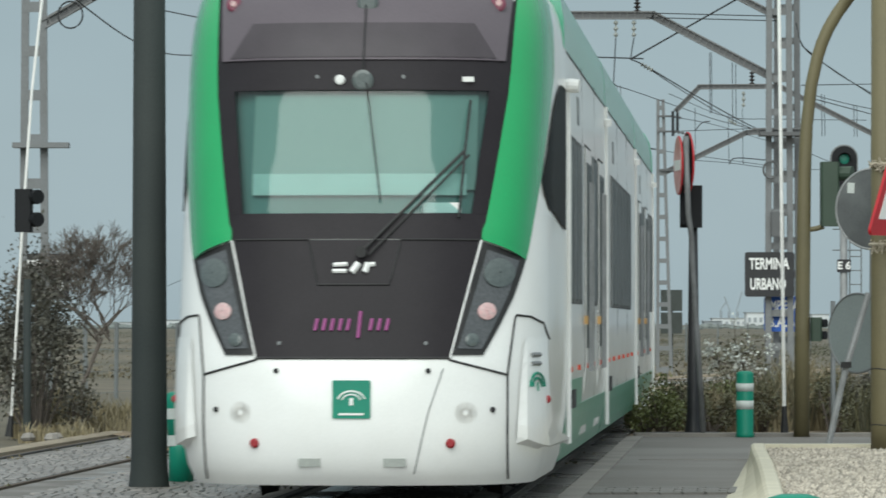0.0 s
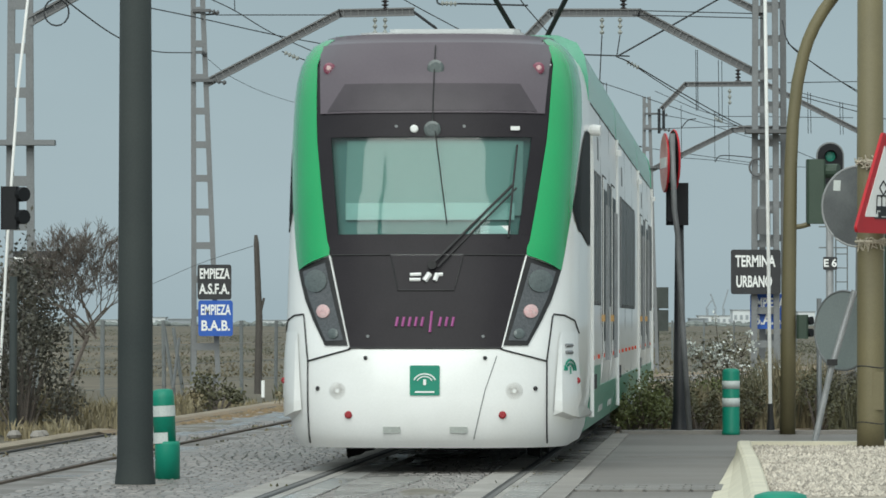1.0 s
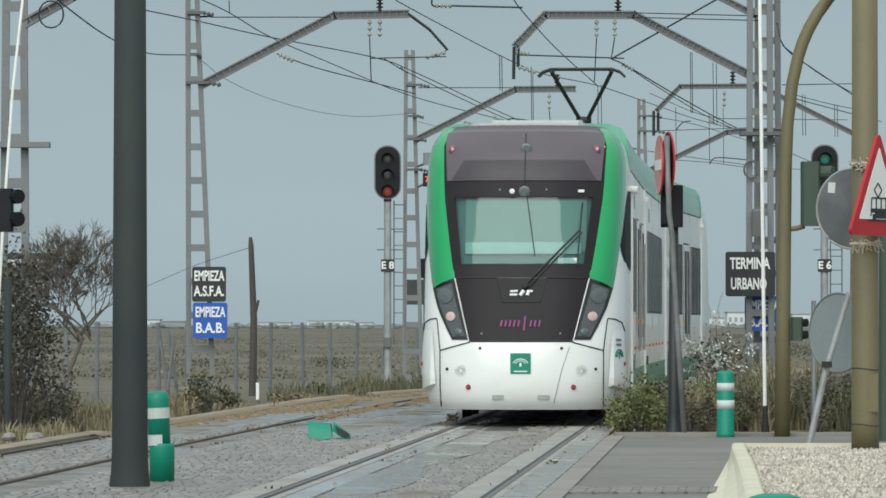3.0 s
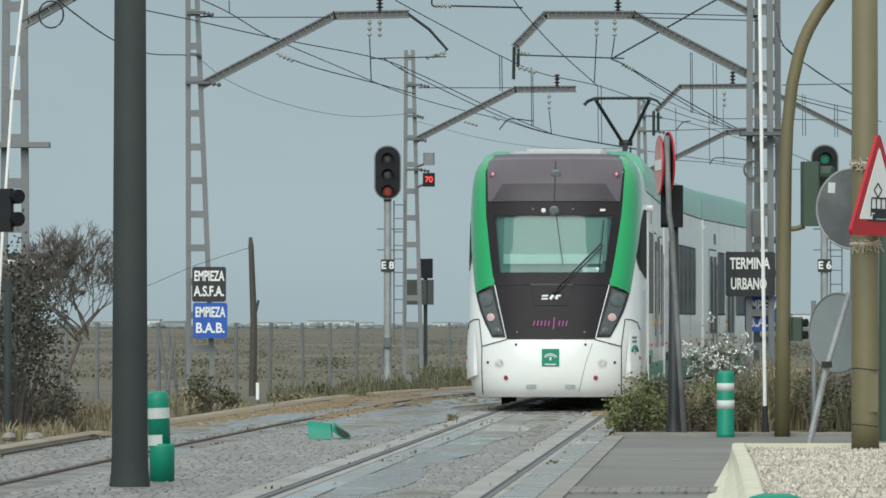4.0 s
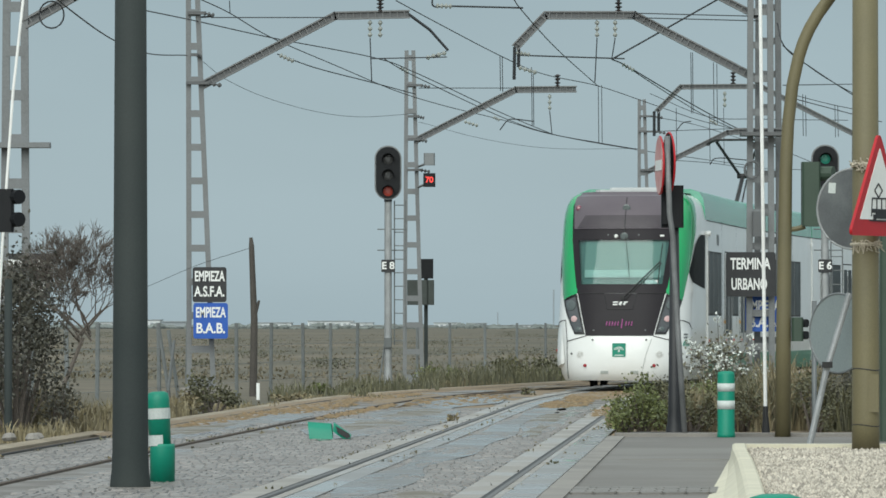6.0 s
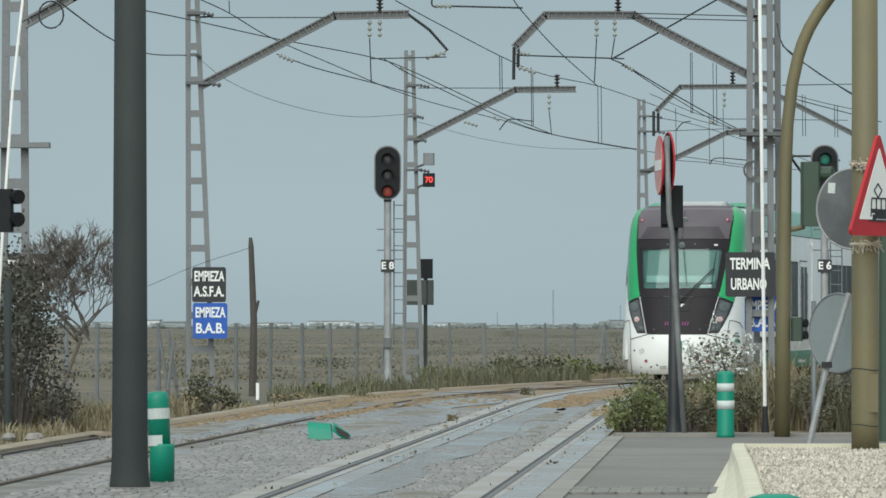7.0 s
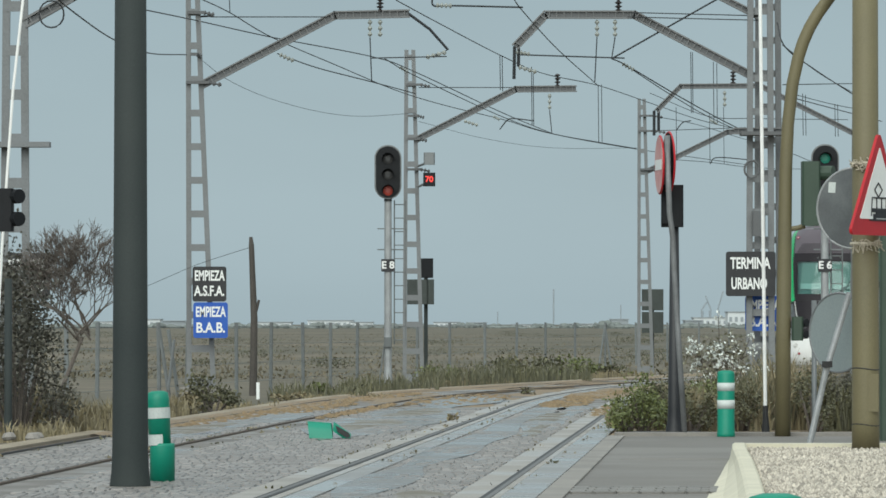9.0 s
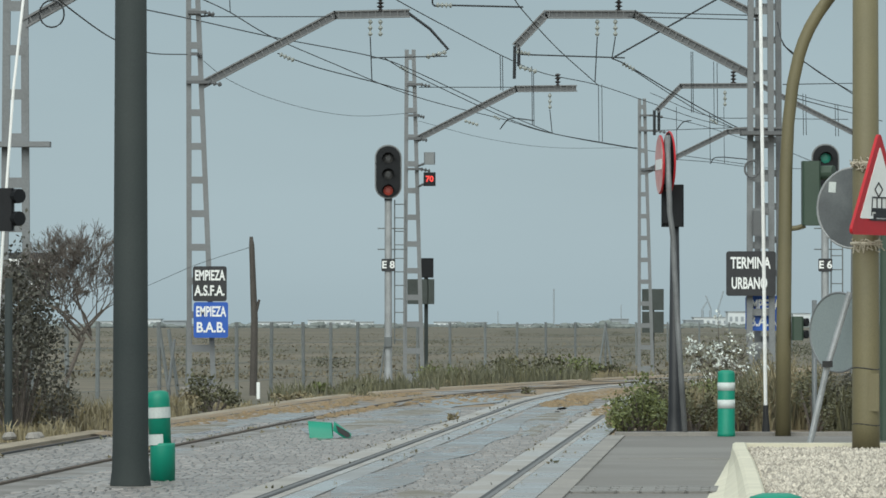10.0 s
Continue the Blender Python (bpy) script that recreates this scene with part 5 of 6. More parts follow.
g.tube([seen(x, y, lp.y - 0.3) - lp for x, y in ((1211, 772), (1200, 600), (1192, 470), (1190, 420), (1184, 375), (1183, 340), (1180, 240))], 0.034, 10)
part("shaft", g, WEATHERED, ls, smooth=True)


def disc(parent, c, r, turn, face, back, rim, tilt=0.0, bar=False):
    """A round sign with a rim, turned about the upright axis."""
    m = Matrix.Translation(c) @ pose(0, 0, 0, 0, tilt, turn)

    def placed(g):
        for i, v in enumerate(g.v):
            g.v[i] = tuple(m @ Vector(v))
        return g
    ob = part("sign_face", placed(Geo().lathe((0, 0, 0), [(r, 0.0), (r, 0.012)], 40, "Y")), back, parent)
    ring = [(r * math.cos(t), 0.008, r * math.sin(t)) for t in [2 * math.pi * i / 40 for i in range(41)]]
    part("rim", placed(Geo().tube(ring, 0.012, 8, False)), rim, ob)
    part("front", placed(Geo().lathe((0, 0, 0), [(r * 0.99, -0.006), (r * 0.99, -0.001)], 40, "Y")), face, ob)
    if bar:
        part("white_bar", placed(plate(Geo(), rounded(r * 1.5, r * 0.36, 0.01, 2), -0.012, 0.005)), SIGNWHITE, ob)
    return ob


disc(ls, seen(1166, 292, lp.y) - lp, 0.34, -84.5, PALERED, SIGNGREY, SIGNRED, 0, True)
disc(ls, seen(1184, 288, lp.y) - lp, 0.36, 99, SIGNRED, TLBLACK, SIGNRED, 3)

# tall post on the gravel with the tramway warning sign
tp = at_ground(1531, 797, 0.12)
tall = round_pole("sign_column", "thick olive-beige steel column standing on the gravel", tp, 6.5, 0.132, 0.118, BEIGE, "column", n=28)
g = Geo()
g.box((0.06, -0.122, 0.55), (0.11, 0.02, 0.36), bev=0.004)
part("hatch", g, BEIGE, tall)
for y in (653, 752):
    g = Geo()
    c = seen(1531, y, tp.y) - tp
    g.tube([(0.131 * math.cos(t), 0.131 * math.sin(t), c.z + 0.01 * math.sin(2 * t)) for t in [2 * math.pi * i / 16 for i in range(17)]], 0.006, 5, False)
    part("wire_tie", g, BLACK, tall)
rng = random.Random(8)
for y in (290, 432):
    g = Geo()
    c = seen(1525, y, tp.y) - tp
    for i in range(34):
        a = rng.uniform(3.4, 6.0)
        p0 = Vector((0.125 * math.cos(a), 0.125 * math.sin(a) - 0.005, c.z + rng.uniform(-0.03, 0.03)))
        g.tube([p0, p0 + Vector((rng.uniform(-0.05, 0.05), -0.02, rng.uniform(-0.05, 0.03))), p0 + Vector((rng.uniform(-0.06, 0.06), -0.02, rng.uniform(-0.09, 0.04)))], 0.006, 4)
    g.tube([(0.133 * math.cos(t), 0.133 * math.sin(t), c.z) for t in [2 * math.pi * i / 16 for i in range(17)]], 0.02, 6, False)
    part("rope", g, mat("frayed_rope", (0.42, 0.38, 0.3), 0.9, grain=0.3, size=20), tall, "frayed pale rope binding")


def tri(w, r, n=5):
    """Outline of a rounded triangle, apex up, base w, its lower edge at z = 0."""
    h = w * 0.52 * 3.02 / 1.98 * 0.98
    cs = [(w / 2, 0), (0, h), (-w / 2, 0)]
    cx, cz = 0, h / 3
    out = []
    for k, (x, z) in enumerate(cs):
        a0 = (-90, 30, 150)[k]
        d = Vector((cx - x, cz - z)).normalized() * r * 2
        for i in range(n + 1):
            a = radians(a0 + 120 * i / n)
            out.append((x + d.x + r * math.cos(a), z + d.y + r * math.sin(a)))
    return out


sp = seen(1553, 417, tp.y - 0.3)
ws = thing("warning_sign", "red-bordered white triangle warning of trams", "road sign", pose(sp.x, sp.y - 0.22, sp.z, 0, 0, 60))
part("border", plate(Geo(), tri(1.28, 0.045), 0, 0.03), SIGNRED, ws, "raised red border")
part("field", plate(Geo(), [(x, z + 0.15) for x, z in tri(0.88, 0.01)], -0.004, 0.01), SIGNWHITE, ws)
g = Geo()
S = px(tp.y)


def bar(x0, y0, x1, y1, w=2.6):
    a, b = Vector(((x0 - 1553) * S * 1.95, -0.008, (417 - y0) * S)), Vector(((x1 - 1553) * S * 1.95, -0.008, (417 - y1) * S))
    g.beam(a, b, 0.004, w * S)


for q in ((1549, 326, 1541, 338), (1549, 326, 1557, 338), (1541, 338, 1549, 351), (1557, 338, 1549, 351), (1536, 352, 1580, 352), (1536, 352, 1534, 384), (1580, 352, 1582, 384), (1545, 352, 1545, 372), (1555, 352, 1555, 372), (1565, 352, 1565, 372), (1573, 352, 1573, 372), (1530, 391, 1584, 391)):
    bar(*q)
bar(1534, 374, 1582, 374, 7)
bar(1543, 382, 1574, 382, 11)
bar(1538, 385, 1544, 385, 9)
part("pictogram", g, SIGNBLACK, ws, "black tram pictogram")
g = Geo()
g.box((0, 0.04, 0.3), (0.5, 0.03, 0.05))
part("bracket", g, SIGNGREY, ws)
# grey backs of two round signs
d1 = seen(1510, 369, tp.y + 0.35)
rs = thing("round_sign", "grey back of a round road sign on the column", "road sign", pose(*d1), "round sign backs")
disc(rs, (0, 0, 0), 0.386, 149, SIGNRED, SHADEDBACK, ZINC, 0)
lab = seen(1472, 332, tp.y + 0.1) - d1
part("sticker", Geo().box(lab, (0.075, 0.004, 0.1), pose(0, 0, 0, 0, 4, -31).to_3x3()), BAND, rs, "pale worn sticker")
d2 = seen(1484, 589, tp.y + 1.6)
foot = seen(1430, 787, tp.y + 1.3)
r2 = thing("round_sign", "fallen grey round sign leaning on its loose post", "road sign", pose(*d2), "round sign backs")
disc(r2, (0, 0, 0), 0.39, 132, SIGNRED, PALEBACK, SIGNGREY, 8)
g = Geo()
g.tube([Vector((foot.x, tp.y + 1.3, 0.1)) - d2, seen(1460, 660, tp.y + 1.3) - d2, seen(1503, 518, tp.y + 1.3) - d2], 0.032, 10)
part("post", g, ZINC, r2, "weathered galvanised post")
g = Geo()
g.box(seen(1463, 645, tp.y + 1.25) - d2, (0.1, 0.05, 0.06))
part("clamp", g, BLACK, r2)
sp2 = at_ground(1440, 772)
round_pole("thin_post", "thin grey steel post among the scrub", sp2, 1.6, 0.03, 0.03, SIGNGREY, "post")
b3 = thing("control_box", "dark green control box behind the column", "box", pose(*seen(1572, 510, 60)))
part("case", Geo().box((0, 0, -0.55), (0.2, 0.2, 2.35), bev=0.02), TLGREEN, b3)

# left edge: dark traffic light on its post
lt = at_ground(14, 775)
ltp = round_pole("signal_post", "dark post with a black traffic light", lt, 1.85, 0.045, 0.045, DARKPOLE, "post", flare=0.03)
g = Geo()
g.box(seen(8, 372, lt.y) - lt, (0.2, 0.22, 0.5), bev=0.02)
part("signal_head", g, TLBLACK, ltp)
for y in (348, 388):
    g = Geo()
    c = seen(20, y, lt.y) - lt
    g.tube([c, c + Vector((0.1, -0.12, 0))], 0.085, 12)
    part("hood", g, TLBLACK, ltp)


# ---- railway signals, signs and boxes ----
def rail_signal(x, d, ybase, lit, number, label):
    base = Vector(((x - 784) * d / UNIT, d, EYE[2] + (571 - ybase) * d / UNIT))
    s = d / UNIT
    ob = thing("rail_signal", label, "railway signal", pose(*base), "railway signals")
    top = (ybase - 350) * s
    part("mast", Geo().tube([(0, 0, 0), (0, 0, 0.5), (0, 0, top)], [0.09, 0.08, 0.075], 14), ZINC, ob)
    hz = (ybase - 305) * s
    part("background", plate(Geo(), rounded(0.56, 1.12, 0.27, 8), -0.12, 0.03, (0, hz)), SIGNGREY, ob)
    hd = part("head", plate(Geo(), rounded(0.50, 1.06, 0.24, 8), -0.16, 0.16, (0, hz)), TLBLACK, ob)
    for k in range(3):
        z = hz + (0.27, -0.06, -0.39)[k]
        hood = Geo()
        rows = []
        for yy in (-0.16, -0.34):
            rows.append([(0.125 * math.cos(t), yy, z + 0.125 * math.sin(t)) for t in [radians(-20 + 220 * i / 14) for i in range(15)]])
        hood.grid(rows)
        part("hood", hood, TLBLACK, hd)
        g = Geo()
        g.lathe((0, -0.165, z), [(0.1, 0.0), (0.1, -0.01), (0.05, -0.02)], 18, "Y")
        on = lit == k
        part("lens", g, (RED_ON if k == 2 else GREEN_ON) if on else LENSOFF, hd, "lit lens" if on else "")
    part("lamp_box", Geo().box((0, 0, top + 0.02), (0.16, 0.2, 0.18), bev=0.02), TLBLACK, ob)
    z = (ybase - 470) * s
    pl = part("number_plate", plate(Geo(), rounded(0.28, 0.26, 0.02, 2), -0.1, 0.015, (0, z)), SIGNBLACK, ob)
    letters(number, 0.21, SIGNWHITE, pl, pose(0, -0.104, z))
    # ladder
    for x0 in (0.13, 0.36):
        part("ladder_rail", Geo().tube([(x0, 0.12, 0.9), (x0, 0.12, top - 0.05)], 0.014, 6), FENCE, ob)
    for i in range(11):
        zz = 1.0 + i * 0.28
        part("rung", Geo().tube([(0.13, 0.12, zz), (0.36, 0.12, zz)], 0.012, 6), FENCE, ob)
    for yy in (405, 442):
        zz = (ybase - yy) * s
        part("stay", Geo().tube([(-0.22, 0, zz), (0.36, 0.1, zz)], 0.014, 6), FENCE, ob)
    part("brace", Geo().tube([(-0.2, -0.1, 0.0), (-0.03, 0, 1.2)], 0.02, 6), FENCE, ob)
    part("cable_box", Geo().box((0, -0.08, 0.95), (0.16, 0.14, 0.2), bev=0.02), FENCE, ob)
    return ob


RED_ON = mat("signal_red_glow", (0.3, 0.035, 0.02), 0.4, grain=0.3, size=20, emit=0.06)
LENSOFF = mat("unlit_signal_lens", (0.035, 0.036, 0.038), 0.25, grain=0.2, size=20, second=(0.07, 0.07, 0.07))
GREEN_ON = mat("signal_green_glow", (0.01, 0.2, 0.14), 0.4, grain=0.2, size=20, emit=0.03)
LED = mat("led_digits", (0.9, 0.05, 0.04), 0.4, grain=0.0, emit=0.6)
rail_signal(686, 110.6, 687, 2, "E 8", "tall three-lamp railway signal showing red")
rail_signal(1459, 107, 690, 0, "E 6", "three-lamp railway signal showing green behind the columns")


def board(name, x, y, w, h, d, material, rows, size, label, border=True):
    s = d / UNIT
    c = seen(x, y, d)
    ob = thing(name, label, "sign", pose(*c), "track signs")
    part("panel", plate(Geo(), rounded(w * s, h * s, 0.05, 4), 0, 0.02), material, ob)
    part("bracket", Geo().box((0.1, 0.4, 0), (0.06, 0.76, 0.06)), LATTICE, ob)
    for k, (text, dz, narrow, kx) in enumerate(rows):
        if text:
            letters(text, size * s, SIGNWHITE, ob, pose(kx * s, -0.004, dz * s), narrow=narrow)
        else:
            g = Geo()
            for i in range(3):
                g.box(((-14 + 14 * i) * s, -0.004, dz * s), (8 * s, 0.006, 14 * s))
            part("letter_bars", g, SIGNWHITE, ob)
    return ob


board("track_sign", 370, 503, 60, 62, 106, SIGNBLACK, [("EMPIEZA", 14, 0.55, 0), ("A.S.F.A.", -13, 0.68, 0)], 25, "black square sign with white letters on the lattice mast")
board("track_sign", 372, 567, 61, 63, 106, SIGNBLUE, [("EMPIEZA", 14, 0.55, 0), ("B.A.B.", -14, 0.85, 0)], 25, "blue square sign with white letters under the black one")
board("track_sign", 1328, 485, 88, 79, 106.6, SIGNBLACK, [("TERMINA", 18, 0.6, -1), ("URBANO", -18, 0.55, -3)], 28, "large black sign with white letters on the wide mast")
board("track_sign", 1350, 555, 64, 62, 107.0, SIGNBLUE, [("EMPIEZA", 14, 0.6, 0), ("B.A.B.", -15, 0.85, 0)], 25, "blue square sign half hidden under the black one")
board("track_sign", 46, 488, 84, 80, 110, SIGNBLACK, [("TERMINA", 18, 0.6, 0), ("URBANO", -18, 0.55, 0)], 28, "black sign with white letters behind the bush")
lsp = seen(46, 488, 110.4)
sg = thing("sign_support", "grey post behind the bush carrying a sign", "post", pose(lsp.x, lsp.y, -0.3))
part("post", Geo().box((0.05, 0.1, 1.5), (0.08, 0.08, 3.6)), LATTICE, sg)
sd = thing("speed_display", "small black display with red lit digits on the mast", "display", pose(*seen(759, 318, 133)))
part("case", Geo().box((0, 0, 0), (0.3, 0.2, 0.34), bev=0.02), TLBLACK, sd)
letters("70", 0.2, LED, sd, pose(0, -0.106, 0))
part("bracket", Geo().tube([(-0.1, 0, -0.1), (-0.3, 1.1, -0.16)], 0.03, 6), LATTICE, sd)
sl = thing("signal_lamp", "grey lamp box bracketed to the mast", "lamp box", pose(*seen(759, 281, 133)))
part("case", Geo().box((0, 0, 0), (0.28, 0.25, 0.3), bev=0.03), SIGNGREY, sl)
part("bracket", Geo().tube([(-0.1, 0, -0.12), (-0.3, 1.1, -0.16)], 0.03, 6), LATTICE, sl)
for x, y0, d, label, cells in ((753, 640, 136.5, "dark relay boxes on a short post", ((1, 475, 24, 36, 0), (-15, 517, 36, 46, 1), (9, 517, 11, 46, 1))), (1154, 645, 166, "grey relay cabinets on a short post", ((0, 531, 38, 39, 1), (0, 571, 38, 39, 1)))):
    base = seen(x, y0, d)
    base.z = -0.43
    ob = thing("relay_post", label, "relay box", pose(*base), "relay boxes")
    s = d / UNIT
    top = seen(x, cells[0][1], d).z - base.z
    part("post", Geo().box((0, 0.05, top / 2), (0.1, 0.1, top)), DARKPOLE, ob)
    for ox, y, w, h, k in cells:
        z = seen(x, y, d).z - base.z
        part("case", Geo().box((ox * s, -0.1, z), (w * s, 0.25, h * s * 0.96), bev=0.02), BOXDARK if k else TLBLACK, ob)

# timber pole with a slack wire
wp = at_ground(447, 701)
wpole = thing("timber_pole", "weathered dark timber pole beside the track", "pole", pose(*wp))
part("shaft", Geo().tube([(0, 0, 0), (0.02, 0, 1.4), (-0.03, 0, 2.75), (-0.04, 0, 2.9)], [0.075, 0.065, 0.05, 0.03], 9), WOODPOLE, wpole)
part("stub", Geo().tube([(0.04, 0, 1.45), (0.11, -0.02, 1.75)], 0.025, 6), WOODPOLE, wpole)
cable([seen(442, 438, wp.y), seen(350, 468, wp.y + 6), seen(275, 500, wp.y + 12), seen(205, 530, wp.y + 20)], 0.005)
stub = at_ground(456, 704)
mk = thing("marker_stone", "short white marker post by the timber pole", "marker", pose(*stub))
part("post", Geo().box((0, 0, 0.12), (0.06, 0.06, 0.3), bev=0.01), SIGNWHITE, mk)

# fence along the plain
fence = thing("fence", "low wire fence with grey posts along the plain", "fence", pose(0, 0, 0))
FX = (-10, 55, 118, 171, 225, 281, 330, 375, 418, 478, 536, 584, 631, 683, 737, 795, 858, 913, 965, 1017, 1070, 1125, 1180, 1236, 1290, 1345, 1400, 1460, 1520, 1580)
tops = []
for i, x in enumerate(FX):
    d = 18.84 / (0.1235 - (x - 784) / UNIT)
    X = (x - 784) * d / UNIT
    zb = land(X, d) - 0.1
    lean = 0.02 * math.sin(i * 2.3)
    part("post", Geo().tube([(X, d, zb), (X + lean, d, 1.34)], 0.042, 7), FENCE, fence)
    tops.append((X + lean, d, zb))
for z in (1.25, 0.85, 0.45, 0.05):
    part("wire", Geo().tube([(a, b, z) for a, b, c in tops], 0.005, 4), FENCE, fence)
for x, sgn in ((1070, 1), (1070, -1), (281, 1), (297, 1)):
    d = 18.84 / (0.1235 - (x - 784) / UNIT) - (0.5 if x == 297 else 0)
    X = (x - 784) * d / UNIT
    part("brace", Geo().tube([(X, d, 1.2), (X + sgn * 0.25, d, -0.45)], 0.04, 6), FENCE, fence)
pl = at_ground(297, 690)
lean_post = thing("leaning_stake", "pale stake leaning in the grass", "stake", pose(*pl))
part("stake", Geo().tube([(0, 0, 0), (0.12, 0, 1.0)], 0.03, 7), SIGNGREY, lean_post)

# ---- the far side of the plain ----
# far colours are kept pale and greyish to carry the haze of distance
FARWHITE = mat("far_white_wall", (0.62, 0.65, 0.66), 0.8, grain=0.05, size=0.05)
FARGREY = mat("far_grey_roof", (0.3, 0.33, 0.35), 0.8, grain=0.05, size=0.05)
FARTREE = mat("far_trees_haze_tint", (0.17, 0.19, 0.18), 0.9, grain=0.2, size=0.02, fine=0.3)
FARMETAL = mat("far_steel", (0.3, 0.34, 0.37), 0.8, grain=0.05)
rng = random.Random(21)
for x, w, y0, y1, m in ((485, 62, 571, 577, FARWHITE), (585, 80, 568, 577, FARWHITE), (640, 40, 571, 578, FARWHITE), (790, 46, 571, 576, FARWHITE), (845, 30, 572, 577, FARGREY), (940, 70, 575, 584, FARWHITE), (1040, 95, 574, 583, FARWHITE), (1095, 30, 566, 574, FARGREY), (1255, 60, 563, 574, FARWHITE), (1310, 50, 553, 574, FARWHITE), (1225, 30, 568, 575, FARGREY), (1415, 30, 556, 574, FARWHITE), (260, 50, 566, 576, FARWHITE), (310, 40, 569, 577, FARGREY), (180, 40, 570, 577, FARWHITE)):
    d = 2300 + rng.uniform(-200, 300)
    s = d / UNIT
    b = seen(x, y0, d)
    zt, zb = b.z, -1.0
    ob = thing("warehouse", "pale distant flat-roofed building on the horizon", "building", pose(b.x, d, zb), "distant buildings")
    part("wall", Geo().box((0, 0, (zt - zb) / 2), (w * s, 20, zt - zb)), m, ob)
    part("roof", Geo().box((0, 0, zt - zb + 0.15), (w * s + 0.8, 20.8, 0.35)), FARGREY, ob)
    n = max(2, int(w / 9))
    for i in range(n):
        part("opening", Geo().box((((i + 0.5) / n - 0.5) * w * s, -10.05, (zt - zb) * 0.55), (w * s / n * 0.5, 0.2, (zt - zb) * 0.3)), FARGREY, ob)
for x, y0, d, label, r in ((979, 512, 2400, "slender distant radio mast", 0.35), (880, 552, 2400, "thin distant steel mast", 0.25), (1098, 540, 2400, "thin distant steel mast", 0.25)):
    b = seen(x, y0, d)
    ob = thing("radio_mast", label, "mast", pose(b.x, d, -1), "distant masts")
    part("pole", Geo().tube([(0, 0, 0), (0, 0, b.z + 1)], r, 5), FARMETAL, ob)
for x, h, q in ((1242, 535, 1), (1256, 524, -1), (1271, 516, 1)):
    d = 2450
    b = seen(x, h, d)
    s = d / UNIT
    ob = thing("harbour_crane", "faint distant harbour crane", "crane", pose(b.x, d, -1), "distant cranes")
    zz = seen(x, 550, d).z + 1
    part("tower", Geo().tube([(0, 0, 0), (0, 0, zz)], 0.6, 5), FARMETAL, ob)
    part("jib", Geo().tube([(-q * 2 * s, 0, zz), (q * 8 * s, 0, b.z + 1)], 0.35, 5), FARMETAL, ob)
g = Geo()
for x in range(-60, 1640, 5):
    d = rng.uniform(1500, 2100)
    h = rng.choice((1.5, 1.8, 2.2, 2.6)) * (0.7 + 0.6 * noise.noise(Vector((x * 0.02, 0, 0))))
    b = seen(x, 571, d)
    w = rng.uniform(0.6, 1.8)
    for i in range(3):
        cx = b.x + rng.uniform(-1, 1)
        hh = h * rng.uniform(0.5, 1.0)
        g.lathe((cx, d + i, -0.6), [(w, 0), (w * 1.1, hh * 0.5), (w * 0.6, hh * 0.9), (0.1, hh)], 6)
tagged(part("far_woods", g, FARTREE), "line of low trees along the horizon, haze put into their colour", "trees", kind="stuff")


# ---- plants ----
LEAF_GREEN = leaf_mat("leaf_green", (0.125, 0.143, 0.047), (0.075, 0.09, 0.032))
LEAF_OLIVE = leaf_mat("leaf_olive", (0.1, 0.096, 0.05), (0.062, 0.063, 0.035))
LEAF_GREY = leaf_mat("leaf_grey_green", (0.105, 0.098, 0.072), (0.058, 0.056, 0.043))
LEAF_WHITE = leaf_mat("leaf_white_underside", (0.62, 0.65, 0.62), (0.45, 0.48, 0.45))
STRAW = leaf_mat("dry_straw", (0.195, 0.16, 0.09), (0.13, 0.113, 0.064))
SCRUB = leaf_mat("pale_scrub", (0.155, 0.13, 0.088), (0.11, 0.1, 0.066), 0.85, 1.15)
LEAF_PALE = leaf_mat("leaf_pale_grey", (0.17, 0.165, 0.115), (0.11, 0.108, 0.075))
LEAF_FAR = leaf_mat("dull_far_leaves", (0.1, 0.1, 0.066), (0.085, 0.083, 0.056), 0.85, 1.15)
LEAF_DARK = leaf_mat("leaf_dark_grey", (0.07, 0.067, 0.05), (0.04, 0.039, 0.031))
BARK = mat("grey_bark", (0.135, 0.115, 0.1), 0.9, grain=0.3, size=8)


def leaf(g, p, size, rng, up=0.3):
    d = Vector((rng.gauss(0, 1), rng.gauss(0, 1), rng.gauss(up, 0.8))).normalized()
    s = d.cross(Vector((rng.gauss(0, 1), rng.gauss(0, 1), rng.gauss(0, 1)))).normalized() * size * 0.32
    a = p + d * size
    m = p + d * size * 0.5
    g.face(p, m + s, a, m - s)


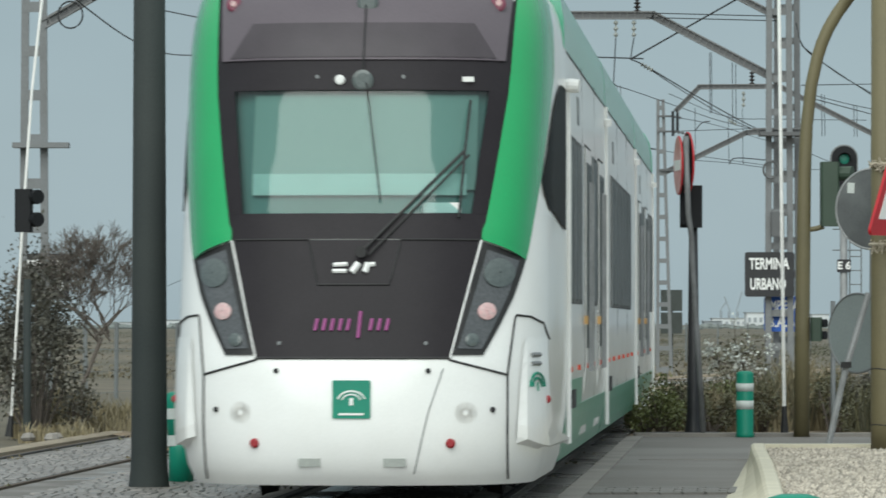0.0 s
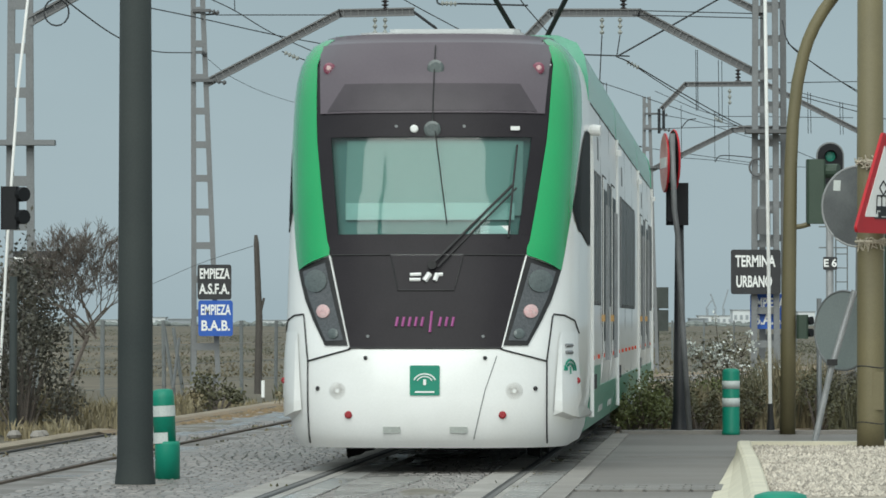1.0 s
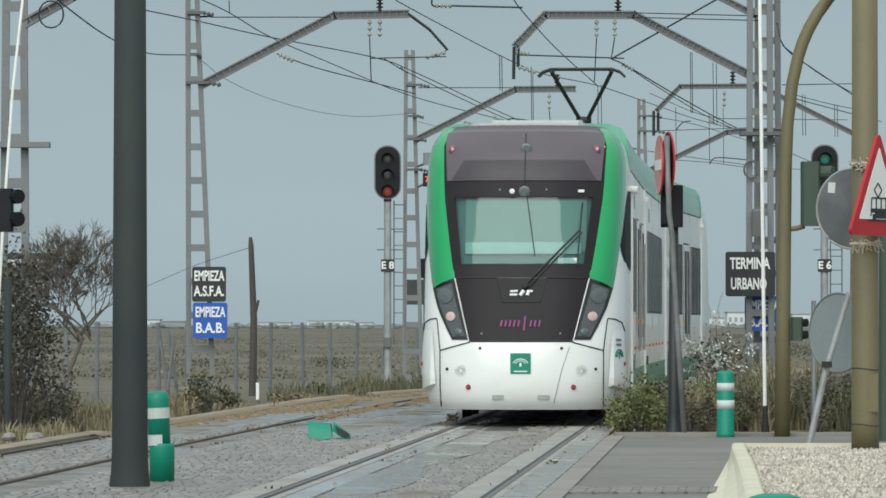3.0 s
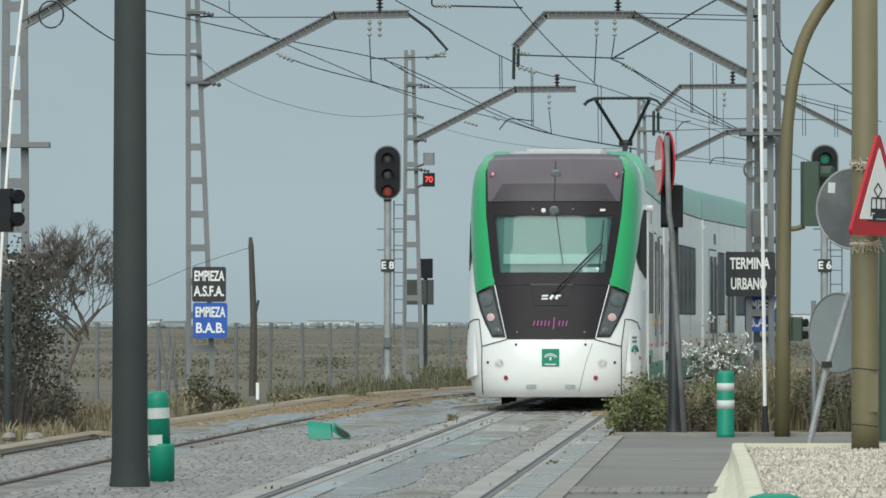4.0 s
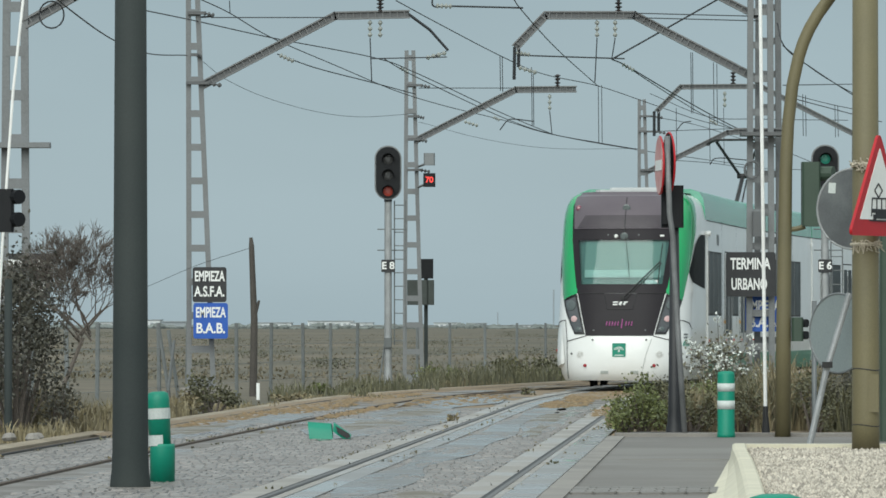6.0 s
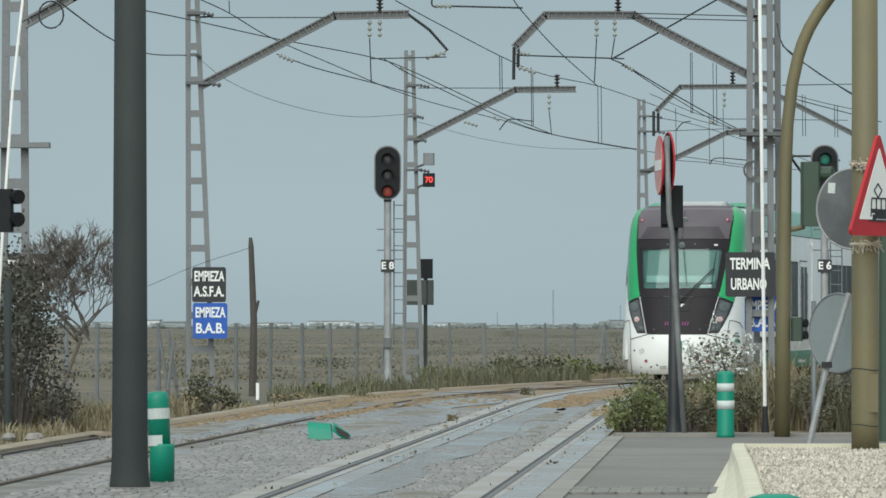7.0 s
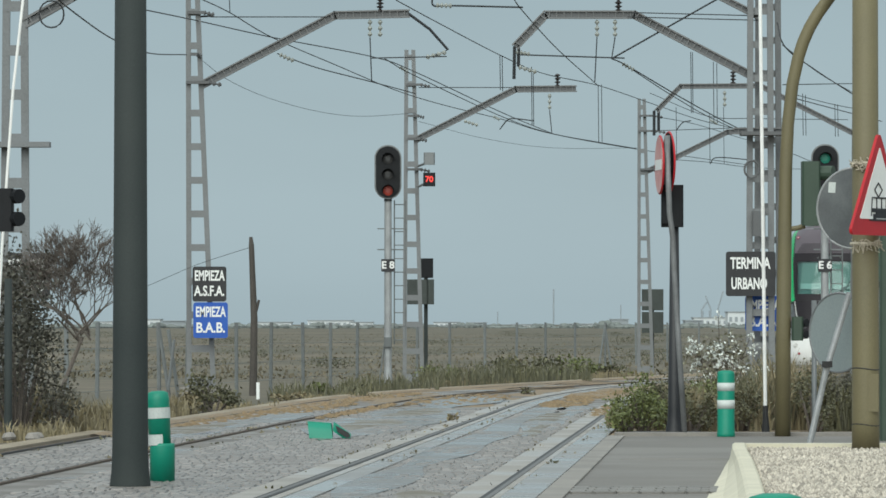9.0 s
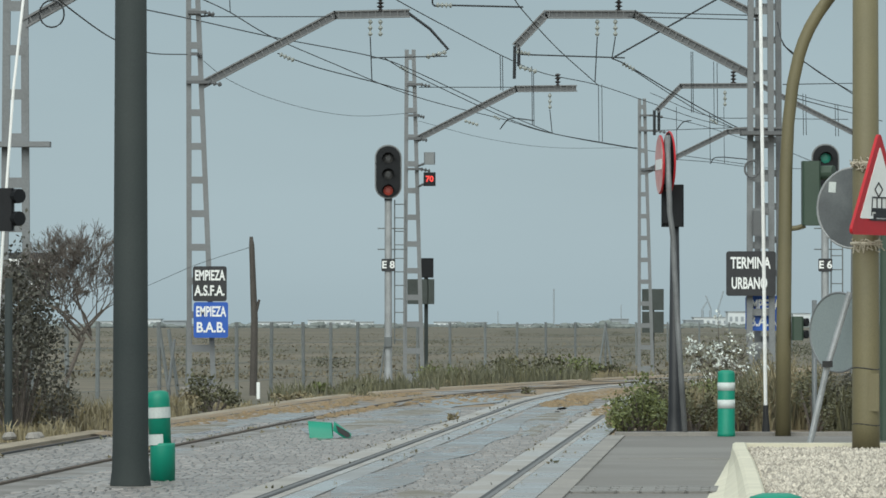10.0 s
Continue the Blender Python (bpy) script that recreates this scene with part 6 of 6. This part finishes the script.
def bush(base, w, h, leaves, size, material, label, name="bush", seed=1, depth=None, clumps=9, category="bush", extra=None, spread=0.3):
    """Stems and a crown of many leaves gathered in uneven clumps."""
    rng = random.Random(seed)
    depth = depth or w
    ob = thing(name, label, category, pose(*base), "scrub bushes")
    g, st = Geo(), Geo()
    tips = []
    for i in range(clumps):
        a = rng.uniform(0, 2 * math.pi)
        r = math.sqrt(rng.random())
        z = h * (0.25 + 0.7 * rng.random() * (1 - 0.35 * r))
        c = Vector((math.cos(a) * r * w / 2, math.sin(a) * r * depth / 2, z))
        tips.append((c, rng.uniform(0.5, 1.0)))
        st.tube([(c.x * 0.15, c.y * 0.15, -0.06), (c.x * 0.6, c.y * 0.6, c.z * 0.55), tuple(c)], [0.022, 0.014, 0.005], 5)
    for i in range(leaves):
        c, k = rng.choice(tips)
        q = Vector((rng.gauss(0, w * spread * 0.5 * k), rng.gauss(0, depth * spread * 0.5 * k), rng.gauss(0, h * 0.16 * k)))
        p = c + q
        if p.z < 0.0:
            p.z = abs(p.z) * 0.5
        leaf(g, p, size * rng.uniform(0.6, 1.3), rng)
    part("crown", g, material, ob)
    if extra:
        m2, count, low = extra
        g = Geo()
        for i in range(count):
            c, k = rng.choice(tips)
            p = c + Vector((rng.gauss(0, w * spread * 0.5), -0.15 - abs(rng.gauss(0, depth * 0.25)), rng.gauss(h * low, h * 0.1)))
            st.tube([tuple(c), tuple(p)], 0.005, 4)
            for q in range(rng.choice((8, 14, 22))):
                leaf(g, p + Vector((rng.gauss(0, 0.025), rng.gauss(0, 0.025), rng.gauss(0, 0.025))), size * rng.uniform(0.6, 1.0), rng)
        part("pale_leaves", g, m2, ob, "silvery white leaf undersides")
    part("stem", st, BARK, ob)
    return ob


def grass(base, w, depth, h, blades, material, label, seed=1, group="dry grass"):
    rng = random.Random(seed)
    g = Geo()
    for i in range(blades):
        x, y = rng.uniform(-w / 2, w / 2), rng.uniform(-depth / 2, depth / 2)
        hh = h * rng.uniform(0.35, 1.0) * (0.75 + 0.5 * noise.noise(Vector((x * 3, y, seed))))
        dx, dy = rng.gauss(0, 0.25) * hh, rng.gauss(0, 0.25) * hh
        t = 0.011
        g.face((x - t, y, -0.06), (x + t, y, -0.06), (x + dx * 0.4 + t * 0.8, y + dy * 0.4, hh * 0.6), (x + dx * 0.4 - t * 0.8, y + dy * 0.4, hh * 0.6))
        g.face((x + dx * 0.4 - t * 0.8, y + dy * 0.4, hh * 0.6), (x + dx * 0.4 + t * 0.8, y + dy * 0.4, hh * 0.6), (x + dx, y + dy, hh))
    ob = part("grass_tuft", g, material)
    ob.matrix_basis = pose(*base)
    return tagged(ob, label, "grass", group, "stuff")


# planted bed beside the road
s63 = px(65)
for k, (x, yb, w, h, m, n, lab) in enumerate((
        (1112, 768, 66, 92, LEAF_GREEN, 720, "low bright green shrub at the edge of the bed"),
        (1142, 768, 74, 118, LEAF_GREEN, 900, "green shrub growing beside the black post"),
        (1165, 764, 66, 112, LEAF_OLIVE, 700, "olive shrub behind the black post"),
        (1232, 768, 74, 108, LEAF_OLIVE, 800, "olive green shrub beside the bollard"),
        (1255, 762, 60, 110, LEAF_GREEN, 500, "green shrub behind the bollard"),
        (1320, 766, 70, 110, LEAF_OLIVE, 600, "dense olive shrub in dry grass"),
        (1450, 768, 80, 130, LEAF_OLIVE, 700, "olive scrub behind the fallen sign"),
        (1490, 764, 70, 140, LEAF_GREY, 600, "grey-green scrub behind the fallen sign"),
        (1550, 768, 70, 150, LEAF_OLIVE, 600, "olive scrub beside the column"))):
    b = at_ground(x, yb)
    s = px(b.y)
    bush((b.x, b.y + 1.0, -0.03), w * s * 0.95, h * s * 0.88, n * 2, 0.045, m, lab, seed=30 + k, depth=1.4, clumps=14)
fl = at_ground(1305, 740)
flower = bush((fl.x, fl.y, -0.03), 1.15, 1.16, 1500, 0.06, LEAF_PALE, "tall shrub with silvery white leaves turned by the wind", seed=51, depth=1.4, extra=(LEAF_WHITE, 85, 0.1), clumps=14, spread=0.26)
for k, (x, yb, w, h, n) in enumerate(((1290, 764, 150, 105, 1500), (1355, 762, 110, 125, 1300), (1420, 762, 120, 150, 1400), (1520, 764, 140, 130, 1400), (1200, 762, 120, 85, 900), (1240, 758, 140, 110, 900), (1110, 757, 60, 45, 200), (1330, 758, 160, 135, 1300))):
    b = at_ground(x, yb)
    s = px(b.y)
    grass((b.x, b.y + 1.2, 0.0), w * s, 2.2, h * s, n, STRAW if k % 2 == 0 else LEAF_OLIVE, "tall dry straw-coloured grass in the bed", seed=70 + k)
g = Geo()
bx = at_ground(1080, 770)
g.face((bx.x - 0.1, bx.y - 0.6, 0.0), (16, bx.y - 0.6, 0.0), (16, bx.y + 30, 0.0), (bx.x + 1.4, bx.y + 30, 0.0))
tagged(part("soil", g, SAND), "bare brown soil of the planted bed", "soil", kind="structure")

# left verge: dense shrub, bare tree, dry grass
lb = at_ground(25, 772)
left_bush = bush((lb.x - 0.02, lb.y + 0.6, -0.05), 1.0, 2.2, 6500, 0.055, LEAF_DARK, "tall grey-green shrub with windblown leaves", seed=91, depth=1.5, clumps=26, spread=0.26)

side_bush = bush((lb.x + 0.42, lb.y + 1.0, -0.05), 0.5, 0.75, 520, 0.055, LEAF_GREY, "grey-green shrub leaning over the verge", seed=93, depth=1.2, clumps=18, spread=0.28)


def bare_tree(base, label, seed):
    rng = random.Random(seed)
    ob = thing("bare_tree", label, "tree", pose(*base))
    trunk, twigs = Geo(), Geo()

    def grow(p, d, length, r, level):
        q = p + d * length
        mid = p + d * length * 0.5 + Vector((rng.gauss(0, 0.04), rng.gauss(0, 0.04), rng.gauss(0, 0.03))) * length
        (trunk if level < 2 else twigs).tube([p, mid, q], [r, r * 0.85, r * 0.65], 5 if level < 2 else 3)
        if level >= 7:
            return
        for i in range(rng.choice((2, 2, 3) if level < 3 else (3, 3, 4))):
            n = (d + Vector((rng.gauss(0.0, 0.4), rng.gauss(0, 0.42), rng.gauss(0.12, 0.3))))
            n.x -= 0.9 * max(0.0, p.x - 0.7)
            n.normalize()
            grow(p + d * length * rng.uniform(0.5, 1.0), n, length * rng.uniform(0.6, 0.85), max(0.0032, r * 0.62), level + 1)

    fork = Vector((0.28, 0, 1.2))
    trunk.tube([(-0.25, 0, -0.1), (0.02, 0.02, 0.55), tuple(fork)], [0.035, 0.03, 0.026], 7)
    for i in range(9):
        grow(fork + Vector((rng.uniform(-0.12, 0.12), rng.uniform(-0.1, 0.1), rng.uniform(-0.1, 0.1))), Vector((rng.uniform(-0.9, 1.0), rng.uniform(-0.5, 0.5), rng.uniform(0.35, 1.0))).normalized(), 0.54, 0.016, 1)
    part("trunk", trunk, BARK, ob)
    part("twig_crown", twigs, BARK, ob)
    return ob


tb = at_ground(108, 752)
tree = bare_tree((tb.x, tb.y, -0.05), "leafless grey-brown tree with fine twigs", 12)
for k, (x, yb, w, h, m, n, lab) in enumerate(((90, 765, 110, 100, LEAF_GREY, 500, "low grey scrub on the verge"), (160, 758, 60, 45, LEAF_GREY, 160, "low grey scrub behind the pole"), (375, 727, 90, 74, LEAF_OLIVE, 800, "low olive green shrub beside the kerb"), (360, 726, 50, 46, LEAF_OLIVE, 300, "olive shrub beside the kerb"), (330, 732, 50, 40, STRAW, 240, "dry brown shrub beside the kerb"), (560, 702, 50, 26, LEAF_GREEN, 220, "small green weed clump beside the kerb"), (620, 697, 60, 22, LEAF_OLIVE, 220, "small olive weed clump beside the kerb"), (770, 680, 70, 46, LEAF_GREEN, 380, "green weeds under the relay boxes"), (880, 675, 80, 44, LEAF_OLIVE, 400, "dark olive weeds along the bend"), (950, 672, 110, 50, LEAF_OLIVE, 520, "dark olive scrub along the bend"), (1020, 668, 80, 38, LEAF_GREEN, 320, "green scrub along the bend"), (1075, 664, 60, 24, LEAF_OLIVE, 200, "low scrub at the far bend"), (510, 710, 60, 20, STRAW, 200, "dry weeds beside the kerb"), (795, 747, 22, 20, STRAW, 60, "small weed growing in the paving"), (935, 700, 18, 15, LEAF_OLIVE, 60, "small weed growing in the far paving"))):
    b = at_ground(x, yb)
    s = px(b.y)
    bush((b.x, b.y + (0.5 if yb > 690 else 1.5), -0.03), w * s, h * s * 0.95, n, max(0.05, 0.0008 * b.y), m, lab, seed=110 + k, depth=max(0.2, min(2.5, w * s)), clumps=8)
for k, (x, yb, w, h, n) in enumerate(((150, 768, 130, 85, 800), (45, 768, 110, 110, 600), (560, 703, 170, 42, 420), (690, 692, 170, 46, 460), (830, 682, 170, 58, 520), (960, 676, 170, 50, 480), (60, 776, 120, 50, 380), (310, 735, 50, 50, 180), (430, 722, 120, 18, 220), (600, 704, 180, 16, 300), (720, 690, 120, 16, 240), (840, 682, 140, 22, 320), (980, 674, 140, 18, 300), (1100, 664, 120, 16, 240))):
    b = at_ground(x, yb)
    s = px(b.y)
    grass((b.x, b.y + 1.2, -0.03), w * s, 3.0, h * s, n, LEAF_OLIVE if 2 <= k <= 5 else STRAW, "olive and dry grass along the kerb", seed=150 + k)
# weeds in the track joints
g = Geo()
rng = random.Random(77)
for i in range(50):
    s, o = rng.uniform(2, 62), rng.choice((-0.72, 0.72, -2.95, -3.4, -1.1, 1.1, -0.95, 0.95)) + rng.gauss(0, 0.05)
    p, _ = track(s, o)
    for j in range(4):
        leaf(g, Vector((p.x + rng.gauss(0, 0.03), p.y + rng.gauss(0, 0.1), 0.0)), rng.uniform(0.015, 0.05), rng, 1.0)
tagged(part("track_weeds", g, LEAF_OLIVE), "small weeds growing in the joints of the track", "weeds", kind="stuff")
# scrub scattered over the plain
g = Geo()
for i in range(2600):
    d = 165 + 640 * rng.random() ** 2.0
    x = rng.uniform(-0.1, 0.1) * d
    if d < 150 and x > 0.2 + 0.02 * d:
        continue
    z = land(x, d)
    w = rng.uniform(0.2, 0.8)
    h = rng.uniform(0.06, 0.16)
    for j in range(7):
        leaf(g, Vector((x + rng.gauss(0, w), d + rng.gauss(0, w), z + rng.uniform(0, h * 0.5))), h * rng.uniform(0.6, 1.4), rng, 1.2)
tagged(part("plain_scrub", g, SCRUB), "low scrub scattered over the dry plain", "scrub", kind="stuff")
g = Geo()
for i in range(34):
    d = rng.choice((rng.uniform(200, 300), rng.uniform(300, 700), rng.uniform(400, 700)))
    x = rng.uniform(-0.09, 0.09) * d
    z = land(x, d)
    h, w = rng.uniform(0.4, 1.0), rng.uniform(0.8, 3.5)
    for j in range(420):
        r = rng.random()
        leaf(g, Vector((x + rng.gauss(0, w * 0.5), d + rng.gauss(0, w * 0.5), z + h * r * (1 - 0.3 * r))), rng.uniform(0.06, 0.13), rng, 0.5)
tagged(part("plain_bushes", g, LEAF_FAR), "dark low bushes dotted over the plain", "scrub", kind="stuff")
# rubble heap at the verge
rub = at_ground(35, 780)
for k in range(4):
    q = rub + Vector((rng.uniform(-0.2, 0.2), rng.uniform(-0.2, 0.4), 0.03))
    ob = part("stone", Geo().lathe((0, 0, -0.03), [(0.07, 0), (0.09, 0.03), (0.06, 0.08), (0.02, 0.09)], 7), CONCRETE)
    ob.matrix_basis = pose(*q, rng.uniform(-10, 10), 0, rng.uniform(0, 90))
    tagged(ob, "pale loose stone lying on the verge", "stone", "loose stones")

# gravel and setts
g = Geo()
rng = random.Random(3)
for i in range(17000):
    d = rng.uniform(37, 51.4)
    x0 = np.interp(d, [a[0] for a in ISLAND], [a[1] for a in ISLAND]) + 0.15
    x = rng.uniform(x0, 4.5)
    r = rng.uniform(0.009, 0.026)
    k = len(g.v)
    a = rng.uniform(0, 3)
    c, s = math.cos(a) * r, math.sin(a) * r
    z = 0.12 + rng.uniform(-0.004, 0.012)
    g.v.extend(((x + c, d + s * 1.3, z), (x - s, d + c, z), (x - c, d - s * 1.3, z), (x + s, d - c, z), (x + rng.gauss(0, r * 0.3), d, z + r * rng.uniform(0.7, 1.3))))
    g.f.extend(((k, k + 1, k + 4), (k + 1, k + 2, k + 4), (k + 2, k + 3, k + 4), (k + 3, k, k + 4)))
STONE = leaf_mat("gravel_stone", (0.43, 0.39, 0.33), (0.33, 0.295, 0.245))
tagged(part("gravel_stones", g, STONE), "loose pale rounded gravel stones", "gravel", kind="stuff")
g = Geo()
SETTS = leaf_mat("sett_stone", (0.235, 0.22, 0.21), (0.165, 0.154, 0.146), 0.82, 1.18)
SETTS.node_tree.nodes["Principled BSDF"].inputs["Roughness"].default_value = 0.45
SETTS.node_tree.nodes["Principled BSDF"].inputs["Specular IOR Level"].default_value = 0.3
for lo, hi in ((-2.95, -1.16), (-0.49, 0.54), (-4.5, -3.42)):
    s = -14.0
    row = 0
    while s < 46:
        o = lo + (0.06 if row % 2 else 0)
        while o < hi - 0.06:
            w = rng.uniform(0.08, 0.13)
            w = min(w, hi - o)
            h = 0.004 + 0.008 * rng.random() + 0.009 * noise.noise(Vector((o * 1.5, s * 0.4, 0)))
            pts = []
            for ds, do, z in ((0.006, 0.004, -0.006), (0.006, w - 0.004, -0.006), (0.254, w - 0.004, -0.006), (0.254, 0.004, -0.006), (0.024, 0.013, h), (0.024, w - 0.013, h), (0.236, w - 0.013, h), (0.236, 0.013, h)):
                p, _ = lane(s + ds, o + do)
                pts.append((p.x, p.y, z))
            k = len(g.v)
            g.v.extend(pts)
            g.f.extend(((k + 4, k + 5, k + 6, k + 7), (k, k + 1, k + 5, k + 4), (k + 1, k + 2, k + 6, k + 5), (k + 2, k + 3, k + 7, k + 6), (k + 3, k, k + 4, k + 7)))
            o += w
        s += 0.26
        row += 1
st = part("setts", g, SETTS, bed, "uneven grey stone setts")
tagged(st, kind="stuff")

# wet mud washed over the paving, and weeds in the joints
MUD = mat("wet_mud", (0.2, 0.178, 0.145), 0.45, grain=0.15, size=0.9, second=(0.15, 0.14, 0.118), stain=0.9, rough_var=0.25, bump=0.004, spec=0.18)
rng = random.Random(8)
for i, (s, o, length, width) in enumerate(((34, -2.1, 6.0, 0.5), (42, -2.0, 6.0, 0.6), (30, 0.25, 5.0, 0.2), (39, 0.1, 5.5, 0.35), (30, -4.1, 6.0, 0.35), (5, 0.25, 1.6, 0.22), (-2, -1.9, 2.4, 0.3))):
    g = Geo()
    inner, outer = [], []
    for k in range(29):
        a = 2 * math.pi * k / 28
        r = 0.75 + 0.5 * noise.noise(Vector((math.cos(a) * 1.6, math.sin(a) * 1.6, i * 3.7))) + rng.uniform(-0.06, 0.06)
        if k == 28:
            r = first
        first = r if k == 0 else first
        for ring, f, z in ((inner, 0.55, 0.019), (outer, 1.0, 0.006)):
            p, _ = lane(s + math.cos(a) * r * f * length, o + math.sin(a) * r * f * width)
            ring.append((p.x, p.y, z))
    g.grid([inner, outer], flip=True)
    g.face(*reversed(inner[:-1]))
    tagged(part("mud_patch", g, MUD), "thin film of wet brown mud on the setts", "mud", "mud patches", "stuff")
DRYMOSS = mat("dry_orange_moss", (0.225, 0.155, 0.088), 0.9, grain=0.35, size=1.6, fine=14, second=(0.2, 0.16, 0.1), stain=0.9, bump=0.01, spec=0.1)
for i, (s, o, length, width) in enumerate(((38, -4.5, 6, 0.3), (47, -4.2, 6, 0.5), (56, -2.2, 7, 0.8), (52, -0.1, 5, 0.4), (62, -0.2, 6, 0.45), (45, 0.75, 6, 0.16), (44, -3.2, 7, 0.16), (58, -4.4, 6, 0.5))):
    g = Geo()
    for k in range(170):
        a, r = rng.uniform(0, 2 * math.pi), math.sqrt(rng.random())
        p, _ = lane(s + math.cos(a) * r * length, o + math.sin(a) * r * width)
        size = rng.uniform(0.03, 0.1)
        q = [(p.x + math.cos(b + a) * size * rng.uniform(0.6, 1.2), p.y + math.sin(b + a) * size * 2.5 * rng.uniform(0.6, 1.2), 0.008) for b in (0, 1.05, 2.1, 3.15, 4.2, 5.25)]
        c = (p.x, p.y, 0.012 + size * rng.uniform(0.1, 0.3))
        for j in range(6):
            g.face(q[j], q[(j + 1) % 6], c)
    tagged(part("moss_patch", g, DRYMOSS), "dry orange-brown moss spread over the paving", "moss", "moss patches", "stuff")
for name, material, count, label in (("joint_weeds", STRAW, 110, "dry weeds growing out of the rail grooves"), ("joint_moss", LEAF_OLIVE, 60, "small olive weeds in the paving joints")):
    g = Geo()
    for i in range(count):
        o = rng.choice((-0.56, 0.56, -0.98, 0.98, -1.16, -3.0, -3.42, -4.6)) + rng.gauss(0, 0.035)
        s = rng.uniform(4, 46) if rng.random() < 0.15 else 14 + 32 * rng.random()
        p, _ = lane(s, o)
        size = rng.uniform(0.015, 0.045)
        for q in range(4):
            leaf(g, Vector((p.x + rng.gauss(0, 0.03), p.y + rng.gauss(0, 0.08), 0.012)), size, rng, 0.9)
    tagged(part(name, g, material), label, "weeds", kind="stuff")

motions()
